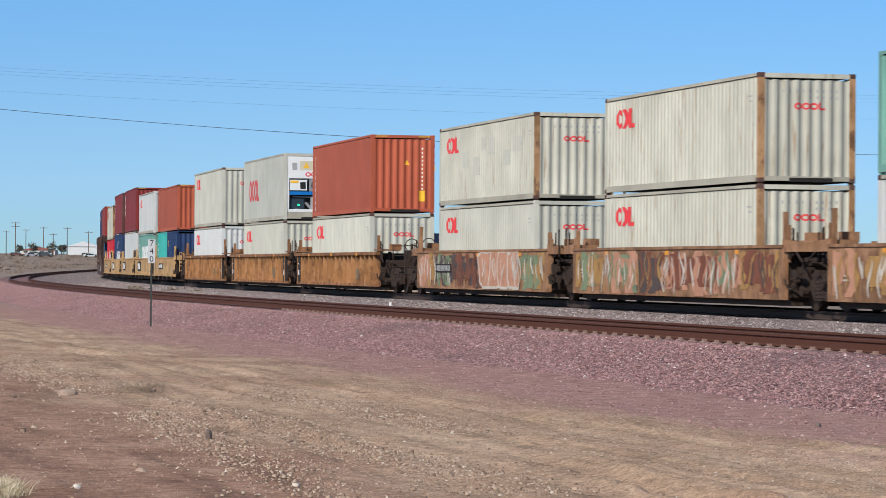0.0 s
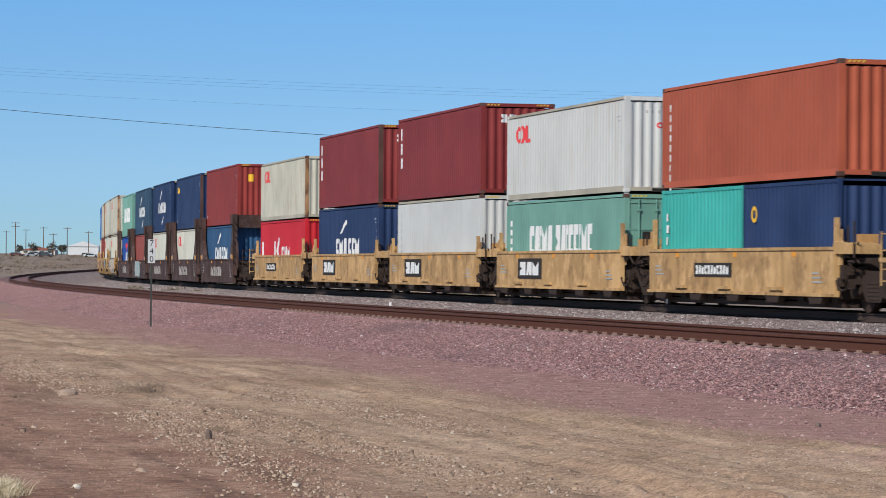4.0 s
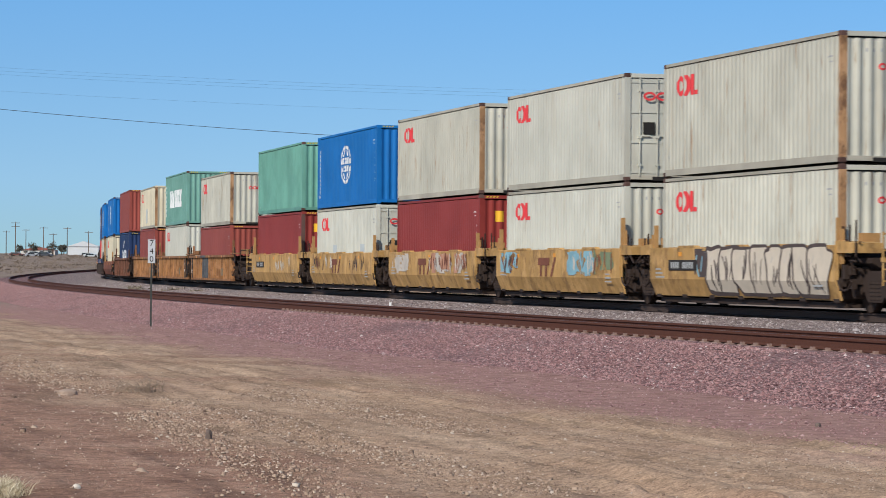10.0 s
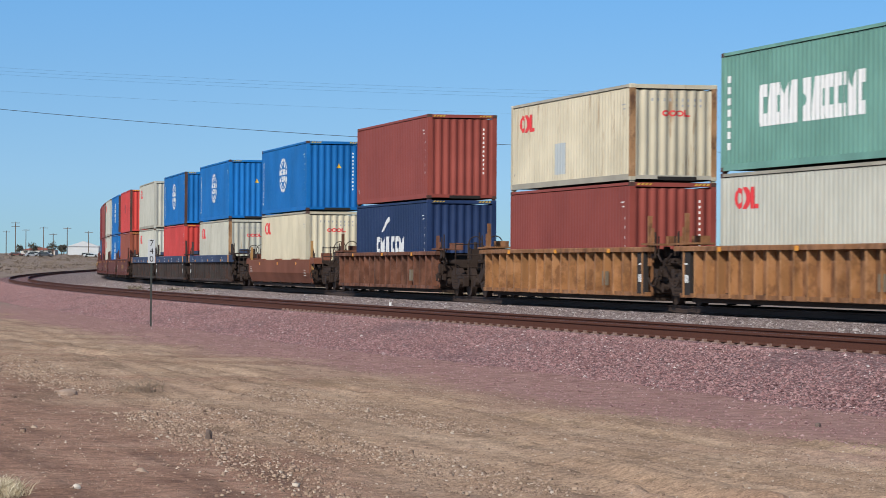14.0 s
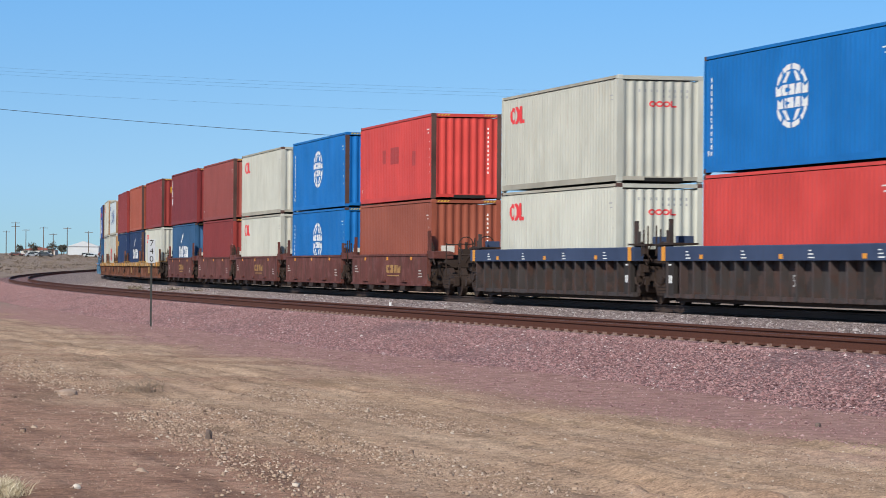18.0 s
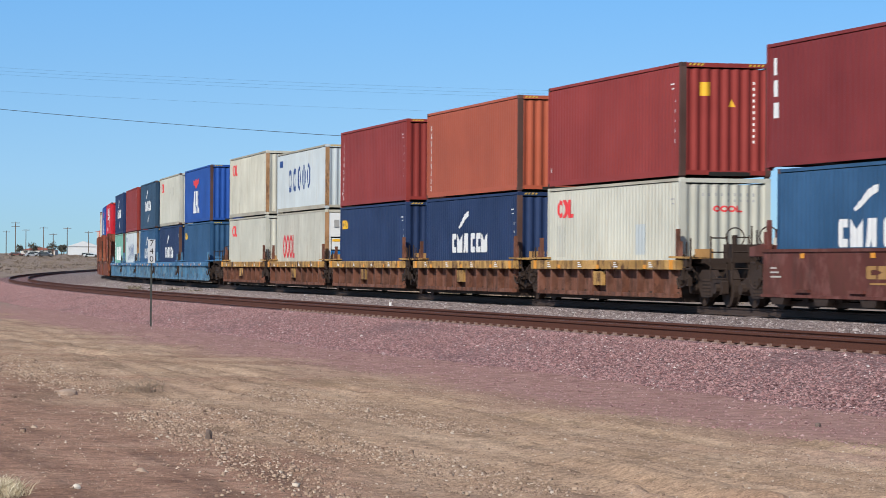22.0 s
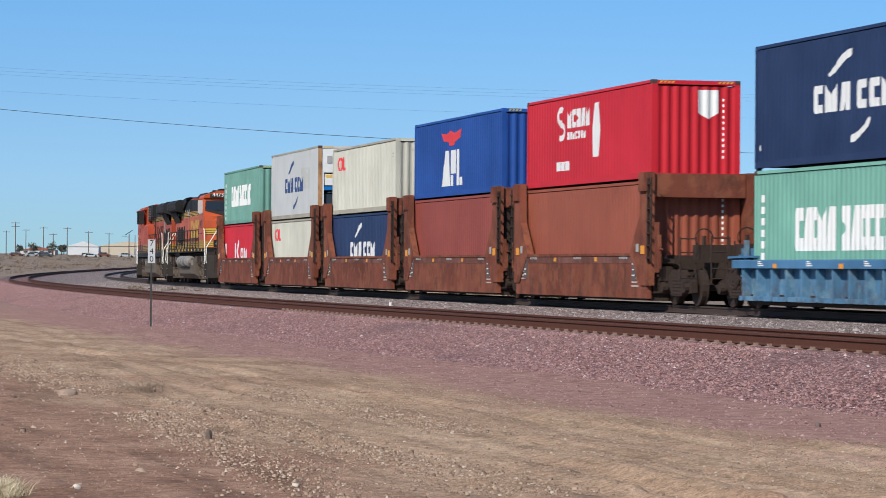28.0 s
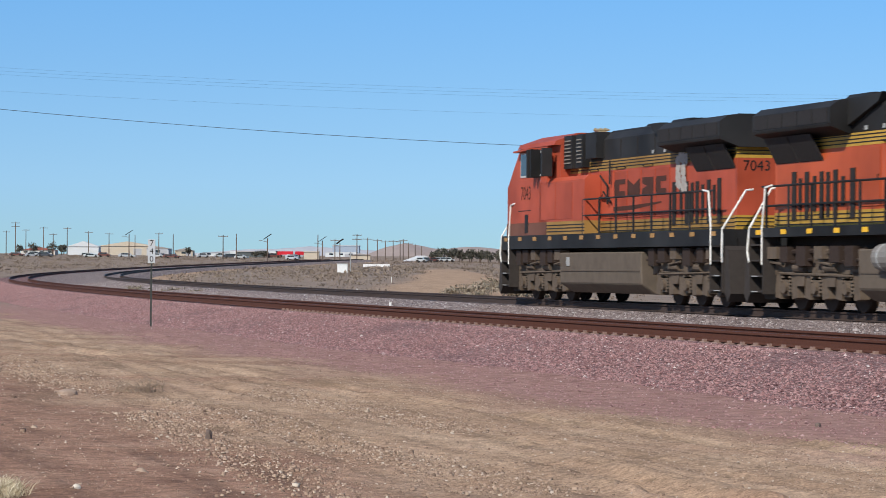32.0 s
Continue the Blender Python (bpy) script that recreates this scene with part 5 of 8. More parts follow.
def joint_gear(bm, kind, d, zt):
    """Hoses, levers, rods and brackets crowded round the joint between two wells."""
    r = random.Random(100 + kind)
    for k in range(7):
        x, y, z = r.uniform(0.1, 1.1), r.uniform(-1.42, -1.0), r.uniform(0.5, zt - 0.15)
        box(bm, d * x - r.uniform(0.04, 0.14), d * x + r.uniform(0.04, 0.14), y - 0.05, y + 0.06, z, z + r.uniform(0.08, 0.32))
    for k in range(6):
        x, y, z = r.uniform(0.0, 0.9), r.uniform(-1.44, -1.2), r.uniform(0.5, zt)
        tube(bm, (d * x, y, z), (d * (x + r.uniform(0.15, 0.5)), y - 0.02, z + r.uniform(-0.25, 0.25)), r.uniform(0.015, 0.035), 5)
    for k in range(3):
        x, z = r.uniform(0.15, 1.0), zt + 0.06
        tube(bm, (d * x, -1.36, z - 0.3), (d * x, -1.36, z + r.uniform(0.05, 0.55)), 0.022, 5)
    a = [(d * (0.5 + 0.4 * math.cos(t)), -1.43, 0.78 + 0.3 * math.sin(t)) for t in np.linspace(3.4, 6.0, 7)]
    for p, q in zip(a, a[1:]):
        tube(bm, p, q, 0.026, 5)


def ribbon(bm, pts, w, y):
    """A brushed stroke along points in x and z, wider in the middle."""
    prev = None
    n = len(pts)
    for i, (x, z) in enumerate(pts):
        (xa, za), (xb, zb) = pts[max(0, i - 1)], pts[min(n - 1, i + 1)]
        q = math.hypot(xb - xa, zb - za) + 1e-6
        h = w * (0.35 + 0.65 * math.sin(math.pi * (i + 0.5) / n)) / 2
        ox, oz = -(zb - za) / q * h, (xb - xa) / q * h
        cur = (bm.verts.new((x - ox, y, z - oz)), bm.verts.new((x + ox, y, z + oz)))
        if prev:
            bm.faces.new((prev[0], prev[1], cur[1], cur[0]))
        prev = cur


def bubble_letters(root, x0, x1, y, zb, zt, seed, fill, line, shine=None, bend=None):
    """Fat sprayed letters that cannot be read: filled bodies, dark outlines, pale glints. bend: the height below which the wall leans in."""
    r = random.Random(seed)
    body, edge, glint = bmesh.new(), bmesh.new(), bmesh.new()
    x, k = x0, 0
    while x < x1 - 0.3:
        w = min(r.uniform(0.85, 1.5), x1 - x)
        lean, n = r.uniform(-0.2, 0.2), 30
        wob = [(j, r.uniform(-0.13, 0.13), r.uniform(0, 6.3)) for j in (2, 3, 5, 7)]
        pts = []
        for i in range(n):
            t = 2 * math.pi * i / n
            c, d = math.cos(t), math.sin(t)
            grow = 1 + sum(a * math.sin(j * t + q) for j, a, q in wob)
            px = math.copysign(abs(c) ** 0.5, c) * w * 0.60 * grow
            pz = math.copysign(abs(d) ** 0.5, d) * (zt - zb) * 0.52 * (0.55 + 0.45 * grow)
            pts.append((x + w / 2 + px + lean * pz, min(zt + 0.02, max(zb, (zb + zt) / 2 + pz))))
        back = -0.0012 * k
        body.faces.new([body.verts.new((a, back, c)) for a, c in pts])
        ribbon(edge, pts + pts[:2], r.uniform(0.08, 0.12), back - 0.0004)
        cx, cz = x + w / 2, (zb + zt) / 2
        for _ in range(r.randint(2, 3)):
            a, c, hgt = r.uniform(-0.32, 0.32) * w, r.uniform(-0.2, 0.2), (zt - zb) * r.uniform(0.12, 0.34)
            f, q0, sweep = r.uniform(2, 6), r.uniform(0, 6), r.uniform(-0.6, 0.6)
            ribbon(edge, [(cx + a + sweep * q + 0.12 * math.sin(f * q + q0), cz + c + q) for q in np.linspace(-hgt, hgt, 9)], r.uniform(0.06, 0.13), back - 0.0006)
        ribbon(glint, [(cx - w * 0.3 + 0.05 * q, cz + (zt - zb) * (0.16 + 0.05 * q)) for q in range(4)], 0.05, back - 0.0008)
        x += w * r.uniform(0.80, 0.95)
        k += 1
    for bm, mat in ((body, fill), (edge, line), (glint, shine or fill)):
        if bend:
            bmesh.ops.bisect_plane(bm, geom=bm.verts[:] + bm.edges[:] + bm.faces[:], plane_co=(0, 0, bend), plane_no=(0, 0, 1))
            for v in bm.verts:
                v.co.y += max(0.0, bend - v.co.z) / 0.42 * 0.17
        part("scrawl", bm, mat, root, "sprayed letter shapes").location.y = y


def wild_strokes(root, x0, x1, y, zb, zt, seed, grounds, strokes):
    """Layers of faded sprayed patches with wavy upright strokes over them."""
    r = random.Random(seed)
    depth = 0.0
    for mat in grounds:
        bm = bmesh.new()
        for _ in range(max(3, round((x1 - x0) / 0.55))):
            cx, w = r.uniform(x0, x1), r.uniform(0.25, 0.75)
            za, ze = zb + r.uniform(0, 0.3) * (zt - zb), zt - r.uniform(0, 0.2) * (zt - zb)
            left, right = [], []
            for i in range(9):
                z = za + (ze - za) * i / 8
                sway = 0.16 * math.sin(i * r.uniform(0.7, 1.1) + cx)
                left.append((min(x1, max(x0, cx - w / 2 + sway + r.uniform(-0.08, 0.08))), z))
                right.append((min(x1 + 0.1, max(x0 + 0.1, cx + w / 2 + sway + r.uniform(-0.08, 0.08))), z))
            depth -= 0.0004
            bm.faces.new([bm.verts.new((a, depth, c)) for a, c in left + right[::-1]])
        part("scrawl", bm, mat, root, "faded sprayed patches").location.y = y
    for mat in strokes:
        bm = bmesh.new()
        for _ in range(max(4, round((x1 - x0) * 3.0))):
            cx, amp, f, ph = r.uniform(x0, x1), r.uniform(0.05, 0.22), r.uniform(2.5, 6.5), r.uniform(0, 6)
            za, ze = zb + r.uniform(0.02, 0.45) * (zt - zb), zt - r.uniform(0.02, 0.35) * (zt - zb)
            depth -= 0.0004
            ribbon(bm, [(cx + amp * math.sin(f * q + ph), q) for q in np.linspace(za, max(ze, za + 0.3), 12)], r.uniform(0.05, 0.13), depth)
        part("scrawl", bm, mat, root, "sprayed wavy strokes").location.y = y


SPRAY = [plain("spray_%s" % k, c, 0.8, 0, 0.5, 2.2) for k, c in (("white", (0.47, 0.42, 0.36)), ("black", (0.075, 0.055, 0.05)), ("peach", (0.43, 0.215, 0.135)), ("teal", (0.165, 0.20, 0.115)), ("red", (0.17, 0.06, 0.036)), ("sky", (0.20, 0.36, 0.42)), ("gold", (0.33, 0.185, 0.065)))]


SPRAY_PALE = plain("spray_pale", (0.54, 0.465, 0.365), 0.8, 0, 0.25, 2.2)


def well_car(style, long, end_l, end_r, seed):
    wall, chord, zb, zt, cd, ribs, form, label = STYLES[style]
    pm, cm = WELL[wall], WELL[chord]
    r = random.Random(seed)
    half = 8.35 if long else 6.42
    joint = 9.7 if long else 7.7
    root = tagged(new("well_car", None), label, "railway car", "well cars of the train")
    for y, s in ((-1.265, -1), (1.265, 1)):
        well_side(root, style, half, y, s)
    bm = bmesh.new()
    n = 7
    for k in range(n):
        x = -half + 0.3 + (2 * half - 0.6) * k / (n - 1)
        box(bm, x - 0.18, x + 0.18, -1.3, 1.3, 0.22, 0.355)
    box(bm, -6.2, 6.2, -1.2, -0.95, 0.25, 0.355)
    box(bm, -6.2, 6.2, 0.95, 1.2, 0.25, 0.355)
    part("well_floor", bm, STEEL, root)
    # added dark slab closes the see-through gap, standing for the shade underneath
    bm = bmesh.new()
    box(bm, -half + 0.1, half - 0.1, -1.18, 1.18, 0.10, 0.22)
    part("belly_pan", bm, STEEL, root)
    for d, is_end in ((-1, end_l), (1, end_r)):
        tip = joint - 0.12
        # between towers the bulkhead is raised to stand for the shadowed interior
        top = 2.78 if form == "tower" and not is_end else zt - 0.05
        bm = bmesh.new()
        xs = sorted((d * half, d * tip))
        sweep_x(bm, [(-1.26, 0.3), (1.26, 0.3), (1.26, top), (-1.26, top)], d * half if d < 0 else d * half - 0.12, d * half + 0.12 if d < 0 else d * half)
        # bulkhead and platform: dark steel for car paint, the gap's shade as colour
        part("end_bulkhead", bm, STEEL, root)
        bm = bmesh.new()
        sweep_x(bm, [(-0.75, 0.92), (0.75, 0.92), (1.05, 1.08), (1.05, 1.2), (-1.05, 1.2), (-1.05, 1.08)], xs[0], xs[1])
        part("end_platform", bm, STEEL, root)
        for yy in (-0.95, 0.95):
            # added dark box with a rod fills the cavity, standing for its shade
            bm = bmesh.new()
            box(bm, min(d * half, d * (tip - 0.5)), max(d * half, d * (tip - 0.5)), yy - 0.16, yy + 0.16, 0.62, 1.0)
            tube(bm, (d * half, yy * 1.2, 0.75), (d * tip, yy * 0.5, 0.9), 0.05, 6)
            part("brake_gear", bm, STEEL, root)
        if is_end:
            bm = bmesh.new()
            tipx = joint + 1.55
            xs = sorted((d * tip, d * tipx))
            box(bm, xs[0], xs[1], -0.3, 0.3, 0.72, 1.1)
            part("draft_sill", bm, STEEL, root)
            bm = bmesh.new()
            xs = sorted((d * tipx, d * (tipx + 0.62)))
            box(bm, xs[0], xs[1], -0.13, 0.13, 0.78, 1.02)
            tube(bm, (d * (tipx + 0.5), 0, 0.72), (d * (tipx + 0.5), 0, 1.1), 0.17, 8)
            part("coupler", bm, STEEL, root, "rusty knuckle coupler")
            bm = bmesh.new()
            x = d * (joint + 1.1)
            box(bm, x - 0.05, x + 0.05, -1.35, 1.35, 1.1, 1.2)
            for y in (-1.32, -0.9, 0.9, 1.32):
                tube(bm, (x, y, 0.6), (x, y, 1.75), 0.022, 6)
            for z in (0.7, 0.95, 1.35, 1.7):
                tube(bm, (x, -1.32, z), (x, -0.9, z), 0.018, 6)
                tube(bm, (x, 0.9, z), (x, 1.32, z), 0.018, 6)
            part("end_ladder", bm, STEEL if style not in ("tan", "slant") else cm, root)
            bm = bmesh.new()
            ring_x = d * (joint + 0.7)
            for k in range(16):
                a0, a1 = k * math.pi / 8, (k + 1) * math.pi / 8
                tube(bm, (ring_x, -0.55 + 0.24 * math.cos(a0), 1.72 + 0.24 * math.sin(a0)), (ring_x, -0.55 + 0.24 * math.cos(a1), 1.72 + 0.24 * math.sin(a1)), 0.018, 5)
            tube(bm, (ring_x, -0.55, 1.2), (ring_x, -0.55, 1.78), 0.06, 6)
            box(bm, ring_x - 0.3, ring_x + 0.3, -0.75, 0.2, 1.2, 1.55)
            part("hand_brake", bm, STEEL, root)
            truck(root, d * (joint + 0.05))
        elif d < 0:
            truck(root, d * joint)
        # guide posts and latch gear at the well's corners
        for y in (-1.33, 1.33):
            bm = bmesh.new()
            hgt = r.uniform(0.45, 0.85)
            x = d * (half - 0.12 if form != "tower" else half + 0.5)
            box(bm, x - 0.05, x + 0.05, y - 0.05, y + 0.05, zt - 0.5, zt + hgt)
            box(bm, x + d * 0.22 - 0.04, x + d * 0.22 + 0.04, y - 0.04, y + 0.04, zt - 0.4, zt + hgt * 0.6)
            tube(bm, (x, y, zt + 0.1), (x + d * 0.5, y, zt + 0.1), 0.025, 6)
            part("guide_post", bm, pm if form != "slant" else BRACKET, root)
        if form in ("rib", "slant", "feet", "flat"):
            for ya, yb in ((-1.42, -0.75), (0.75, 1.42)):
                bm = bmesh.new()
                if form == "rib":
                    prism(bm, [(d * (half - 0.6), zt + 0.05), (d * (half + 0.95), zt + 0.03), (d * (half + 0.95), zt + 0.08), (d * (half - 0.6), zt + 0.10)], ya, yb)
                else:
                    prism(bm, [(d * (half - 0.1), zt - 0.16), (d * (half + 0.95), zt - 0.16), (d * (half + 0.95), zt + 0.06), (d * (half + 0.35), zt + 0.10), (d * (half - 0.1), zt + 0.10)], ya, yb)
                part("walkway", bm, STEEL if style == "railed" else cm, root)
            kind = (seed * 2 + d) % 4
            shared("joint_gear", once(("joint_gear", kind, d, zt), lambda bm: joint_gear(bm, kind, d, zt)), STEEL, root, (d * half, 0, 0))
            bm = bmesh.new()
            box(bm, d * (half + 0.35) - 0.14, d * (half + 0.35) + 0.14, -1.0, -0.6, zt + 0.05, zt + 0.28)
            part("latch_box", bm, plain("latch_white", (0.55, 0.52, 0.45), 0.7) if style == "maroon" else BRACKET if style in ("tan", "slant", "rusty") else cm, root)
    if style == "rusttwin":
        bm = bmesh.new()
        box(bm, -half + 1.0, half - 1.0, -1.265 - 0.178, -1.265 - 0.16, zt - 0.26, zt - 0.07)
        part("top_band", bm, WELL["rustdark"], root, "dark rusted band with small stencils")
        bm = bmesh.new()
        for x in (-half + 1.6, half - 2.4, -0.3):
            bars(bm, "side", x, zt - 0.15, 0.06, (0.08,) * 7, 0.03, False)
        part("marking", bm, GREY_INK, root).location.y = -1.265 - 0.182
    if form == "tower":
        for d in (-1, 1):
            tower(root, pm, d * (half - 0.15), d, zt)
    ys = -1.265 - 0.175 if form != "slant" else -1.265 - 0.195
    # amber reflectors, panels of writing too small to read
    n = 3 if form != "tower" else 4
    for k in range(n):
        x = (k - (n - 1) / 2) * half * 0.62 + r.uniform(-0.2, 0.2)
        bm = bmesh.new()
        z = zt - 0.16 if not cd else zt - cd * 0.75
        yy = ys if not cd else -1.265 - 0.262
        box(bm, x - 0.12, x + 0.12, yy - 0.006, yy + 0.004, z - 0.05, z + 0.06)
        part("reflector", bm, REFLECT, root)
    if cd > 0.2:
        bm = bmesh.new()
        for d in (-1, 1):
            box(bm, d * (half - 0.1) - 0.14, d * (half - 0.1) + 0.14, -1.265 - 0.27, -1.265 - 0.25, zt - cd, zt)
        part("end_patch", bm, REFLECT, root)
    if style == "tan":
        for x, w, hh in ((-2.6, 2.6, 0.6),):
            if end_l or end_r:
                x, hh, w = -1.5, 0.34, 2.7
            bm = bmesh.new()
            box(bm, x - w / 2, x + w / 2, ys - 0.012, ys + 0.004, 0.92 - hh / 2, 0.92 + hh / 2)
            part("name_panel", bm, SIGN_BLACK, root, "black name panel")
            bm = bmesh.new()
            if hh > 0.4:
                bars(bm, "side", x - w * 0.4, 0.92 - hh * 0.33, hh * 0.66, (0.62, 0.62, 0.66), 0.07)
            else:
                bars(bm, "side", x - w * 0.45, 0.92 - hh * 0.32, hh * 0.64, (0.17,) * 11, 0.05)
            part("marking", bm, WHITE, root).location.y = ys - 0.016
    elif style == "twin":
        bm = bmesh.new()
        bars(bm, "side", -2.3 if not end_l else -1.0, 0.46, 0.46, (0.32, 0.46, 0.13, 0.38, 0.18, 0.32, 0.32, 0.38, 0.32, 0.36), 0.11)
        part("marking", bm, plain("dull_white", (0.42, 0.38, 0.34), 0.8), root).location.y = ys - 0.004
    elif style == "slant":
        bm = bmesh.new()
        if end_l or end_r:
            box(bm, -0.76 * half, -0.42 * half, -0.012, 0.004, 0.90, 1.16)
            part("number_panel", bm, SIGN_BLACK, root, "black number panel").location.y = ys
            bm = bmesh.new()
            bars(bm, "side", -0.73 * half, 0.95, 0.16, (0.13, 0.13, 0.13, 0.13), 0.035, False)
            bars(bm, "side", -0.59 * half, 0.95, 0.16, (0.11, 0.11, 0.11, 0.11, 0.11, 0.11), 0.03, False)
            part("marking", bm, GREY_INK, root).location.y = ys - 0.016
        else:
            shape(bm, "side", [(-1.62, 1.02), (-0.42, 1.02), (-0.42, 1.24), (-1.62, 1.24)])
            for x in (-1.42, -0.86):
                shape(bm, "side", [(x, 0.70), (x + 0.2, 0.70), (x + 0.2, 1.02), (x, 1.02)])
            shape(bm, "side", [(-0.32, 0.70), (-0.12, 0.70), (0.28, 1.24), (0.08, 1.24)])
            part("logo", bm, SPRAY[4], root, "faded red-brown painted sign").location.y = ys - 0.006
    elif style == "maroon" and seed % 2:
        bm = bmesh.new()
        bars(bm, "side", -0.2, 0.74, 0.28, (0.55, 0.55, 0.5, 0.5), 0.1)
        rect(bm, "side", 0.0, 2.0, 0.62, 0.66)
        part("marking", bm, SPRAY[6], root).location.y = ys - 0.004
    elif form == "rib" and style in ("rusty", "oxide", "ochre"):
        bm = bmesh.new()
        x = -0.2 if style == "rusty" else half * 0.55
        w = 0.42 if style == "rusty" else 0.16
        box(bm, x - w, x + w, ys - 0.03, ys + 0.06, 0.48, 0.86)
        part("name_panel", bm, WELL["worn"] if style == "rusty" else plain("stained_plate", (0.17, 0.14, 0.10), 0.8, 0, 0.4, 8), root)
    if style == "ochre" and seed == 21:
        bm = bmesh.new()
        box(bm, -0.44 * half, -0.15 * half, -1.265 - 0.06, -1.265 - 0.03, zb + 0.09, zt - cd)
        box(bm, -0.44 * half, -0.20 * half, -1.265 - 0.266, -1.265 - 0.258, zt - cd, zt - 0.01)
        for k in range(20):
            x = -half + 0.3 + (2 * half - 0.6) * k / 19
            if -0.44 * half < x < -0.15 * half:
                box(bm, x - 0.066, x + 0.066, -1.265 - 0.229, -1.265 - 0.06, zb + 0.1, zt - cd - 0.004)
        part("repair_patch", bm, WELL["bluegrey"], root, "blue-grey painted patch on the side")
    if style == "ochre" or style == "railed":
        for d in (-1, 1):
            if (d > 0 and end_r) or (d < 0 and end_l):
                continue
            bm = bmesh.new()
            box(bm, d * (half - 0.45) - 0.32, d * (half - 0.45) + 0.32, ys - 0.03, ys + 0.08, zb + 0.05, zt - cd - 0.02)
            part("data_panel", bm, SIGN_BLACK, root, "black panel with small white marks")
            bm = bmesh.new()
            bars(bm, "side", d * (half - 0.45) - 0.2, zb + 0.35, 0.2, (0.11, 0.11, 0.11), 0.03, False)
            rect(bm, "side", d * (half - 0.45) - 0.15, d * (half - 0.45) + 0.15, zb + 0.8, zb + 0.84)
            part("marking", bm, WHITE, root).location.y = ys - 0.034
    if style in ("railed", "blue", "rusty"):
        bm = bmesh.new()
        for k in (-0.78, -0.30, 0.22, 0.70):
            for j in range(3):
                rect(bm, "side", k * half, k * half + 0.36 - 0.08 * j, zt - cd + 0.05 + j * cd * 0.22, zt - cd + 0.05 + j * cd * 0.22 + 0.03)
        part("marking", bm, WHITE, root).location.y = -1.265 - 0.264
    if style == "railed":
        me = text_mesh("53", 0.40)
        on_side("marking", me, GREY_INK, root, 0.5, 0.66, -1.265 - 0.036, False)
    if form in ("feet", "tower", "flat", "slant"):
        bm = bmesh.new()
        for k in range(3):
            rect(bm, "side", -half + 0.5, -half + 1.2 - 0.15 * k, zb + 0.45 + 0.1 * k, zb + 0.49 + 0.1 * k)
            rect(bm, "side", half - 1.3, half - 0.7 - 0.1 * k, zb + 0.30 + 0.1 * k, zb + 0.34 + 0.1 * k)
        part("marking", bm, GREY_INK if style in ("tan", "slant") else plain("dull_white", (0.42, 0.38, 0.34), 0.8), root).location.y = ys - 0.004
    white_s, black_s, peach_s, teal_s, red_s, sky_s, gold_s = SPRAY
    y0 = ys - 0.005
    if style == "graffiti":
        if seed == 1:
            plan = ((-0.96, -0.62, (teal_s, gold_s), (white_s, gold_s)), (-0.62, -0.30, (teal_s, peach_s), (white_s, teal_s)), (-0.30, -0.05, (red_s, black_s), (red_s, gold_s)), (-0.05, 0.42, (peach_s, red_s), (white_s, peach_s)), (0.40, 0.66, (teal_s, peach_s), (red_s, white_s)), (0.66, 0.96, (gold_s, red_s), (gold_s, black_s)))
        elif seed == 2:
            plan = ((-0.96, -0.70, (gold_s, peach_s), (white_s,)), (-0.70, -0.38, (black_s, teal_s), (white_s, black_s)), (-0.38, 0.02, (black_s, red_s), (black_s, red_s)), (0.0, 0.10, (red_s,), (peach_s,)), (0.62, 0.96, (gold_s, teal_s), (gold_s, white_s)))
            bubble_letters(root, 0.06 * half, 0.62 * half, y0 - 0.012, zb + 0.08, zt - 0.05, 77, peach_s, white_s, white_s)
            bm = bmesh.new()
            box(bm, -0.66 * half, -0.40 * half, ys - 0.026, ys - 0.02, 0.78, 1.06)
            part("name_panel", bm, SIGN_BLACK, root, "black number panel")
            bm = bmesh.new()
            bars(bm, "side", -0.64 * half, 0.83, 0.18, (0.14,) * 10, 0.05, False)
            part("marking", bm, GREY_INK, root).location.y = ys - 0.029
        else:
            plan = ((-0.96, -0.55, (gold_s, peach_s), (gold_s, white_s)), (-0.55, 0.1, (red_s, black_s), (white_s, gold_s)), (0.1, 0.96, (peach_s, teal_s), (white_s, red_s)))
        for i, (xa, xb, under, over) in enumerate(plan):
            wild_strokes(root, xa * half, xb * half, y0, zb + 0.02, zt - 0.08, seed * 10 + i, under, over)
    elif style == "twin" and seed == 14:
        wild_strokes(root, -0.45 * half, 0.22 * half, y0, zb + 0.02, zt - 0.06, 5, (sky_s, sky_s, sky_s), (white_s, SPRAY_PALE))
        bubble_letters(root, -0.40 * half, 0.15 * half, y0 - 0.014, zb + 0.2, zt - 0.1, 14, sky_s, SPRAY_PALE, white_s)
    elif style == "slant" and seed == 16:
        bubble_letters(root, -0.30 * half, 0.94 * half, y0 - 0.004, zb + 0.08, zt + 0.0, 3, SPRAY_PALE, black_s, white_s, zb + 0.42)
        wild_strokes(root, -0.45 * half, -0.25 * half, y0, zb + 0.46, zt - 0.02, 31, (black_s,), (black_s, sky_s))
    elif style == "slant" and seed == 17:
        wild_strokes(root, 0.22 * half, 0.62 * half, y0, zb + 0.46, zt - 0.02, 6, (sky_s, sky_s), (SPRAY_PALE, sky_s))
        wild_strokes(root, 0.62 * half, 0.92 * half, y0, zb + 0.46, zt - 0.02, 61, (teal_s,), (gold_s, red_s))
        wild_strokes(root, -0.92 * half, -0.62 * half, y0, zb + 0.46, zt - 0.02, 62, (sky_s,), (red_s, black_s))
    elif style == "slant" and seed == 18:
        wild_strokes(root, 0.0, 0.85 * half, y0, zb + 0.46, zt - 0.02, 63, (white_s, peach_s), (white_s, red_s))
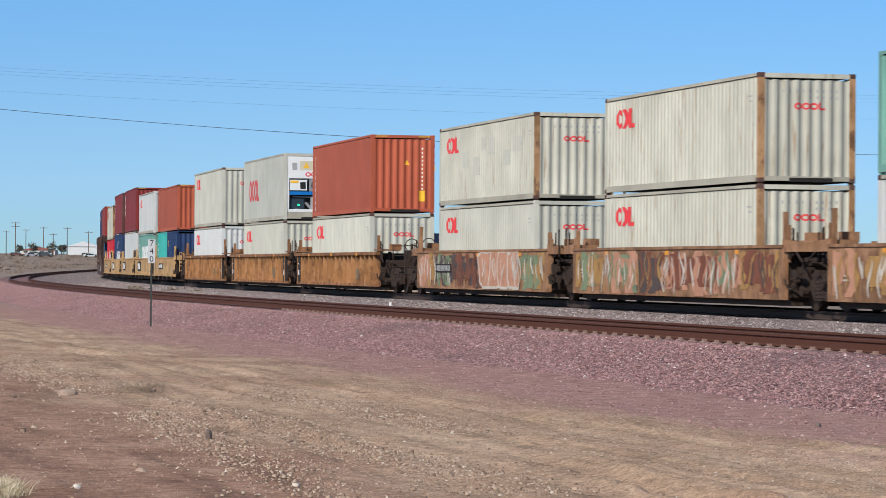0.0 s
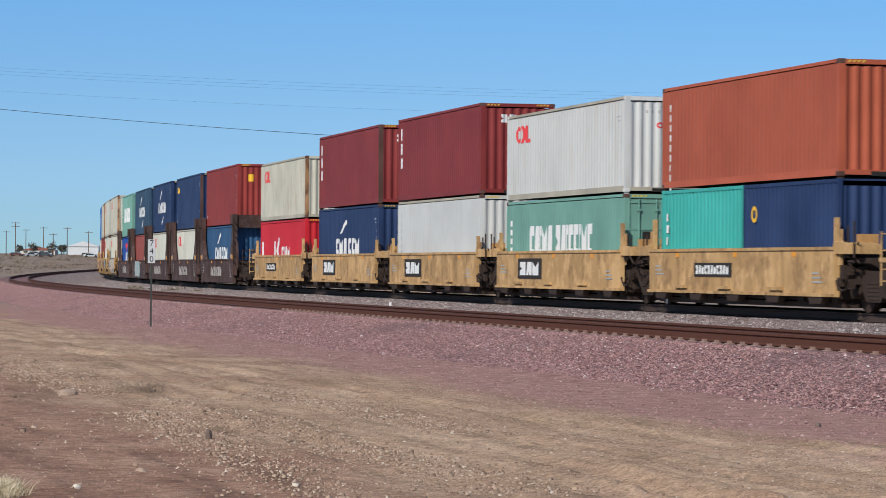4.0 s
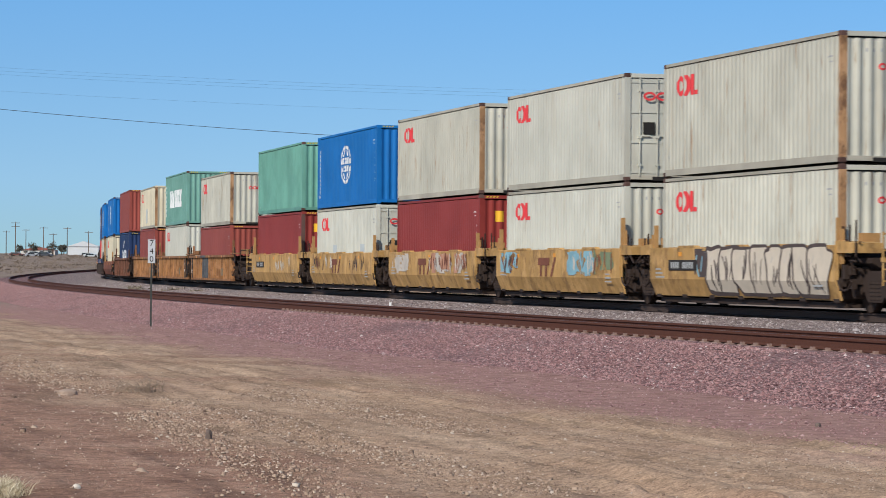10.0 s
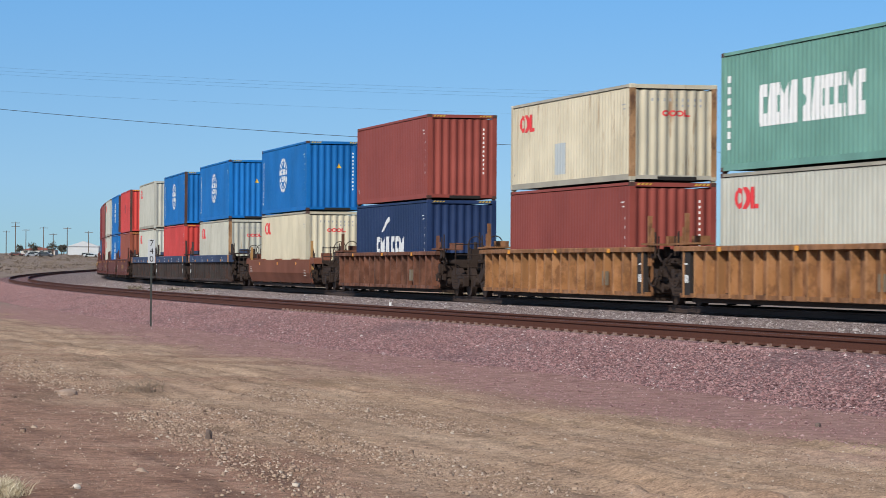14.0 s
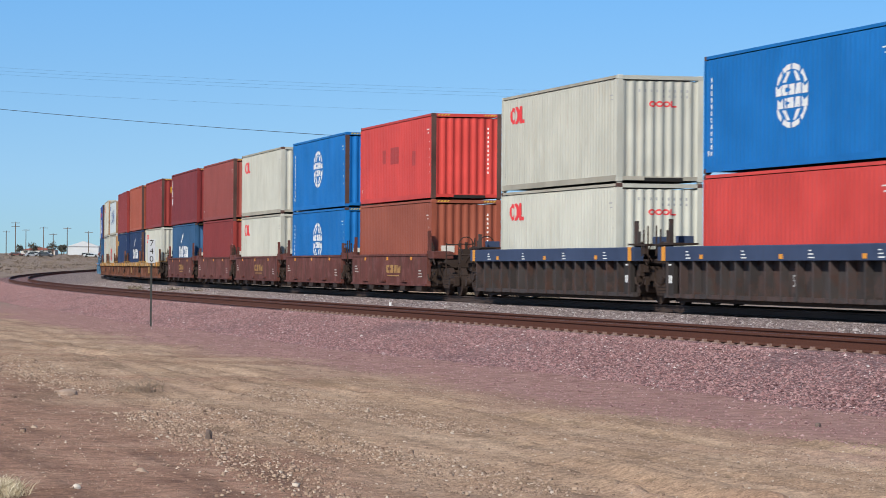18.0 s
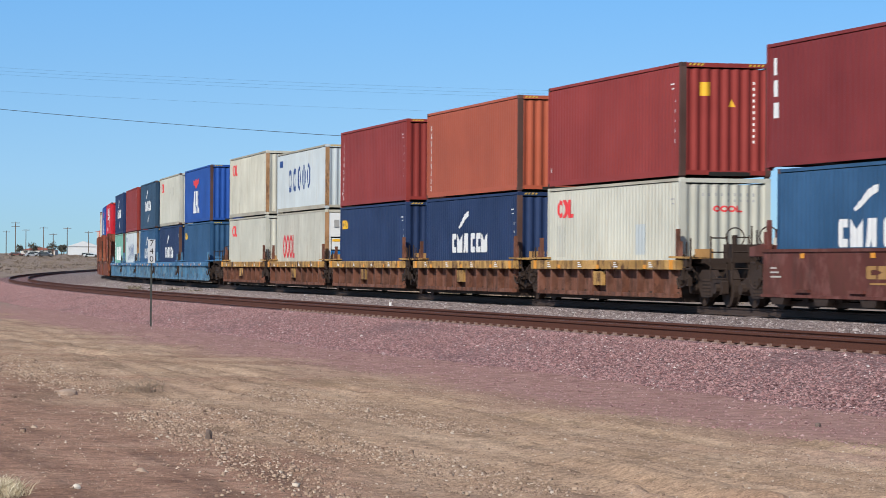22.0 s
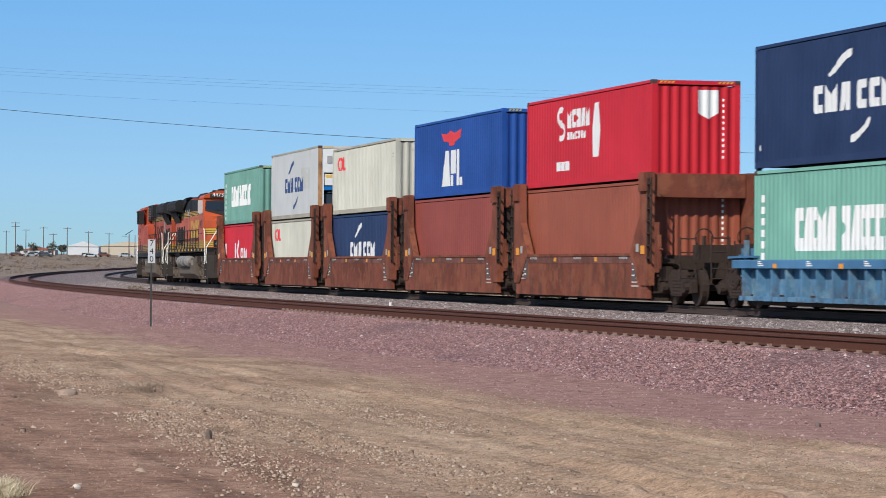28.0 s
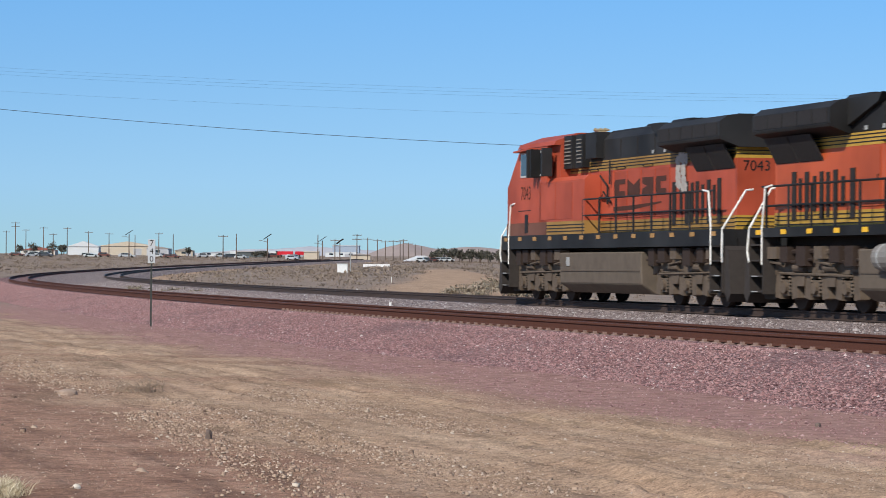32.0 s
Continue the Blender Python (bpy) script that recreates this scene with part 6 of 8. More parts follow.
        wild_strokes(root, -0.9 * half, -0.5 * half, y0, zb + 0.46, zt - 0.02, 64, (white_s,), (white_s,))
    elif style == "slant" and seed == 19:
        for xa, xb, q in ((-0.85, -0.55, 65), (0.3, 0.8, 66)):
            wild_strokes(root, xa * half, xb * half, y0, zb + 0.48, zt - 0.05, q, (), (red_s, black_s) if q == 65 else (black_s,))
        wild_strokes(root, -0.45 * half, -0.2 * half, y0, zb + 0.6, zt - 0.05, 67, (), (white_s, SPRAY_PALE))
    elif style == "slant":
        wild_strokes(root, 0.08 * half, 0.46 * half, y0, zb + 0.46, zt - 0.28, 68, (), (SPRAY_PALE, SPRAY_PALE, SPRAY_PALE))
        wild_strokes(root, 0.60 * half, 0.72 * half, y0, zb + 0.6, zt - 0.05, 69, (), (SPRAY_PALE,))
    return root


# ---- the train: place along the line at the start, well car, stack ----
S, H = 2.591, 2.896
TRAIN = [
    (18.20, "graffiti", 1, 1, 0, "green", S, "bonew", S), (37.62, "graffiti", 1, 0, 0, "bone", S, "bone", S), (56.94, "graffiti", 1, 0, 1, "bone", S, "bone", S),
    (80.49, "ochre", 1, 1, 0, "brick", H, "bone", S), (99.94, "ochre", 1, 0, 0, "bonef", H, "bone", S), (119.99, "ochre", 1, 0, 1, "bone", H, "bonew", S),
    (141.25, "tan", 0, 1, 0, "brick", S, "twenty", S), (156.62, "tan", 0, 0, 0, "bonew", S, "greend", S), (172.10, "tan", 0, 0, 0, "wine", H, "whitev", H), (187.60, "tan", 0, 0, 0, "wine", H, "navysw1", H), (203.07, "tan", 0, 0, 1, "bone", S, "kay", S),
    (223.02, "twin", 0, 1, 0, "maroon", H, "seasw", S), (238.02, "twin", 0, 0, 0, "navyy", H, "bone", S), (253.50, "twin", 0, 0, 0, "navysw", H, "bone", S), (268.99, "twin", 0, 0, 0, "slatesw", H, "rust", S), (284.31, "twin", 0, 0, 1, "green", H, "royal", S),
    (303.66, "slant", 0, 1, 0, "bone", H, "bone", H), (319.11, "slant", 0, 0, 0, "boned", H, "bone", H), (334.67, "slant", 0, 0, 0, "bone", H, "maroon", H), (350.50, "slant", 0, 0, 0, "azure", H, "boned", H), (366.41, "slant", 0, 0, 1, "jade", H, "maroon", H),
    (388.06, "ochre", 1, 1, 0, "bone", S, "rust", S), (407.27, "ochre", 1, 0, 0, "green", H, "bone", H), (426.70, "ochre", 1, 0, 1, "cream", S, "rust", H),
    (450.09, "oxide", 1, 1, 1, "rust", H, "navysw1", H), (473.38, "plainred", 1, 1, 1, "azure", H, "cream", H),
    (496.62, "railed", 1, 1, 0, "azure", H, "bone", H), (516.31, "railed", 1, 0, 0, "azure", H, "verm", H), (535.61, "railed", 1, 0, 1, "bone", H, "bone", H),
    (557.22, "maroon", 0, 1, 0, "verm", H, "tan", H), (572.38, "maroon", 0, 0, 0, "azure", H, "azure", H), (587.67, "maroon", 0, 0, 0, "bone", H, "bone", H), (602.75, "maroon", 0, 0, 0, "rust", H, "maroon", H), (618.66, "maroon", 0, 0, 1, "wine", H, "seasw", H),
    (637.81, "rusty", 0, 1, 0, "maroon", H, "bone", H), (653.33, "rusty", 0, 0, 0, "brick", H, "navysw1", H), (668.76, "rusty", 0, 0, 0, "code", H, "navyy", H), (684.16, "rusty", 0, 0, 0, "five", S, "bonef", H), (699.54, "rusty", 0, 0, 1, "bone", H, "bone", H),
    (719.43, "blue", 0, 1, 0, "royal", H, "seay", H), (734.48, "blue", 0, 0, 0, "bone", H, "navysw1", H), (749.80, "blue", 0, 0, 0, "slatesw", H, "seasw", H), (765.25, "blue", 0, 0, 0, "code", H, "five", H), (781.00, "blue", 0, 0, 1, "navysw", H, "mint", H),
    (800.96, "rusttwin", 0, 1, 0, "store", S, "tan", H), (816.07, "rusttwin", 0, 0, 0, "royal", S, "rust", H), (831.29, "rusttwin", 0, 0, 0, "bone", S, "navysw1", S), (846.63, "rusttwin", 0, 0, 0, "swf", H, "bone", S), (862.38, "rusttwin", 0, 0, 1, "green", S, "kay", S)]
FLOOR = 0.36
# tops that are forty-five feet long
LONGER = {33}


def build_train():
    for i, (u, style, long, end_r, end_l, top, th, low, lh) in enumerate(TRAIN):
        ROLLING.append((well_car(style, long, end_l, end_r, i), u, 0.0))
        if low == "twenty":
            for ob in twenty_pair(low, lh):
                ROLLING.append((ob, u, FLOOR))
        else:
            box_low = container(low, lh, (i, 0) in STAINED)
            patch_up(box_low, PATCHES.get((i, 0), []), KINDS[low][4] == 0)
            ROLLING.append((box_low, u, FLOOR))
        box_top = container(top, th, (i, 1) in STAINED)
        patch_up(box_top, PATCHES.get((i, 1), []), KINDS[top][4] == 0)
        if i in LONGER:
            box_top.scale.x = 13.716 / CL
        ROLLING.append((box_top, u, FLOOR + lh + 0.04))


build_train()

# ---- locomotives ----
ORANGE_A = paint("loco_orange", (0.40, 0.070, 0.021), 0.45, 0.2, 0.42, (0.10, 0.05, 0.03))
ORANGE_B = paint("loco_orange_dusty", (0.345, 0.060, 0.028), 0.45, 0.26, 0.5, (0.09, 0.05, 0.035))
DUSTY = paint("loco_dust_band", (0.145, 0.062, 0.042), 0.48, 0.3, 0.7)
NOSE_GREY = plain("peeled_primer", (0.36, 0.32, 0.29), 0.8, 0, 0.5, 9)
LOCO_BLACK = paint("loco_black", (0.015, 0.0145, 0.0145), 0.3, 0.35, 0.6)
LOCO_YELLOW = paint("loco_yellow", (0.46, 0.27, 0.045), 0.5, 0.14, 0.5)
YELLOW_B = paint("loco_yellow_dusty", (0.27, 0.15, 0.04), 0.5, 0.2, 0.6)
LOCO_GREY = plain("loco_truck_grey", (0.105, 0.078, 0.057), 0.85, 0, 0.5, 4)
TANK = plain("tank_dust", (0.112, 0.087, 0.065), 0.75, 0, 0.4, 2.5)
AIR_TANK = plain("air_tank_grey", (0.19, 0.175, 0.16), 0.6, 0, 0.3, 3)
RAIL_WHITE = plain("handrail_white", (0.75, 0.73, 0.68), 0.5, 0, 0.08)
LOCO_GRILLE = plain("loco_grille", (0.024, 0.021, 0.020), 0.75, 0.1, 0.5, 14)
STEP_DARK = plain("step_dark", (0.036, 0.029, 0.025), 0.8, 0, 0.4, 7)
GLASS = plain("cab_glass", (0.015, 0.02, 0.025), 0.08, 0, 0.1)
GLASS.node_tree.nodes["Principled BSDF"].inputs["Specular IOR Level"].default_value = 0.9


def loco_wheel(bm):
    tube(bm, (0, -0.07, 0), (0, 0.07, 0), 0.53, 22)
    tube(bm, (0, 0.07, 0), (0, 0.1, 0), 0.565, 22)
    tube(bm, (0, -0.16, 0), (0, 0.1, 0), 0.16, 10)


def loco_side_frame(bm):
    """A cast frame: an arched top beam with pairs of legs that straddle each axle."""
    prism(bm, [(-2.85, 0.78), (-2.75, 1.08), (-2.3, 1.22), (2.3, 1.22), (2.75, 1.08), (2.85, 0.78), (2.4, 0.84), (-2.4, 0.84)], -0.14, 0.08)
    for x in (-1.85, 0.0, 1.85):
        for d in (-1, 1):
            prism(bm, [(x + d * 0.30, 0.90), (x + d * 0.62, 0.90), (x + d * 0.72, 0.30), (x + d * 0.36, 0.26)], -0.14, 0.08)
    for x in (-0.93, 0.93):
        prism(bm, [(x - 0.34, 0.86), (x + 0.34, 0.86), (x + 0.22, 0.56), (x - 0.22, 0.56)], -0.17, 0.08)


def axle_box(bm):
    box(bm, -0.22, 0.22, -0.10, 0.05, 0.34, 0.70)
    tube(bm, (0, -0.18, 0.52), (0, 0, 0.52), 0.14, 10)


def coil(bm):
    for k in range(5):
        tube(bm, (0, 0, 0.36 + k * 0.08), (0, 0, 0.405 + k * 0.08), 0.1, 8)


def loco_truck(root, x):
    bm = bmesh.new()
    box(bm, -2.2, 2.2, -0.75, 0.75, 0.6, 1.15)
    for xx in (-1.85, 0, 1.85):
        tube(bm, (xx, -0.8, 0.53), (xx, 0.8, 0.53), 0.1, 8)
    ob = part("truck", bm, LOCO_GREY, root, "dusty three-axle bogie")
    ob.location.x = x
    for y, s in ((-1.05, 1), (1.05, -1)):
        shared("side_frame", once("loco_side_frame", loco_side_frame), LOCO_GREY, ob, (0, y, 0), 0 if s > 0 else math.pi)
        for xx in (-1.85, 0.0, 1.85):
            shared("wheel", once("loco_wheel", loco_wheel), STEEL, ob, (xx, y * 0.72, 0.53), 0 if s > 0 else math.pi)
            shared("axle_box", once("axle_box", axle_box), LOCO_GREY, ob, (xx, y - s * 0.04, 0), 0 if s > 0 else math.pi)
        for xx in (-2.1, -1.6, -0.25, 0.25, 1.6, 2.1):
            shared("coil_spring", once("coil_spring", coil), LOCO_GREY, ob, (xx, y - s * 0.09, 0.06))
        bm = bmesh.new()
        tube(bm, (-1.2, y - s * 0.16, 0.98), (-0.55, y - s * 0.16, 0.98), 0.11, 10)
        tube(bm, (0.6, y - s * 0.16, 0.98), (1.3, y - s * 0.16, 0.98), 0.09, 10)
        tube(bm, (-2.2, y - s * 0.18, 0.85), (2.2, y - s * 0.18, 0.80), 0.03, 6)
        part("brake_cylinder", bm, LOCO_GREY, ob)


def hood_box(name, root, x0, x1, w, z0, z1, mat, chamfer=0.0, label=""):
    bm = bmesh.new()
    sweep_x(bm, [(-w, z0), (w, z0), (w, z1 - chamfer), (w - chamfer, z1), (-w + chamfer, z1), (-w, z1 - chamfer)] if chamfer else [(-w, z0), (w, z0), (w, z1), (-w, z1)], x0, x1)
    return part(name, bm, mat, root, label)


def panel(name, root, x0, x1, y, z0, z1, mat, t=0.012, label=""):
    """A thin plate on one flank."""
    bm = bmesh.new()
    box(bm, x0, x1, y - t, y + t, z0, z1)
    return part(name, bm, mat, root, label)


def loco_hood(root, old, orange, yellow):
    """The long hood in its bands of paint, with doors, screens and the overhanging radiators."""
    back = -9.72
    hood_box("hood_stripe", root, back, 6.6, 1.004, 1.90, 2.25, yellow)
    hood_box("hood", root, back, 6.6, 1.0, 2.25, 3.64, orange)
    hood_box("hood_stripe", root, back, 6.6, 1.004, 3.64, 3.93, yellow)
    hood_box("hood_top", root, back + 0.4, 6.6, 0.99, 3.93, 4.70, LOCO_BLACK, 0.20)
    for z in (1.96, 2.06, 2.16, 3.70, 3.78, 3.86):
        hood_box("pinstripe", root, back - 0.01, 6.6, 1.010, z, z + 0.026, LOCO_BLACK)
    # radiator wings reach out over the walkway and past the rear wall
    start = -5.2
    bm = bmesh.new()
    sweep_x(bm, [(-1.0, 3.90), (1.0, 3.90), (1.50, 4.08), (1.52, 4.14), (1.52, 4.50), (1.30, 4.66), (-1.30, 4.66), (-1.52, 4.50), (-1.52, 4.14), (-1.50, 4.08)], -10.02, start)
    wing = part("radiator_housing", bm, LOCO_BLACK, root, "black overhanging radiator housing")
    bm = bmesh.new()
    prism(bm, [(start, 4.10), (start + 1.7, 4.55), (start + 1.9, 4.74), (start, 4.66)], -1.10, 1.10)
    part("housing_fairing", bm, LOCO_BLACK, root)
    for y in (-1.524, 1.524):
        for k in range(5):
            panel("radiator_screen", wing, -9.85 + k * 0.92, -9.02 + k * 0.92, y, 4.17, 4.48, LOCO_GRILLE, 0.008)
    hood_box("roof_hatch", root, -9.3, -6.2, 0.8, 4.64, 4.74, LOCO_BLACK, 0.04)
    hood_box("roof_hatch", root, -5.8, -4.4, 0.9, 4.64, 4.80, LOCO_BLACK, 0.08)
    hood_box("engine_hatch", root, -3.6, 1.4, 0.72, 4.68, 4.76, LOCO_BLACK, 0.04)
    hood_box("exhaust_stack", root, -1.9, -0.9, 0.42, 4.70, 4.86, LOCO_BLACK, 0.04)
    for s in (-1, 1):
        y = s * 1.0
        # slanted intake panels under the wings
        for x0, x1 in ((-9.75, -8.32), (-8.24, -6.85)):
            bm = bmesh.new()
            a = [bm.verts.new(p) for p in ((x0, y + s * 0.03, 3.40), (x1, y + s * 0.03, 3.40), (x1, y + s * 0.34, 3.98), (x0, y + s * 0.34, 3.98))]
            b = [bm.verts.new(v.co + Vector((0, -s * 0.05, -0.02))) for v in a]
            bm.faces.new(a)
            bm.faces.new(b[::-1])
            for i in range(4):
                bm.faces.new((a[i], b[i], b[(i + 1) % 4], a[(i + 1) % 4]))
            part("radiator_shutter", bm, LOCO_GRILLE, root, "dark slanted radiator shutter")
        # tall intake slots, uneven in length
        for x, w, z0, z1 in (((-8.72, 0.24, 2.06, 3.18), (-8.30, 0.16, 2.30, 3.02), (-7.92, 0.22, 2.08, 3.16), (-7.42, 0.16, 2.25, 3.05), (-7.02, 0.20, 2.10, 3.14), (-6.62, 0.18, 2.12, 3.12), (-6.20, 0.22, 2.06, 3.16), (-5.74, 0.18, 2.35, 3.00), (-5.22, 0.26, 2.06, 3.17))):
            panel("intake_grille", root, x, x + w, y * 1.012, z0, z1, LOCO_GRILLE, 0.02)
        # hood doors with their hinges, grab irons
        for k in range(8):
            x = -4.7 + k * 1.22
            panel("hood_door", root, x, x + 1.14, y * 1.008, 2.32, 3.58, orange)
            panel("door_latch", root, x + 1.0, x + 1.06, y * 1.022, 2.88, 3.0, LOCO_BLACK, 0.01)
        for x in (-3.3, -0.9, 1.6):
            bm = bmesh.new()
            for p, q in (((x, y, 3.66), (x, y * 1.06, 3.70)), ((x, y * 1.06, 3.70), (x + 0.8, y * 1.06, 3.70)), ((x + 0.8, y * 1.06, 3.70), (x + 0.8, y, 3.66))):
                tube(bm, p, q, 0.014, 5)
            part("grab_iron", bm, LOCO_BLACK, root)
        # seams of the roof hatches
        for k in range(6):
            panel("hatch_seam", root, -3.4 + k * 1.5, -3.36 + k * 1.5, s * 0.992, 4.0, 4.46, LOCO_GRILLE, 0.01)
        for x in (-4.4, -3.4, 3.0):
            panel("marker_plate", root, x, x + 0.14, y * 1.03, 3.97, 4.06, GREY_INK, 0.01)
        # peeled paint at the end of the hood
        r = random.Random(7 if old else 8)
        bm = bmesh.new()
        for k in range(8 if old else 26):
            cx, cz = (-2.6 + r.uniform(-0.5, 0.5), 3.86 + r.uniform(-0.16, 0.1)) if old else (-5.75 + r.uniform(-0.4, 0.45), 3.38 + r.uniform(-0.45, 0.40))
            n = 8
            rot = [(cx + r.uniform(0.07, 0.2) * math.cos(2 * math.pi * j / n), cz + r.uniform(0.06, 0.2) * math.sin(2 * math.pi * j / n)) for j in range(n)]
            bm.faces.new([bm.verts.new((a, s * 0.0004 * k, c)) for a, c in rot])
        part("patch", bm, NOSE_GREY, root, "peeled paint down to pale primer").location.y = s * 1.034
        # lettering on the hood: plain blocks
        bm = bmesh.new()
        if old:
            bars(bm, "side", -1.65, 2.47, 0.97, (0.92, 1.0, 0.80, 0.78), 0.16, cuts=(0, 1, 3, 0))
            mat, mid = LOCO_YELLOW, 0.0
        else:
            bars(bm, "side", -2.35, 2.90, 0.46, (1.0, 1.12, 0.95, 0.9), 0.2, cuts=(0, 1, 3, 0))
            shape(bm, "side", [(-2.4, 2.50), (-0.6, 2.52), (1.8, 2.66), (1.8, 2.70), (-0.6, 2.64), (-2.4, 2.62)])
            mat, mid = plain("faded_black", (0.065, 0.025, 0.017), 0.8, 0, 0.4, 3), -2.25
        part("logo", bm, mat, root).matrix_basis = pose(mid, s * 1.026, 0, 0, 0, 0 if s < 0 else 180)
    # rear wall
    hood_box("rear_wall", root, back - 0.14, back, 1.0, 2.25, 3.64, orange)
    hood_box("rear_stripe", root, back - 0.144, back, 1.004, 3.64, 3.92, LOCO_YELLOW)
    hood_box("rear_stripe", root, back - 0.144, back, 1.004, 1.90, 2.25, LOCO_YELLOW)
    for z in (1.98, 2.08, 2.17, 3.72, 3.81):
        hood_box("pinstripe", root, back - 0.15, back, 1.008, z, z + 0.026, LOCO_BLACK)


def cab_window_set(root, y, panes, z0, z1):
    for x0, x1 in panes:
        fr = panel("cab_window", root, x0 - 0.07, x1 + 0.07, y, z0 - 0.06, z1 + 0.06, plain("window_frame_grey", (0.45, 0.44, 0.42), 0.5), 0.015, "sliding cab side window")
        panel("pane", fr, x0, x1, y, z0, z1, GLASS, 0.02)


def loco_front_new(root, orange, dusty, number):
    """The newer unit's wide cab: its flank carries on without a walkway behind the cab on one side."""
    near = 1.48
    bm = bmesh.new()
    sweep_x(bm, [(-1.0, 2.27), (near, 2.27), (near, 3.42), (near - 0.12, 3.54), (-1.0, 3.54)], 1.4, 6.0)
    part("side_cabinet", bm, orange, root, "full-width orange equipment cabinet")
    bm = bmesh.new()
    sweep_x(bm, [(-1.0, 1.90), (near, 1.90), (near, 2.27), (-1.0, 2.27)], 1.4, 5.2)
    part("cabinet_stripe", bm, YELLOW_B, root)
    for z in (1.97, 2.06, 2.15):
        panel("pinstripe", root, 1.4, 5.2, near, z, z + 0.03, LOCO_BLACK, 0.006)
    for x in (2.6, 4.3):
        panel("cabinet_door", root, x, x + 1.5, near, 2.34, 3.36, orange, 0.01)
    # cab and nose in one sloping outline
    bm = bmesh.new()
    prism(bm, [(5.2, 2.27), (9.62, 2.27), (9.62, 3.40), (8.24, 4.50), (5.2, 4.50)], -near, near)
    bmesh.ops.bevel(bm, geom=[e for e in bm.edges if abs((e.verts[0].co - e.verts[1].co).y) < 0.01 and min(v.co.x for v in e.verts) > 8.2], offset=0.10, segments=2, affect="EDGES")
    part("cab", bm, orange, root)
    bm = bmesh.new()
    prism(bm, [(5.2, 1.90), (9.60, 1.90), (9.60, 2.27), (5.2, 2.27)], -near, near)
    part("nose_skirt", bm, dusty, root, "dusty lower nose")
    bm = bmesh.new()
    sweep_x(bm, [(-1.50, 4.48), (1.50, 4.48), (1.44, 4.60), (0.75, 4.84), (-0.75, 4.84), (-1.44, 4.60)], 4.4, 8.32)
    part("cab_roof", bm, orange, root, "faded orange cab roof")
    bm = bmesh.new()
    prism(bm, [(4.4, 3.54), (5.2, 3.54), (5.2, 4.50), (4.4, 4.50)], -1.3, 1.3)
    part("cab_rear_wall", bm, orange, root)
    for s in (-1, 1):
        y = s * (near + 0.004)
        cab_window_set(root, y, ((6.55, 7.95), (5.05, 5.85)), 3.68, 4.30)
        for x in (6.30, 5.92, 4.72):
            bm = bmesh.new()
            box(bm, x - 0.06, x + 0.06, min(y, y + s * 0.30), max(y, y + s * 0.30), 3.58, 4.40)
            part("mirror", bm, LOCO_BLACK, root, "dark folding mirror panel")
        bm = bmesh.new()
        prism(bm, [(6.4, 4.40), (8.1, 4.36), (8.1, 4.41), (6.4, 4.46)], min(y, y + s * 0.22), max(y, y + s * 0.22))
        part("sun_visor", bm, orange, root)
        on_side("number", text_mesh(number, 0.56), plain("faded_black", (0.065, 0.025, 0.017), 0.8, 0, 0.4, 3), root, 7.45, 3.13, s * (near + 0.006), s > 0)
        panel("nose_vent", root, 7.2, 7.55, s * near, 1.97, 2.52, LOCO_BLACK, 0.01)
        panel("nose_seam", root, 6.9, 8.3, s * near, 2.62, 2.645, LOCO_GRILLE, 0.006)
    # louvred cabinets behind the cab
    for x0, x1 in ((2.5, 3.15), (3.55, 4.35), (1.2, 2.2)):
        bm = bmesh.new()
        box(bm, x0, x1, -1.22, 1.22, 3.78 if x0 > 2.4 else 4.0, 4.72)
        rack = part("louvre_cabinet", bm, LOCO_BLACK, root, "black louvred cabinet")
        if x0 < 2.4:
            continue
        for s in (-1, 1):
            for k in range(7):
                panel("louvre", rack, x0 + 0.12, x1 - 0.12, s * 1.235, 3.92 + k * 0.105, 3.955 + k * 0.105, plain("louvre_pale", (0.22, 0.20, 0.17), 0.6), 0.012)
    bm = bmesh.new()
    box(bm, 4.95, 5.35, -0.25, -0.05, 4.84, 4.93)
    for k in range(3):
        tube(bm, (4.9 + k * 0.1, -0.3 + k * 0.12, 4.96), (5.3 + k * 0.1, -0.3 + k * 0.12, 4.98), 0.025, 8, 0.06)
    part("air_horn", bm, plain("horn_brass", (0.35, 0.28, 0.16), 0.5, 0.3), root)
    # piping behind the cab
    for s in (-1, 1):
        bm = bmesh.new()
        y = s * 1.09
        for p, q in (((1.2, y, 3.5), (0.5, y, 3.2)), ((0.5, y, 3.2), (0.5, y, 2.7)), ((0.9, y, 3.05), (0.2, y, 2.75)), ((1.25, y, 2.9), (0.35, y, 2.85)), ((0.3, y, 3.9), (0.3, y, 3.25))):
            tube(bm, p, q, 0.03, 6)
        part("pipe_run", bm, LOCO_BLACK, root)


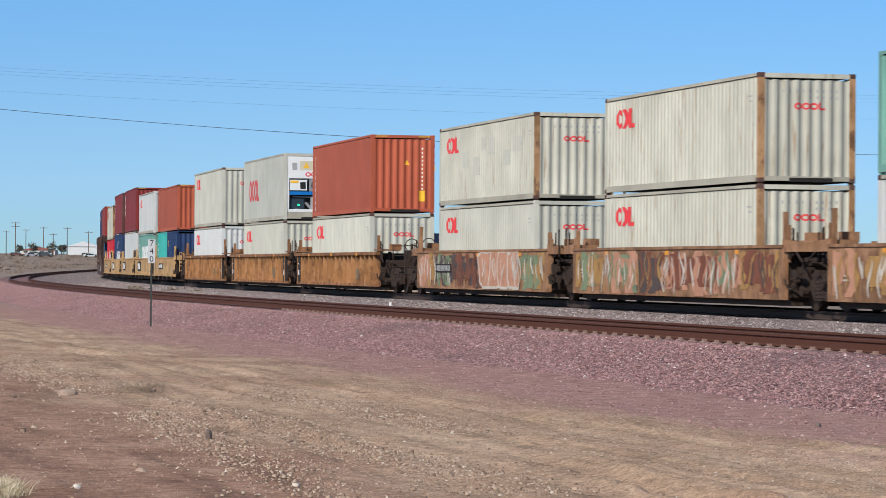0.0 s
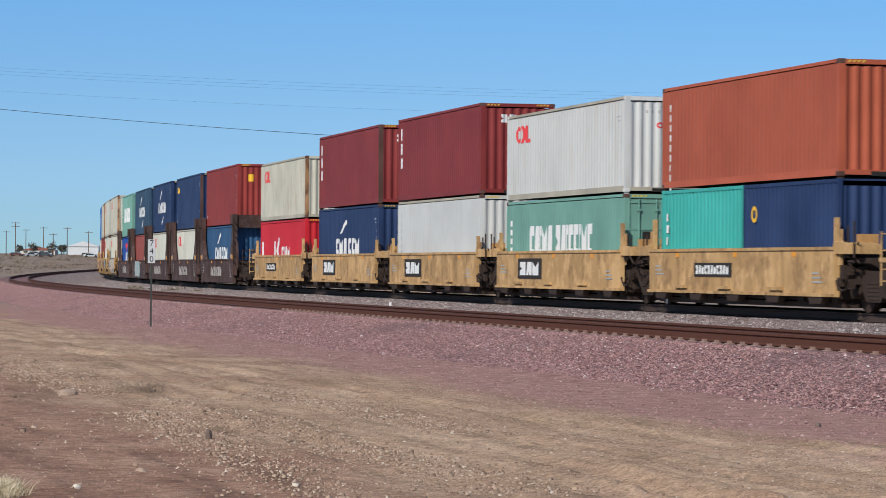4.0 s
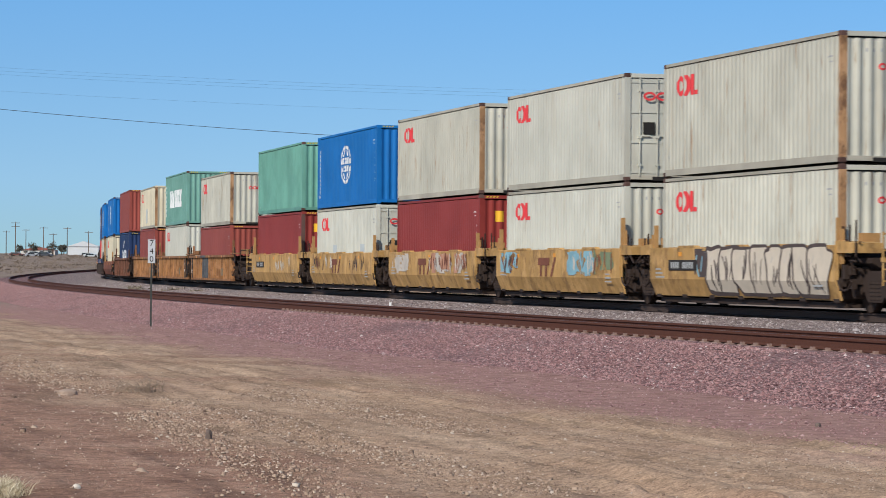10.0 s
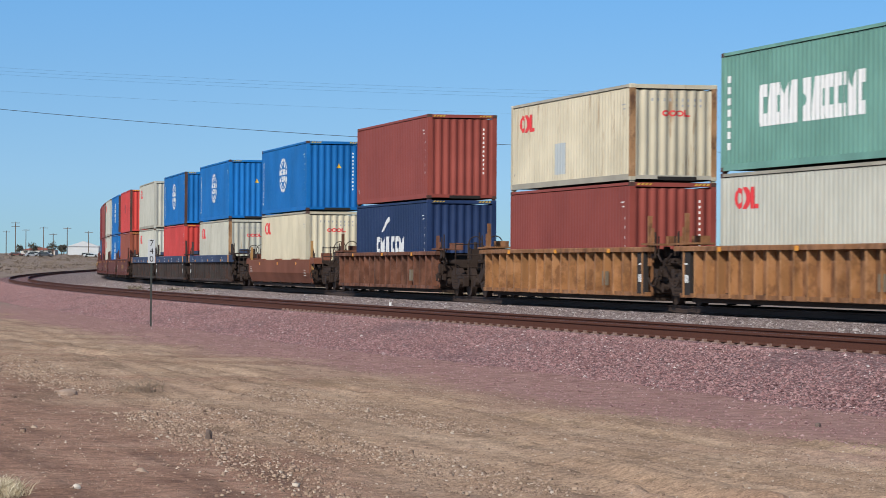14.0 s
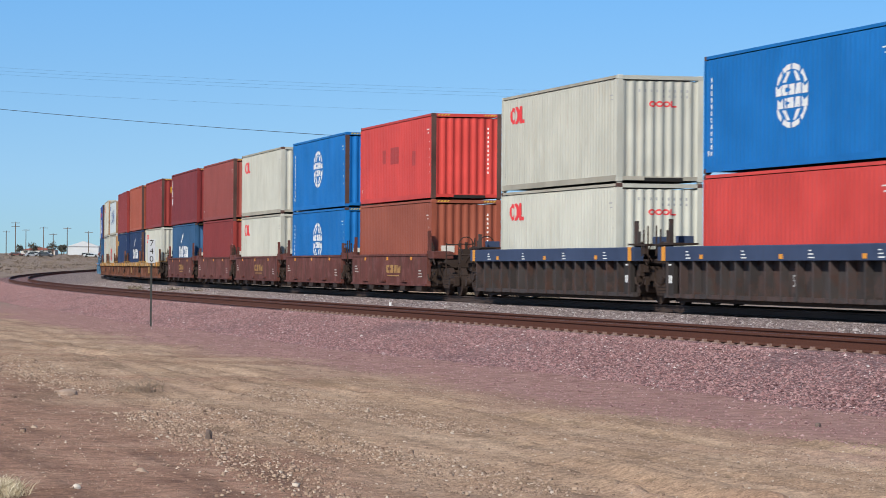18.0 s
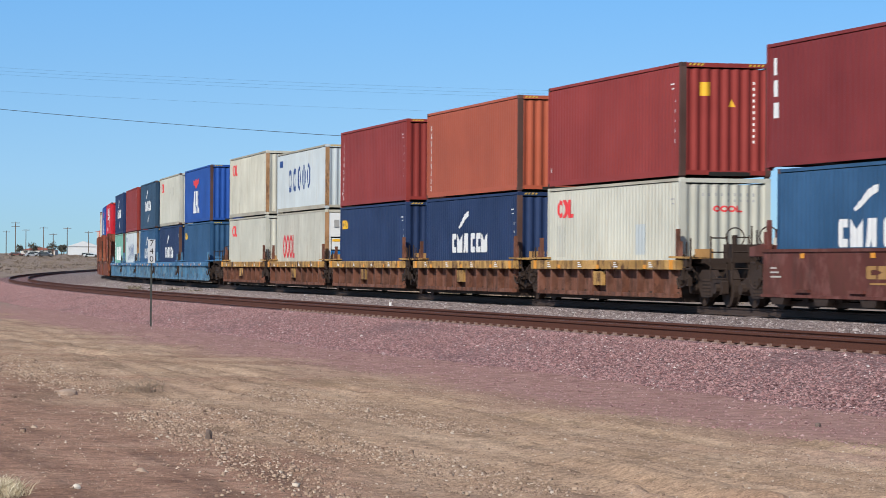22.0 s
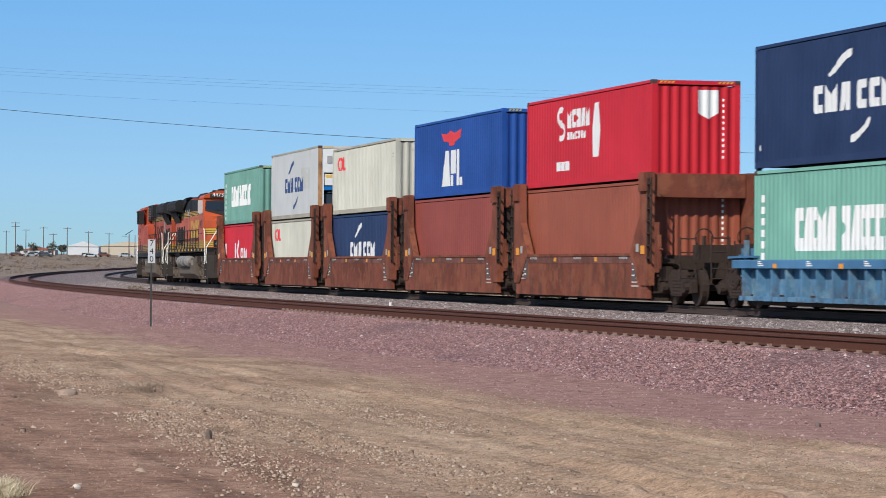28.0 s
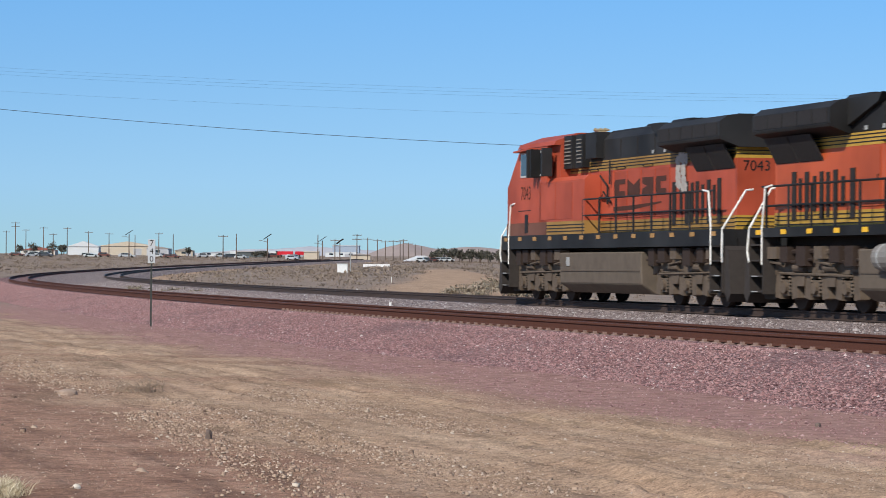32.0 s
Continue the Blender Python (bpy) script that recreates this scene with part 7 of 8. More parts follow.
def loco_front_old(root, orange, number):
    """The older unit's comfort cab, with its yellow nose bands and windscreens in view."""
    base = 8.76

    def nose_band(bm, z0, z1, grow=0.0, x1=10.0, tuck=0.0):
        """A slice of the nose, which narrows towards the front."""
        lo = [(base, -1.46 - grow), (9.55, -1.12 - grow), (x1 + grow, -0.66), (x1 + grow, 0.66), (9.55, 1.12 + grow), (base, 1.46 + grow)]
        rings = [[bm.verts.new((x - (tuck * t if i in (2, 3) else 0), y, z)) for i, (x, y) in enumerate(lo)] for t, z in ((0, z0), (1, z1))]
        bm.faces.new(rings[0][::-1])
        bm.faces.new(rings[1])
        for i in range(6):
            j = (i + 1) % 6
            bm.faces.new((rings[0][i], rings[0][j], rings[1][j], rings[1][i]))

    hood_box("cab", root, 6.55, 8.5, 1.5, 2.27, 4.50, orange)
    hood_box("cab_stripe", root, 6.55, base, 1.503, 1.90, 2.27, LOCO_YELLOW)
    for z in (1.98, 2.08, 2.18):
        hood_box("pinstripe", root, 6.55, base, 1.510, z, z + 0.03, LOCO_BLACK)
    bm = bmesh.new()
    sweep_x(bm, [(-1.50, 4.48), (1.50, 4.48), (1.44, 4.60), (0.75, 4.86), (-0.75, 4.86), (-1.44, 4.60)], 6.45, 8.62)
    part("cab_roof", bm, orange, root)
    bm = bmesh.new()
    prism(bm, [(8.4, 2.27), (base, 2.27), (base, 3.52), (8.48, 4.52), (8.4, 4.52)], -1.49, 1.49)
    part("cab_front", bm, orange, root)
    for name, z0, z1, mat, tuck in (("nose_skirt", 1.90, 2.05, orange, 0), ("nose", 2.05, 3.30, orange, 0), ("nose_top", 3.30, 3.52, orange, 0.35)):
        bm = bmesh.new()
        nose_band(bm, z0, z1, 0.0, 10.0, tuck)
        part(name, bm, mat, root)
    for z0, z1 in ((2.56, 2.90), (1.94, 2.24)):
        bm = bmesh.new()
        nose_band(bm, z0, z1, 0.004)
        part("nose_stripe", bm, LOCO_YELLOW, root, "yellow nose band")
    for z in (2.56, 2.67, 2.78, 2.89, 1.98, 2.08, 2.18):
        bm = bmesh.new()
        nose_band(bm, z, z + 0.03, 0.009)
        part("pinstripe", bm, LOCO_BLACK, root)
    bm = bmesh.new()
    box(bm, 9.98, 10.02, -0.6, 0.6, 1.95, 3.02)
    part("nose_door", bm, orange, root, "orange nose door")
    bm = bmesh.new()
    ring(bm, "end", 0.0, 2.66, 0.40, 0.22, 0.09, 0, 360, 14)
    rect(bm, "end", -0.62, 0.62, 2.62, 2.70)
    part("logo", bm, LOCO_BLACK, root).location.x = 10.028
    # windscreens with their dark surrounds, number boards above
    at = lambda z, d: base - (z - 3.52) * 0.28 + d
    for s in (-1, 1):
        y = s * 0.74
        bm = bmesh.new()
        outline = [(s * 0.10, 3.46), (s * 1.40, 3.80), (s * 1.42, 3.92), (s * 1.38, 4.34), (s * 0.16, 4.36), (s * 0.08, 4.26)]
        a = [bm.verts.new((at(z, -0.02), yy, z)) for yy, z in outline]
        b = [bm.verts.new((at(z, 0.012), yy, z)) for yy, z in outline]
        bm.faces.new(a)
        bm.faces.new(b[::-1])
        for i in range(6):
            bm.faces.new((a[i], a[(i + 1) % 6], b[(i + 1) % 6], b[i]))
        part("screen_surround", bm, LOCO_GRILLE, root, "dark windscreen surround")
        bm = bmesh.new()
        bm.faces.new([bm.verts.new((at(z, 0.02), yy, z)) for yy, z in ((s * 0.18, 3.80), (s * 1.32, 3.86), (s * 1.36, 3.94), (s * 1.32, 4.28), (s * 0.2, 4.30), (s * 0.15, 4.22))])
        part("windscreen", bm, GLASS, root, "dark cab windscreen")
        bm = bmesh.new()
        tube(bm, (at(3.78, 0.03), y + s * 0.1, 3.78), (at(4.1, 0.03), y - s * 0.25, 4.1), 0.012, 5)
        part("wiper", bm, LOCO_BLACK, root)
        bm = bmesh.new()
        prism(bm, [(8.4, 4.50), (8.66, 4.50), (8.60, 4.78), (8.4, 4.78)], y - 0.42, y + 0.42)
        part("number_board", bm, SIGN_BLACK, root, "black number board")
        me = text_mesh(number, 0.30)
        me.materials.append(WHITE)
        ob = new("number", me)
        ob.parent = root
        ob.matrix_basis = pose(8.640, y, 4.64, 90, 0, 90) @ pose(0, 0, 0, -11.7)
        ys = s * 1.504
        cab_window_set(root, ys, ((6.92, 7.42), (7.55, 8.14)), 3.72, 4.26)
        bm = bmesh.new()
        prism(bm, [(6.85, 4.40), (7.9, 4.40), (7.9, 4.45), (6.85, 4.45)], min(ys, ys + s * 0.42), max(ys, ys + s * 0.42))
        part("sun_visor", bm, orange, root)
        bm = bmesh.new()
        box(bm, 8.22, 8.30, min(ys, ys + s * 0.24), max(ys, ys + s * 0.24), 3.70, 4.36)
        part("wind_deflector", bm, plain("window_frame_grey", (0.45, 0.44, 0.42), 0.5), root)
        on_side("number", text_mesh(number, 0.60), LOCO_BLACK, root, 7.55, 3.10, s * 1.506, s > 0)
        panel("cab_seam", root, 6.75, 8.2, s * 1.504, 2.62, 2.645, LOCO_GRILLE, 0.006)
    hood_box("equipment_cabinet", root, 3.4, 6.3, 1.20, 4.0, 4.80, LOCO_BLACK, 0.12)
    for s in (-1, 1):
        for k in range(3):
            panel("louvre", root, 3.6 + k * 0.9, 4.35 + k * 0.9, s * 1.205, 4.1, 4.62, LOCO_GRILLE, 0.012)
        bm = bmesh.new()
        y = s * 1.08
        for p, q in (((3.2, y, 3.55), (3.0, y, 2.6)), ((3.2, y, 3.55), (4.4, y, 3.55)), ((4.4, y, 3.55), (4.4, y, 2.4)), ((4.4, y, 3.0), (5.8, y, 3.0)), ((5.8, y, 3.3), (5.8, y, 2.4))):
            tube(bm, p, q, 0.022, 6)
        part("pipe_run", bm, LOCO_BLACK, root)
    # headlights on the nose, ditch lights over the pilot
    bm = bmesh.new()
    box(bm, 9.86, 10.08, -0.24, 0.24, 3.08, 3.42)
    lamp_box = part("headlight", bm, LOCO_BLACK, root, "twin headlight in a dark housing")
    for y in (-0.11, 0.11):
        bm = bmesh.new()
        tube(bm, (10.06, y, 3.25), (10.092, y, 3.25), 0.09, 12)
        part("lens", bm, plain("lamp_lens", (0.55, 0.55, 0.52), 0.15, 0, 0.05), lamp_box)
    for y in (-0.95, 0.95):
        bm = bmesh.new()
        box(bm, 9.95, 10.22, y - 0.17, y + 0.17, 1.92, 2.28)
        lamp_box = part("ditch_light", bm, LOCO_BLACK, root, "dark ditch light")
        bm = bmesh.new()
        tube(bm, (10.2, y, 2.10), (10.235, y, 2.10), 0.10, 12)
        part("lens", bm, plain("ditch_lens", (0.22, 0.22, 0.21), 0.2, 0, 0.05), lamp_box)
    hood_box("air_conditioner", root, 7.0, 8.2, 0.6, 4.84, 4.97, LOCO_BLACK, 0.06)
    hood_box("roof_vent", root, 8.0, 8.45, 1.0, 4.80, 4.88, LOCO_BLACK, 0.03)


def locomotive(number, old):
    """Six-axle road diesel; the cab stands at +x."""
    root = tagged(new("locomotive", None), "orange, yellow and black road diesel locomotive, %s" % ("bright paint" if old else "dusty faded nose"), "locomotive", "locomotives of the train")
    ORANGE = ORANGE_A if old else ORANGE_B
    yellow = LOCO_YELLOW if old else YELLOW_B
    low = 1.68 if old else 1.50
    hood_box("deck", root, -10.25, 10.15, 1.50, low, 1.90, LOCO_BLACK)
    for y in (-1.51, 1.51):
        for k in range(13):
            x = -9.6 + k * 1.6
            panel("reflector", root, x - 0.16, x + 0.16, y, 1.74, 1.85, YELLOW if old else BRACKET, 0.006)
    loco_hood(root, old, ORANGE, yellow)
    rear = text_mesh(number, 0.36)
    rear.materials.append(LOCO_BLACK)
    ob = new("number", rear)
    ob.parent = root
    ob.matrix_basis = pose(-9.868, 0.50, 3.44, 90, 0, -90)
    if old:
        loco_front_old(root, ORANGE, number)
    else:
        loco_front_new(root, ORANGE, DUSTY, number)
    # underframe
    bm = bmesh.new()
    sweep_x(bm, [(-1.05, 0.26), (1.05, 0.26), (1.44, 0.52), (1.46, 1.38), (-1.46, 1.38), (-1.44, 0.52)], -3.7, 3.9)
    bmesh.ops.bevel(bm, geom=bm.edges[:], offset=0.03, segments=1, affect="EDGES")
    tank = part("fuel_tank", bm, TANK, root, "dusty grey fuel tank")
    for y in (-1.462, 1.462):
        panel("tank_seam", tank, -3.6, 3.8, y, 0.86, 0.885, LOCO_GREY, 0.006)
        panel("gauge_plate", tank, 2.9, 3.2, y, 1.0, 1.25, GREY_INK, 0.01)
        if old:
            for x0, x1 in ((-2.3, -0.2), (0.1, 2.2)):
                bm = bmesh.new()
                tube(bm, (x0, y, 1.20), (x1, y, 1.20), 0.29, 16)
                for q in (x0, x1):
                    tube(bm, (q, y, 1.20), (q + (0.14 if q == x1 else -0.14), y, 1.20), 0.27, 16, 0.12)
                air = part("air_reservoir", bm, AIR_TANK, root)
                for q in (x0 + 0.3, x1 - 0.3):
                    bm = bmesh.new()
                    tube(bm, (q - 0.04, y, 1.20), (q + 0.04, y, 1.20), 0.30, 16)
                    part("strap", bm, GREY_INK, air)
    hood_box("underframe", root, -9.6, 9.5, 0.8, 1.05, low, STEEL)
    for y in (-1.25, 1.25):
        for k, x in enumerate((-9.0, -8.2, -7.2, -6.1, -5.2, -4.3, 4.4, 5.2, 5.9, 7.0, 7.8, 8.6)):
            bm = bmesh.new()
            box(bm, x - 0.3, x + 0.28 - 0.1 * (k % 2), y - 0.15, y + 0.15, 1.18 - 0.08 * (k % 3), 1.46)
            tube(bm, (x - 0.5, y, 1.3), (x + 0.6, y, 1.36), 0.06, 6)
            tube(bm, (x - 0.4, y * 1.05, 1.12), (x + 0.5, y * 1.05, 1.05 + 0.06 * (k % 3)), 0.035, 6)
            part("equipment_box", bm, STEEL if k % 3 else LOCO_GREY, root)
    for x in (-6.75, 6.75):
        loco_truck(root, x)
    for d in (-1, 1):
        bm = bmesh.new()
        xe = 10.15 if d > 0 else -10.25
        prism(bm, [(xe, 1.5), (xe + d * 0.25, 1.4), (xe + d * 0.45, 0.35), (xe + d * 0.25, 0.15), (xe, 0.4)], -1.45, 1.45)
        part("pilot_plow", bm, STEP_DARK, root)
        bm = bmesh.new()
        xs = sorted((xe, xe + d * 0.95))
        box(bm, xs[0], xs[1], -0.13, 0.13, 0.75, 1.0)
        tube(bm, (xe + d * 0.85, 0, 0.7), (xe + d * 0.85, 0, 1.05), 0.17, 8)
        part("coupler", bm, STEEL, root)
        for y in (-1.5, 1.5):
            s = -1 if y < 0 else 1
            # step well: a dark side plate, treads with pale edges
            bm = bmesh.new()
            prism(bm, [(xe - d * 1.0, 1.70), (xe, 1.70), (xe, 0.40), (xe - d * 0.12, 0.24), (xe - d * 0.82, 0.24), (xe - d * 1.0, 0.50)], min(y - s * 0.42, y - s * 0.36), max(y - s * 0.42, y - s * 0.36))
            part("step_well", bm, STEP_DARK, root, "dark step well")
            for k in range(4):
                z = 0.40 + k * 0.36
                bm = bmesh.new()
                box(bm, min(xe - d * 0.10, xe - d * 0.86), max(xe - d * 0.10, xe - d * 0.86), min(y, y - s * 0.38), max(y, y - s * 0.38), z, z + 0.04)
                step = part("step", bm, STEP_DARK, root)
                if k < 2:
                    panel("step_edge", step, min(xe - d * 0.2, xe - d * 0.6), max(xe - d * 0.2, xe - d * 0.6), y, z + 0.005, z + 0.03, GREY_INK, 0.006)
            for xx in (xe - d * 0.04, xe - d * 0.92):
                panel("step_side", root, xx - 0.03, xx + 0.03, y - s * 0.19, 0.36, 1.70, STEP_DARK, 0.19)
            xa = xe - d * 0.25
            for run_in in (True, False):
                xx, top = (xa + d * 0.22, 0.62) if run_in else (xa - d * 0.62, 0.95)
                pts = [(xx, y, 1.10), (xx + d * 0.06, y * 1.02, 1.35), (xx, y, 1.90), (xx + d * 0.08, y * top, 2.84), (xx + d * 0.05, y * (top - 0.13), 2.86)]
                if not run_in:
                    pts = [(xx, y, 1.05), (xx, y, 1.95), (xx - d * 0.15, y, 2.62), (xx - d * 0.18, y, 2.82), (xx - d * 0.60, y, 2.87)]
                bm = bmesh.new()
                for p, q in zip(pts, pts[1:]):
                    tube(bm, p, q, 0.026, 6)
                part("grab_rail", bm, RAIL_WHITE, root, "white painted stair handrail")
    post = once("stanchion", lambda bm: box(bm, -0.032, 0.032, -0.022, 0.022, 1.86, 2.85))
    last = 6.2 if old else 1.6
    for y in (-1.46, 1.46):
        n = 12 if old else 8
        for k in range(n):
            shared("stanchion", post, LOCO_BLACK, root, (-9.2 + k * (last + 9.2) / (n - 1), y, 0))
        for z in (2.40, 2.85):
            bm = bmesh.new()
            tube(bm, (-9.5, y, z), (last, y, z), 0.026, 6)
            part("handrail", bm, LOCO_BLACK, root)
    return root


LOCO_A = locomotive("4473", True)
LOCO_B = locomotive("7043", False)
ROLLING.append((LOCO_A, 883.3, 0.0))
TURNED = [(LOCO_B, 905.6, 0.0)]

# ---- beside the line ----
def ground_at(x, y):
    return float(ground_z(np.array([float(x)]), np.array([float(y)]))[0][0])


WOOD = plain("pole_wood", (0.13, 0.095, 0.075), 0.9, 0, 0.3, 5)
CABLE = plain("cable_black", (0.03, 0.03, 0.035), 0.7)
POST_GREEN = plain("post_steel", (0.045, 0.05, 0.045), 0.7, 0.2, 0.3)


def milepost():
    root = tagged(new("milepost", None), "white milepost sign with black numbers on a thin dark post", "sign")
    bm = bmesh.new()
    box(bm, -0.025, 0.025, -0.02, 0.02, -0.2, 2.36)
    part("post", bm, POST_GREEN, root)
    bm = bmesh.new()
    box(bm, -0.10, 0.10, -0.034, -0.022, 1.72, 2.36)
    bmesh.ops.bevel(bm, geom=bm.edges[:], offset=0.004, segments=1, affect="EDGES")
    plate = part("sign_plate", bm, plain("sign_white", (0.46, 0.48, 0.49), 0.6, 0, 0.05), root, "white sign plate")
    for k, c in enumerate("740"):
        me = text_mesh(c, 0.225)
        me.materials.append(SIGN_BLACK)
        ob = new("number", me)
        ob.parent = plate
        ob.matrix_basis = pose(0, -0.037, 2.255 - k * 0.215, 90)
    for z in (1.76, 2.345):
        bm = bmesh.new()
        tube(bm, (0, -0.04, z), (0, 0.03, z), 0.012, 6)
        part("bolt", bm, POST_GREEN, plate)
    root.matrix_basis = pose(-7.9, 82.17, ground_at(-7.9, 82.17), 0, 0.25, 5)


def marker(x, y, z, h, mat):
    root = tagged(new("track_marker", None), "short white marker stake beside the rail", "marker", "track markers")
    bm = bmesh.new()
    box(bm, -0.03, 0.03, -0.02, 0.02, -0.1, h)
    part("stake", bm, mat, root)
    bm = bmesh.new()
    box(bm, -0.032, 0.032, -0.024, -0.02, h * 0.7, h)
    part("band", bm, WHITE, root)
    root.matrix_basis = pose(x, y, z)


def rock(x, y, sx, sy, sz, mat, seed, label):
    r = random.Random(seed)
    bm = bmesh.new()
    bmesh.ops.create_icosphere(bm, subdivisions=2, radius=1)
    for v in bm.verts:
        n = noise.noise(v.co * 1.6 + Vector((seed * 3.1, 0, 0)))
        v.co *= 1 + 0.35 * n + r.uniform(-0.05, 0.05)
        v.co = Vector((v.co.x * sx, v.co.y * sy, v.co.z * sz))
    ob = new("rock", mesh_of("rock", bm, mat))
    tagged(ob, label, "rock", "larger rocks on the dirt")
    ob.matrix_basis = pose(x, y, ground_at(x, y) + sz * 0.45, 0, 0, r.uniform(0, 180))


def twigs(name, n, spread, height, mat, seed, thick=0.006, droop=0.3):
    """A dry shrub: bent stems that fork, from one root."""
    r = random.Random(seed)
    bm = bmesh.new()
    for k in range(n):
        a, lean = r.uniform(0, 6.28), r.uniform(0.15, 1.0)
        p = Vector((r.uniform(-0.1, 0.1) * spread, r.uniform(-0.1, 0.1) * spread, 0))
        d = Vector((math.cos(a) * lean, math.sin(a) * lean, 1)).normalized()
        length = height * r.uniform(0.5, 1.1)
        for j in range(3):
            q = p + d * length / 3
            tube(bm, p, q, thick * (1 - 0.28 * j), 3, thick * (0.72 - 0.25 * j))
            if r.random() < 0.7:
                e = (d + Vector((r.uniform(-1, 1), r.uniform(-1, 1), r.uniform(-0.2, 0.6)))).normalized()
                tube(bm, q, q + e * length * 0.28, thick * 0.5, 3, thick * 0.2)
            p = q
            d = (d + Vector((r.uniform(-0.3, 0.3), r.uniform(-0.3, 0.3), -droop * r.random()))).normalized()
    return mesh_of(name, bm, mat)


TWIG = plain("grey_twig", (0.27, 0.20, 0.145), 0.9, 0, 0.3, 12)


def leaf_cloud(name, n, w, h, leaf, mat, seed, stems=5):
    """A scrubby crown of many small leaf blades over a few stems, with gaps and an uneven rim."""
    r = np.random.RandomState(seed)
    c = r.normal(0, 1, (n, 3))
    c /= np.linalg.norm(c, axis=1)[:, None]
    c *= (r.rand(n, 1) ** 0.45)
    lobes = r.uniform(-0.5, 0.5, (6, 3))
    c = c * 0.55 + lobes[r.randint(0, 6, n)] * np.array([1, 1, 0.7])
    c = c * np.array([w, w, h * 0.5]) + np.array([0, 0, h * 0.55])
    c[:, 2] = np.maximum(c[:, 2], 0.02)
    a = r.normal(0, 1, (n, 3, 3))
    v = (c[:, None] + a * leaf * 0.6).reshape(-1, 3)
    me = bpy.data.meshes.new(name)
    me.from_pydata(v.tolist(), [], np.arange(3 * n).reshape(-1, 3).tolist())
    me.materials.append(mat)
    return me


SAGE = stone_material("sage_leaves", [(0.0, (0.12, 0.10, 0.07)), (0.5, (0.20, 0.165, 0.12)), (1.0, (0.31, 0.255, 0.19))])
PALE_BRUSH = stone_material("pale_brush_leaves", [(0.0, (0.16, 0.13, 0.095)), (0.5, (0.27, 0.225, 0.165)), (1.0, (0.38, 0.32, 0.24))])
TREE_LEAF = stone_material("tree_leaves", [(0.0, (0.045, 0.043, 0.034)), (0.5, (0.08, 0.075, 0.056)), (1.0, (0.13, 0.118, 0.09))])


def shrub(x, y, w, h, pale, seed):
    root = tagged(new("shrub", None), "low dry grey-brown desert shrub" if not pale else "low pale straw-coloured desert shrub", "shrub", "desert shrubs beyond the tracks")
    ob = new("crown", leaf_cloud("crown", 420, w / 2, h, 0.09, PALE_BRUSH if pale else SAGE, seed))
    ob.parent = root
    st = new("stems", twigs("stems", 7, w * 0.3, h * 0.7, TWIG, seed, 0.02))
    st.parent = root
    root.matrix_basis = pose(x, y, ground_at(x, y) - 0.02, 0, 0, seed * 40)


def far_scrub():
    """The brush plain beyond the curve, too many shrubs to count."""
    r = np.random.RandomState(21)
    n = 6500
    y = 130 + 820 * r.rand(n) ** 0.8
    x = y * np.tan(np.radians(r.uniform(-10.5, 10.5, n)))
    z, u, off = ground_z(x, y)
    sand = sand_road(x, y)
    keep = ((off > 5) | (off < -17)) & (sand < 0.4) & (np.hypot(x, y) > 120)
    x, y, z = x[keep], y[keep], z[keep]
    n = len(x)
    k = 22
    s = r.uniform(0.25, 0.75, n) * np.clip(y / 300, 0.6, 1.5)
    c = r.normal(0, 0.85, (n, k, 3)) * s[:, None, None] * np.array([1.0, 1.0, 0.22])
    c[..., 2] = np.abs(c[..., 2])
    c += np.stack([x, y, z], 1)[:, None]
    v = (c[:, :, None] + r.normal(0, 0.13, (n, k, 3, 3)) * s[:, None, None, None]).reshape(-1, 3)
    me = bpy.data.meshes.new("scrub_brush")
    me.from_pydata(v.tolist(), [], np.arange(len(v)).reshape(-1, 3).tolist())
    me.materials.append(stone_material("scrub_leaves", [(0.0, (0.115, 0.085, 0.064)), (0.5, (0.20, 0.152, 0.115)), (1.0, (0.285, 0.225, 0.172))]))
    tagged(new("scrub_brush", me), "brown-grey dry brush covering the desert plain", "brush", "", "stuff")


def dry_grass():
    r = np.random.RandomState(31)
    n = 1500
    x, y = -3.22 + r.normal(0, 0.14, n), 21.3 + r.normal(0, 0.25, n)
    keep = np.hypot((x + 3.25) / 0.35, (y - 21.3) / 0.6) < 1
    x, y = x[keep], y[keep]
    n = len(x)
    z = ground_z(x, y)[0]
    h = r.uniform(0.04, 0.14, n)
    a = r.uniform(0, 6.28, n)
    w = r.uniform(0.002, 0.005, n)
    bend = r.normal(0, 0.09, (n, 2))
    p0 = np.stack([x - w * np.cos(a), y - w * np.sin(a), z], 1)
    p1 = np.stack([x + w * np.cos(a), y + w * np.sin(a), z], 1)
    m0 = np.stack([x + bend[:, 0] * 0.4 - w * 0.7, y + bend[:, 1] * 0.4, z + h * 0.6], 1)
    m1 = np.stack([x + bend[:, 0] * 0.4 + w * 0.7, y + bend[:, 1] * 0.4, z + h * 0.6], 1)
    tip = np.stack([x + bend[:, 0], y + bend[:, 1], z + h], 1)
    v = np.stack([p0, p1, m1, m0, tip], 1).reshape(-1, 3)
    f = []
    for i in range(n):
        f += [(5 * i, 5 * i + 1, 5 * i + 2, 5 * i + 3), (5 * i + 3, 5 * i + 2, 5 * i + 4)]
    me = bpy.data.meshes.new("dry_grass")
    me.from_pydata(v.tolist(), [], f)
    me.materials.append(stone_material("straw_blades", [(0.0, (0.30, 0.24, 0.15)), (0.6, (0.50, 0.42, 0.28)), (1.0, (0.62, 0.55, 0.40))]))
    tagged(new("dry_grass", me), "tuft of bleached dry grass in the dirt", "grass", "", "stuff")


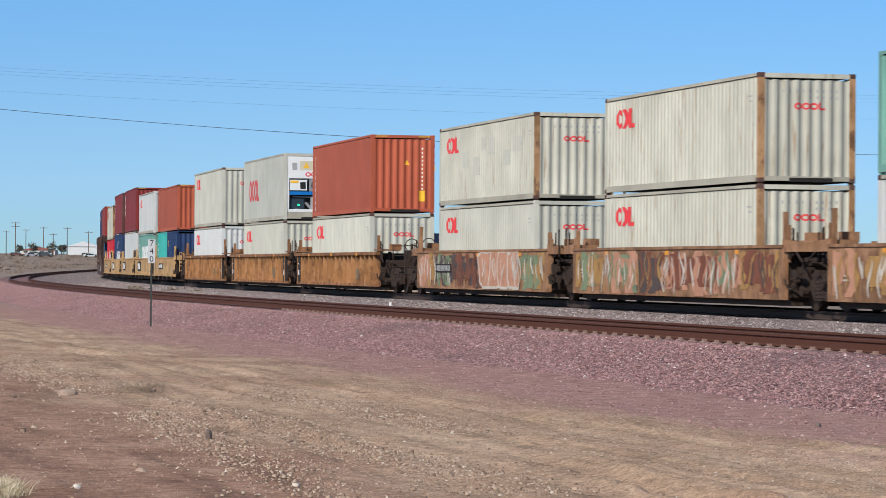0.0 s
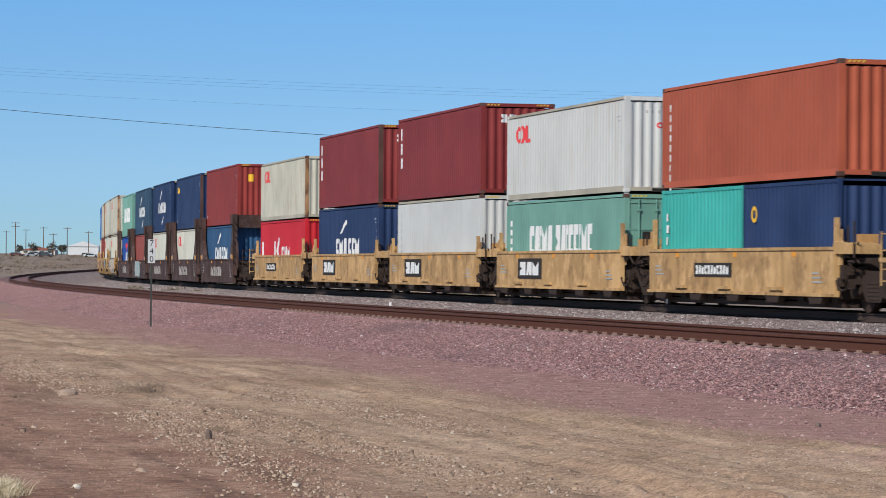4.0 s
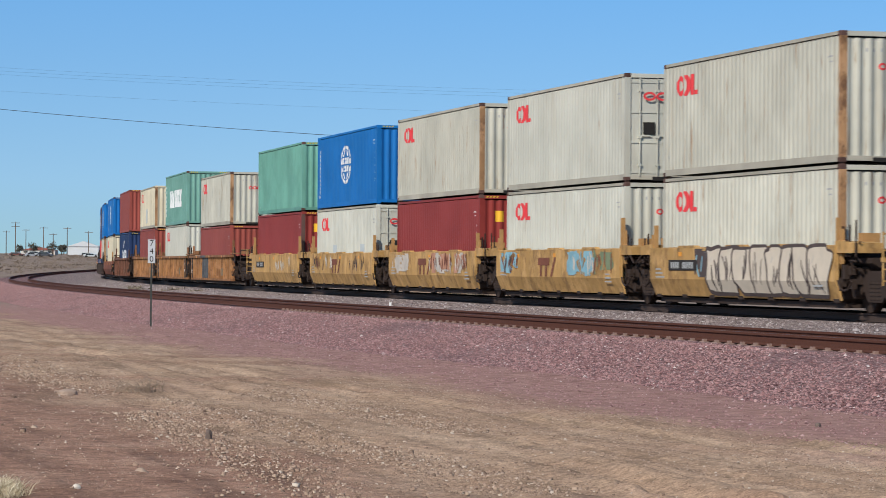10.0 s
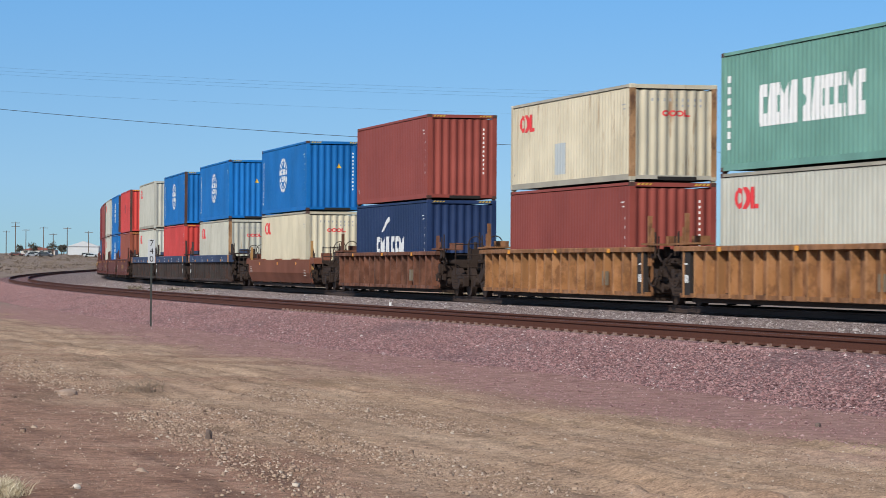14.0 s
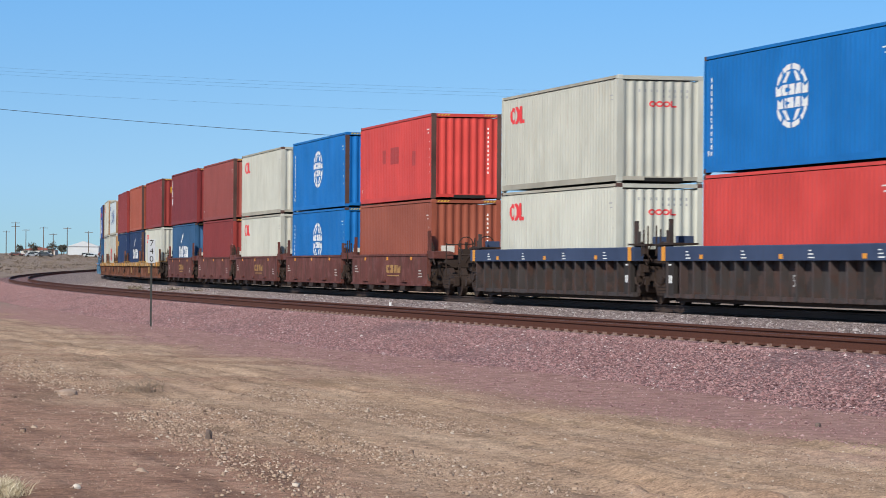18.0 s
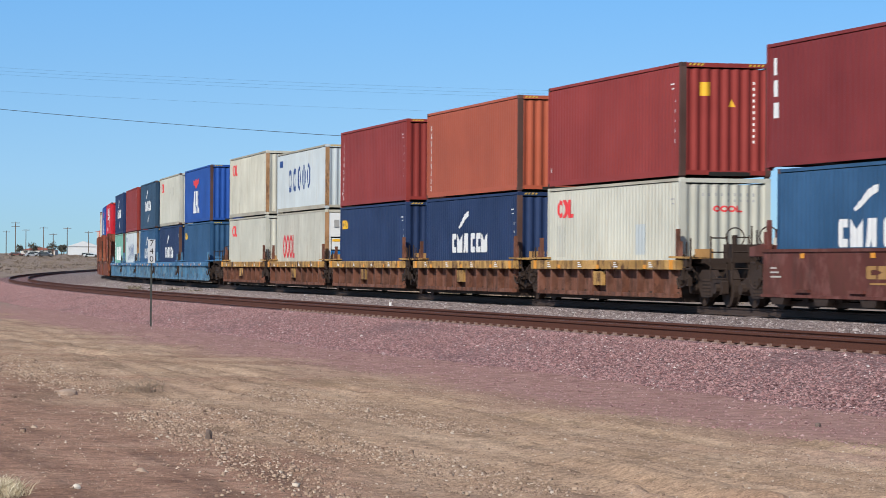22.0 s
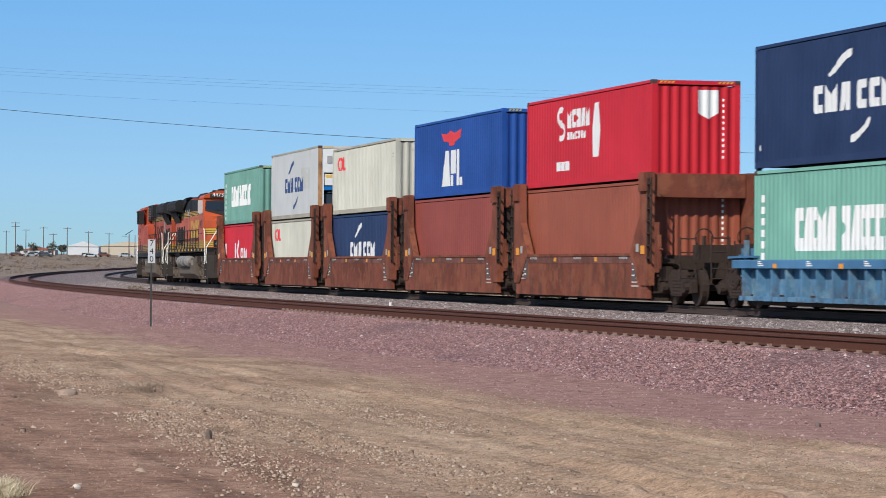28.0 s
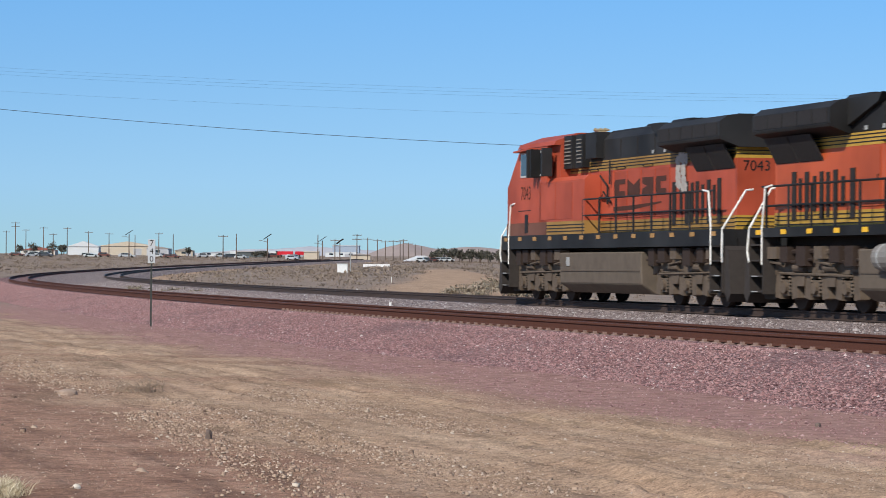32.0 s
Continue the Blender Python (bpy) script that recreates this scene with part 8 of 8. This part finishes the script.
def utility_pole(x, y, h, arms, seed, lamp=False):
    root = tagged(new("utility_pole", None), "weathered wooden utility pole with cross-arms" if not lamp else "tall street lamp pole with a tilted solar panel", "pole", "poles on the plain")
    r = random.Random(seed)
    bm = bmesh.new()
    tube(bm, (0, 0, -0.5), (0, 0, h), 0.17, 8, 0.11)
    part("pole", bm, WOOD, root)
    if lamp:
        bm = bmesh.new()
        prism(bm, [(-0.9, h - 0.3), (0.9, h + 0.9), (0.85, h + 1.0), (-0.95, h - 0.2)], -0.5, 0.5)
        part("solar_panel", bm, SIGN_BLACK, root)
        bm = bmesh.new()
        tube(bm, (0, 0, h - 0.9), (-1.4, 0, h - 0.6), 0.05, 6)
        box(bm, -1.9, -1.3, -0.15, 0.15, h - 0.66, h - 0.54)
        part("lamp_arm", bm, WOOD, root)
    for k in range(arms):
        z = h - 0.45 - k * 1.1
        bm = bmesh.new()
        box(bm, -1.3, 1.3, -0.06, 0.06, z, z + 0.14)
        part("cross_arm", bm, WOOD, root)
        for xx in (-1.15, -0.5, 0.5, 1.15):
            bm = bmesh.new()
            tube(bm, (xx, 0, z + 0.14), (xx, 0, z + 0.36), 0.05, 6, 0.03)
            part("insulator", bm, GREY_INK, root)
    root.matrix_basis = pose(x, y, ground_at(x, y), 0, 0, r.uniform(-25, 25))
    return root


def wire(name, x0, z0, x1, z1, y, sag, r, label):
    """A cable hung between two poles out of view."""
    cu = bpy.data.curves.new(name, "CURVE")
    cu.dimensions, cu.bevel_depth, cu.bevel_resolution = "3D", r, 1
    sp = cu.splines.new("POLY")
    sp.points.add(40)
    for i in range(41):
        t = i / 40
        sp.points[i].co = (x0 + (x1 - x0) * t, y, z0 + (z1 - z0) * t - sag * 4 * t * (1 - t), 1)
    cu.materials.append(CABLE)
    tmp = bpy.data.objects.new(name, cu)
    me = bpy.data.meshes.new_from_object(tmp)
    bpy.data.objects.remove(tmp)
    tagged(new(name, me), label, "wire", "overhead wires")


def building(x, y, w, d, h, gable, wall, roof, label, turn=0.0, windows=0, door=True):
    """A low desert building: walls, roof, door, windows."""
    root = tagged(new("building", None), label, "building", "low buildings on the plain")
    bm = bmesh.new()
    box(bm, -w / 2, w / 2, -d / 2, d / 2, -0.8, h)
    part("wall", bm, wall, root)
    bm = bmesh.new()
    if gable:
        prism(bm, [(-w / 2 - 0.3, h), (w / 2 + 0.3, h), (0, h + gable)], -d / 2 - 0.3, d / 2 + 0.3)
    else:
        box(bm, -w / 2 - 0.15, w / 2 + 0.15, -d / 2 - 0.15, d / 2 + 0.15, h, h + 0.25)
    part("roof", bm, roof, root)
    if door:
        bm = bmesh.new()
        box(bm, w * 0.12, w * 0.12 + min(3.0, w * 0.3), -d / 2 - 0.05, -d / 2 + 0.05, 0, h * 0.75)
        part("door", bm, plain("door_grey", (0.35, 0.35, 0.36), 0.7), root)
    for k in range(windows):
        xx = -w / 2 + (k + 0.6) * w / (windows + 0.2)
        bm = bmesh.new()
        box(bm, xx - 0.7, xx + 0.7, -d / 2 - 0.06, -d / 2 + 0.04, h * 0.45, h * 0.8)
        part("window", bm, GLASS, root)
    root.matrix_basis = pose(x, y, ground_at(x, y), 0, 0, turn)
    return root


def vehicle(x, y, long, tall, mat, seed, label):
    root = tagged(new("parked_vehicle", None), label, "vehicle", "vehicles parked on the plain")
    a = long / 2
    bm = bmesh.new()
    prism(bm, [(-a, 0.35), (a, 0.35), (a, tall * 0.55), (a * 0.55, tall * 0.62), (a * 0.3, tall), (-a * 0.7, tall), (-a, tall * 0.6)], -0.85, 0.85)
    part("body", bm, mat, root)
    bm = bmesh.new()
    prism(bm, [(-a * 0.7, tall * 0.66), (a * 0.42, tall * 0.66), (a * 0.26, tall * 0.94), (-a * 0.62, tall * 0.94)], -0.87, 0.87)
    part("window", bm, GLASS, root)
    for xx in (-a * 0.6, a * 0.6):
        for yy in (-0.82, 0.82):
            bm = bmesh.new()
            tube(bm, (xx, yy - 0.08, 0.34), (xx, yy + 0.08, 0.34), 0.34, 10)
            part("wheel", bm, SIGN_BLACK, root)
    root.matrix_basis = pose(x, y, ground_at(x, y), 0, 0, random.Random(seed).uniform(-25, 25))


def trailer(x, y, long, tall, mat, label):
    root = tagged(new("box_trailer", None), label, "trailer", "trailers parked on the plain")
    bm = bmesh.new()
    box(bm, -long / 2, long / 2, -1.2, 1.2, 0.9, tall)
    part("body", bm, mat, root)
    for xx in (-long * 0.35, -long * 0.25, long * 0.38):
        for yy in (-1.0, 1.0):
            bm = bmesh.new()
            tube(bm, (xx, yy - 0.15, 0.45), (xx, yy + 0.15, 0.45), 0.48, 10)
            part("wheel", bm, SIGN_BLACK, root)
    root.matrix_basis = pose(x, y, ground_at(x, y))


def tree(x, y, h, w, seed):
    root = tagged(new("tree", None), "dark scrubby desert tree with a ragged crown", "tree", "trees on the plain")
    bm = bmesh.new()
    r = random.Random(seed)
    tube(bm, (0, 0, -0.3), (0.1, 0, h * 0.45), 0.2, 7, 0.12)
    for k in range(4):
        a = r.uniform(0, 6.28)
        tube(bm, (0.1, 0, h * 0.3), (math.cos(a) * w * 0.35, math.sin(a) * w * 0.35, h * 0.7), 0.09, 5, 0.03)
    part("trunk", bm, WOOD, root)
    ob = new("crown", leaf_cloud("crown", 320, w / 2, h, 0.35, TREE_LEAF, seed))
    ob.parent = root
    ob.location.z = h * 0.12
    root.matrix_basis = pose(x, y, ground_at(x, y))


def hill(name, rows, y, depth, mat, label):
    """A far ridge, as a rolling sheet between its foot and its crest line of (x, height)."""
    xs = np.linspace(rows[0][0], rows[-1][0], 120)
    crest = np.interp(xs, [r[0] for r in rows], [r[1] for r in rows])
    k = np.ones(9) / 9
    crest = np.convolve(np.pad(crest, 4, mode="edge"), k, "valid")
    t = np.concatenate([np.linspace(0, 1, 24), np.linspace(0.9, 0, 10)])
    dep = np.concatenate([np.linspace(0, 1, 24), np.linspace(1.08, 1.9, 10)])
    X, Tn = np.meshgrid(xs, t)
    D = np.meshgrid(xs, dep)[1]
    Z = crest[None] * np.sin(Tn * math.pi / 2) ** 1.3
    Z = Z * (1 + 0.10 * waves(X * 1.0, D * depth, 0.05, 51)) + 1.2 * waves(X, D * depth, 0.16, 52) * (Tn > 0.05)
    sheet(name, len(t), len(xs), X, y + D * depth, Z, mat, label=label, category="hill")


def place_background():
    milepost()
    stake = plain("stake_white", (0.6, 0.58, 0.52), 0.7)
    for x, y, z, h in ((-1.43, 83.0, -0.45, 0.42), (7.0, 79.0, -0.45, 0.35), (-4.66, 165.0, ground_at(-4.66, 165) , 0.35), (-4.39, 260.0, ground_at(-4.39, 260), 0.5)):
        marker(x, y, z, h, stake)
    pale, dark = plain("pale_rock", (0.34, 0.25, 0.19), 0.9, 0, 0.2, 8), plain("dark_rock", (0.16, 0.12, 0.10), 0.9, 0, 0.3, 8)
    rock(-4.72, 38.2, 0.15, 0.10, 0.05, pale, 1, "flat pale stone slab lying on the dirt")
    rock(-2.17, 28.25, 0.036, 0.036, 0.058, plain("grey_rock", (0.12, 0.09, 0.075), 0.9, 0, 0.3, 8), 2, "upright dark brown stone on the dirt")
    rock(-2.64, 21.95, 0.035, 0.03, 0.028, plain("white_rock", (0.52, 0.46, 0.39), 0.9), 3, "small whitish stone on the dirt")
    rock(-1.79, 24.5, 0.028, 0.025, 0.02, pale, 4, "small pale stone on the dirt")
    rock(3.98, 32.1, 0.05, 0.03, 0.03, dark, 5, "small dark stone at the edge of the ballast")
    rock(-5.4, 36.5, 0.09, 0.06, 0.03, dark, 6, "flat brown stone half sunk in the dirt")
    bush = tagged(new("tumbleweed", None), "low tangle of bare grey twigs on the dirt", "weed")
    for k, (dx, dy, n, h) in enumerate(((0, 0, 36, 0.20), (0.16, 0.1, 24, 0.26), (-0.24, 0.05, 24, 0.16))):
        ob = new("branch", twigs("branch", n, 1.2, h, TWIG, 60 + k, 0.0055, 0.8))
        ob.parent = bush
        ob.location = (dx, dy, 0)
    bush.matrix_basis = pose(-3.87, 39.0, ground_at(-3.87, 39.0))
    dry_grass()
    for i, (x, y, w, h) in enumerate(((1.0, 150, 2.0, 0.7), (2.0, 156, 2.6, 0.9), (3.2, 160, 2.2, 1.0), (4.2, 150, 2.4, 1.0), (5.4, 158, 3.0, 1.3), (2.6, 172, 2.4, 1.1), (6.5, 165, 3.0, 1.5), (0.4, 146, 1.4, 0.6), (3.6, 143, 1.6, 0.7), (7.6, 160, 2.4, 1.3), (1.6, 141, 1.2, 0.5), (4.8, 139, 1.5, 0.6),
            (-12, 152, 2.0, 0.6), (-10.4, 150, 1.8, 0.6), (-9.2, 154, 1.6, 0.5), (-14, 160, 1.8, 0.6), (-8, 160, 1.6, 0.5), (-17, 170, 2, 0.6))):
        shrub(x, y, w, h, i % 3 == 1, i + 1)
    far_scrub()
    # relay case by the far side of the curve, with its signal post
    root = tagged(new("relay_case", None), "white metal relay cabinet beside the track", "cabinet")
    bm = bmesh.new()
    box(bm, -0.7, 0.7, -0.4, 0.4, 0.15, 1.35)
    part("body", bm, plain("cabinet_white", (0.68, 0.68, 0.66), 0.5), root)
    bm = bmesh.new()
    box(bm, -0.78, 0.78, -0.48, 0.48, 1.35, 1.43)
    part("roof", bm, GREY_INK, root)
    for xx in (-0.35, 0.35):
        bm = bmesh.new()
        box(bm, xx - 0.3, xx + 0.3, -0.42, -0.40, 0.25, 1.28)
        part("door", bm, plain("cabinet_white", (0.68, 0.68, 0.66), 0.5), root)
    bm = bmesh.new()
    tube(bm, (1.1, 0, 0), (1.1, 0, 3.0), 0.06, 8)
    part("post", bm, GREY_INK, root)
    root.matrix_basis = pose(-13.9, 420, ground_at(-13.9, 420) - 0.05)
    # low white barrier beams
    for x in (-14.2, -11.6):
        bm = bmesh.new()
        box(bm, -1.3, 1.3, -0.2, 0.2, 0.0, 0.55)
        ob = new("barrier", mesh_of("barrier", bm, plain("barrier_white", (0.72, 0.70, 0.68), 0.7)))
        bpy.context.view_layer.update()
        tagged(ob, "low white concrete barrier on the plain", "barrier", "barriers")
        ob.matrix_basis = pose(x, 590, ground_at(x, 590))
    # poles: place, height, cross-arms
    for i, (x, y, h, a) in enumerate(((-133.9, 950, 10.4, 2), (-137.5, 1000, 8.6, 1), (-125.1, 950, 8.9, 1), (-117.7, 950, 8.9, 1), (-111.0, 950, 7.7, 1), (-104.6, 950, 7.3, 1), (-128.5, 1000, 7.2, 1), (-144.0, 1000, 8.0, 1), (-99.5, 980, 6.8, 0), (-89.0, 950, 7.4, 1), (-84.5, 950, 7.0, 0), (-58.0, 800, 6.4, 1), (-54.5, 800, 6.8, 0), (-33.0, 800, 7.0, 0), (-28.5, 800, 6.0, 1), (-22.7, 800, 7.5, 2), (-20.6, 830, 6.6, 1), (-18.6, 860, 6.4, 1), (-16.7, 880, 6.0, 1), (-14.8, 900, 6.2, 1), (-13.0, 920, 6.0, 1), (-11.8, 900, 6.6, 1), (-9.3, 820, 5.6, 1), (-7.6, 830, 5.2, 0), (-5.9, 840, 4.8, 0))):
        utility_pole(x, y, h, a, i)
    for i, (x, y, h) in enumerate(((-82.8, 800, 6.4), (-40.5, 700, 5.6), (-27.8, 700, 5.2), (-26.5, 780, 5.0))):
        utility_pole(x, y, h, 0, 40 + i, True)
    utility_pole(17.3, 290, 10.2, 0, 50)
    utility_pole(-105, 215, 17.5, 2, 51)
    utility_pole(150, 225, 18.0, 2, 52)
    utility_pole(-190, 424, 41.5, 2, 53)
    utility_pole(260, 424, 37.5, 2, 54)
    wire("overhead_wire", -105, 22.15, 150, 18.55, 220, 10.9, 0.02, "single dark cable sagging across the sky")
    for k in range(3):
        wire("overhead_wire", -190, 38.8 - 0.45 * k, 260, 35.0 - 0.45 * k, 423.5 + 0.5 * k, 11.3, 0.008, "thin power line far across the sky")
    wire("overhead_wire", -190, 35.8, 260, 32.0, 424, 11.6, 0.008, "thin power line far across the sky")
    # buildings
    white, tan, greyw = plain("stucco_white", (0.55, 0.56, 0.56), 0.8, 0, 0.08, 1), plain("stucco_tan", (0.47, 0.40, 0.31), 0.85, 0, 0.1, 1), plain("metal_grey", (0.42, 0.43, 0.45), 0.6, 0, 0.1, 1)
    dull, redr = plain("roof_dull", (0.30, 0.27, 0.25), 0.8, 0, 0.2, 1), plain("roof_red", (0.30, 0.10, 0.075), 0.8, 0, 0.2, 1)
    building(-130, 1100, 11.0, 14, 3.0, 1.9, white, white, "white gabled metal shed on the plain", 3, 0, False)
    building(-119, 1150, 21, 16, 3.4, 1.8, tan, tan, "long tan gabled metal building", 0, 0)
    building(-93.5, 1000, 7.2, 12, 2.4, 0.7, greyw, dull, "grey metal shed with dull roof", 0, 1)
    building(-86, 1010, 6, 8, 1.8, 0.8, tan, dull, "small tan house with a dull roof", 0, 1)
    building(-141, 1060, 12, 8, 1.6, 1.1, plain("stucco_pale", (0.55, 0.5, 0.44), 0.85), redr, "low house row with a dull red roof", 0, 4)
    building(-35, 1100, 9.6, 14, 3.9, 0, plain("metal_blue", (0.30, 0.35, 0.42), 0.6), greyw, "blue-grey box-shaped metal warehouse building", 0, 0, False)
    building(-36, 1075, 11, 8, 1.5, 0, white, white, "low white loading building", 0, 3)
    building(-24, 880, 6, 5, 1.5, 0.5, tan, dull, "small tan shed with dull roof", 0, 0, False)
    building(-37.2, 860, 4.2, 5, 2.0, 0, tan, tan, "tan flat-roofed block building", 0, 0, False)
    building(-73, 1050, 20, 8, 1.3, 0.3, white, greyw, "long low whitish building", 0, 5)
    building(-57, 900, 8, 6, 1.6, 0, plain("hedge_shed", (0.08, 0.09, 0.09), 0.8), dull, "dark low flat-roofed building", 0, 0, False)
    building(-5.8, 800, 7.4, 9, 0.6, 1.4, white, white, "white roof of a low shed", 12, 0, False)
    for x, long, mat, label in ((-47.2, 5.0, C["red"], "bright red box trailer on wheels"), (-41.8, 4.6, C["red"], "bright red box trailer on wheels"), (-50.5, 2.4, white, "short white box trailer on wheels"), (-60.5, 6.0, white, "long white box trailer on wheels")):
        trailer(x, 905, long, 1.9, mat, label)
    paints = [plain("car_white", (0.42, 0.43, 0.43), 0.4), plain("car_silver", (0.4, 0.41, 0.42), 0.4, 0.3), plain("car_dark", (0.05, 0.055, 0.065), 0.4), plain("car_white", (0.42, 0.43, 0.43), 0.4), plain("car_red", (0.13, 0.05, 0.04), 0.4)]
    names = ["white", "silver", "dark", "white", "red"]
    for i in range(22):
        x = -142 + i * 4.9 + 1.3 * math.sin(i * 2.3)
        if x > -38:
            continue
        vehicle(x, 850 + 40 * math.sin(i * 1.7), 3.6 + (i % 3) * 0.6, 1.1 + 0.25 * (i % 2), paints[i % 5], i, "small %s parked vehicle among the brush" % names[i % 5])
    for i in range(6):
        vehicle(-5 + i * 1.3, 705 + i * 4, 2.6, 1.2, paints[(i * 2) % 5], 60 + i, "small %s parked vehicle beside the trees" % names[(i * 2) % 5])
    for i in range(16):
        tree(-2.0 + i * 1.15 + 0.4 * math.sin(i * 3), 735 + 10 * math.sin(i * 1.3), 2.6 + 0.7 * math.sin(i * 2.1) ** 2, 2.6, 70 + i)
    for i, (x, y, h, w) in enumerate(((-135, 1000, 4.0, 5.2), (-129.5, 1005, 4.4, 4.6), (-125, 1000, 3.6, 2.6), (-139.8, 1000, 3.2, 2.6), (-127, 1010, 3.0, 3.0), (-84, 1000, 3.0, 2.0), (-52, 880, 1.9, 3.5), (-54.5, 885, 1.8, 3.0))):
        tree(x, y, h, w, 90 + i)
    # hills: crest heights along x
    brown = plain("hill_brown", (0.30, 0.24, 0.215), 0.95, 0, 0.25, 0.02)
    # far slope: the distance haze is mixed into its pale grey-blue colour
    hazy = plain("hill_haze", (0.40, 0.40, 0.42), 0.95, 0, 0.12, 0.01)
    hill("hill_ridge", [(-125, 8), (-107, 20), (-85, 26), (-62, 36.5), (-50, 36), (-30, 31), (0, 26), (28, 31), (50, 30), (80, 26), (140, 30), (260, 40), (400, 20)], 3900, 250, brown, "bare brown desert hills on the horizon")
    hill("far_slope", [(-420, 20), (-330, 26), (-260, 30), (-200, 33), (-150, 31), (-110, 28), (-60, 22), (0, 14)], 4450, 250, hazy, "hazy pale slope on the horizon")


place_background()


small_marks()


# ---- what moves ----
def motions():
    for ob, u, z in ROLLING:
        walk(ob, run(u, z))
    for ob, u, z in TURNED:
        walk(ob, [(t, m @ pose(0, 0, 0, 0, 0, 180)) for t, m in run(u, z)])


motions()
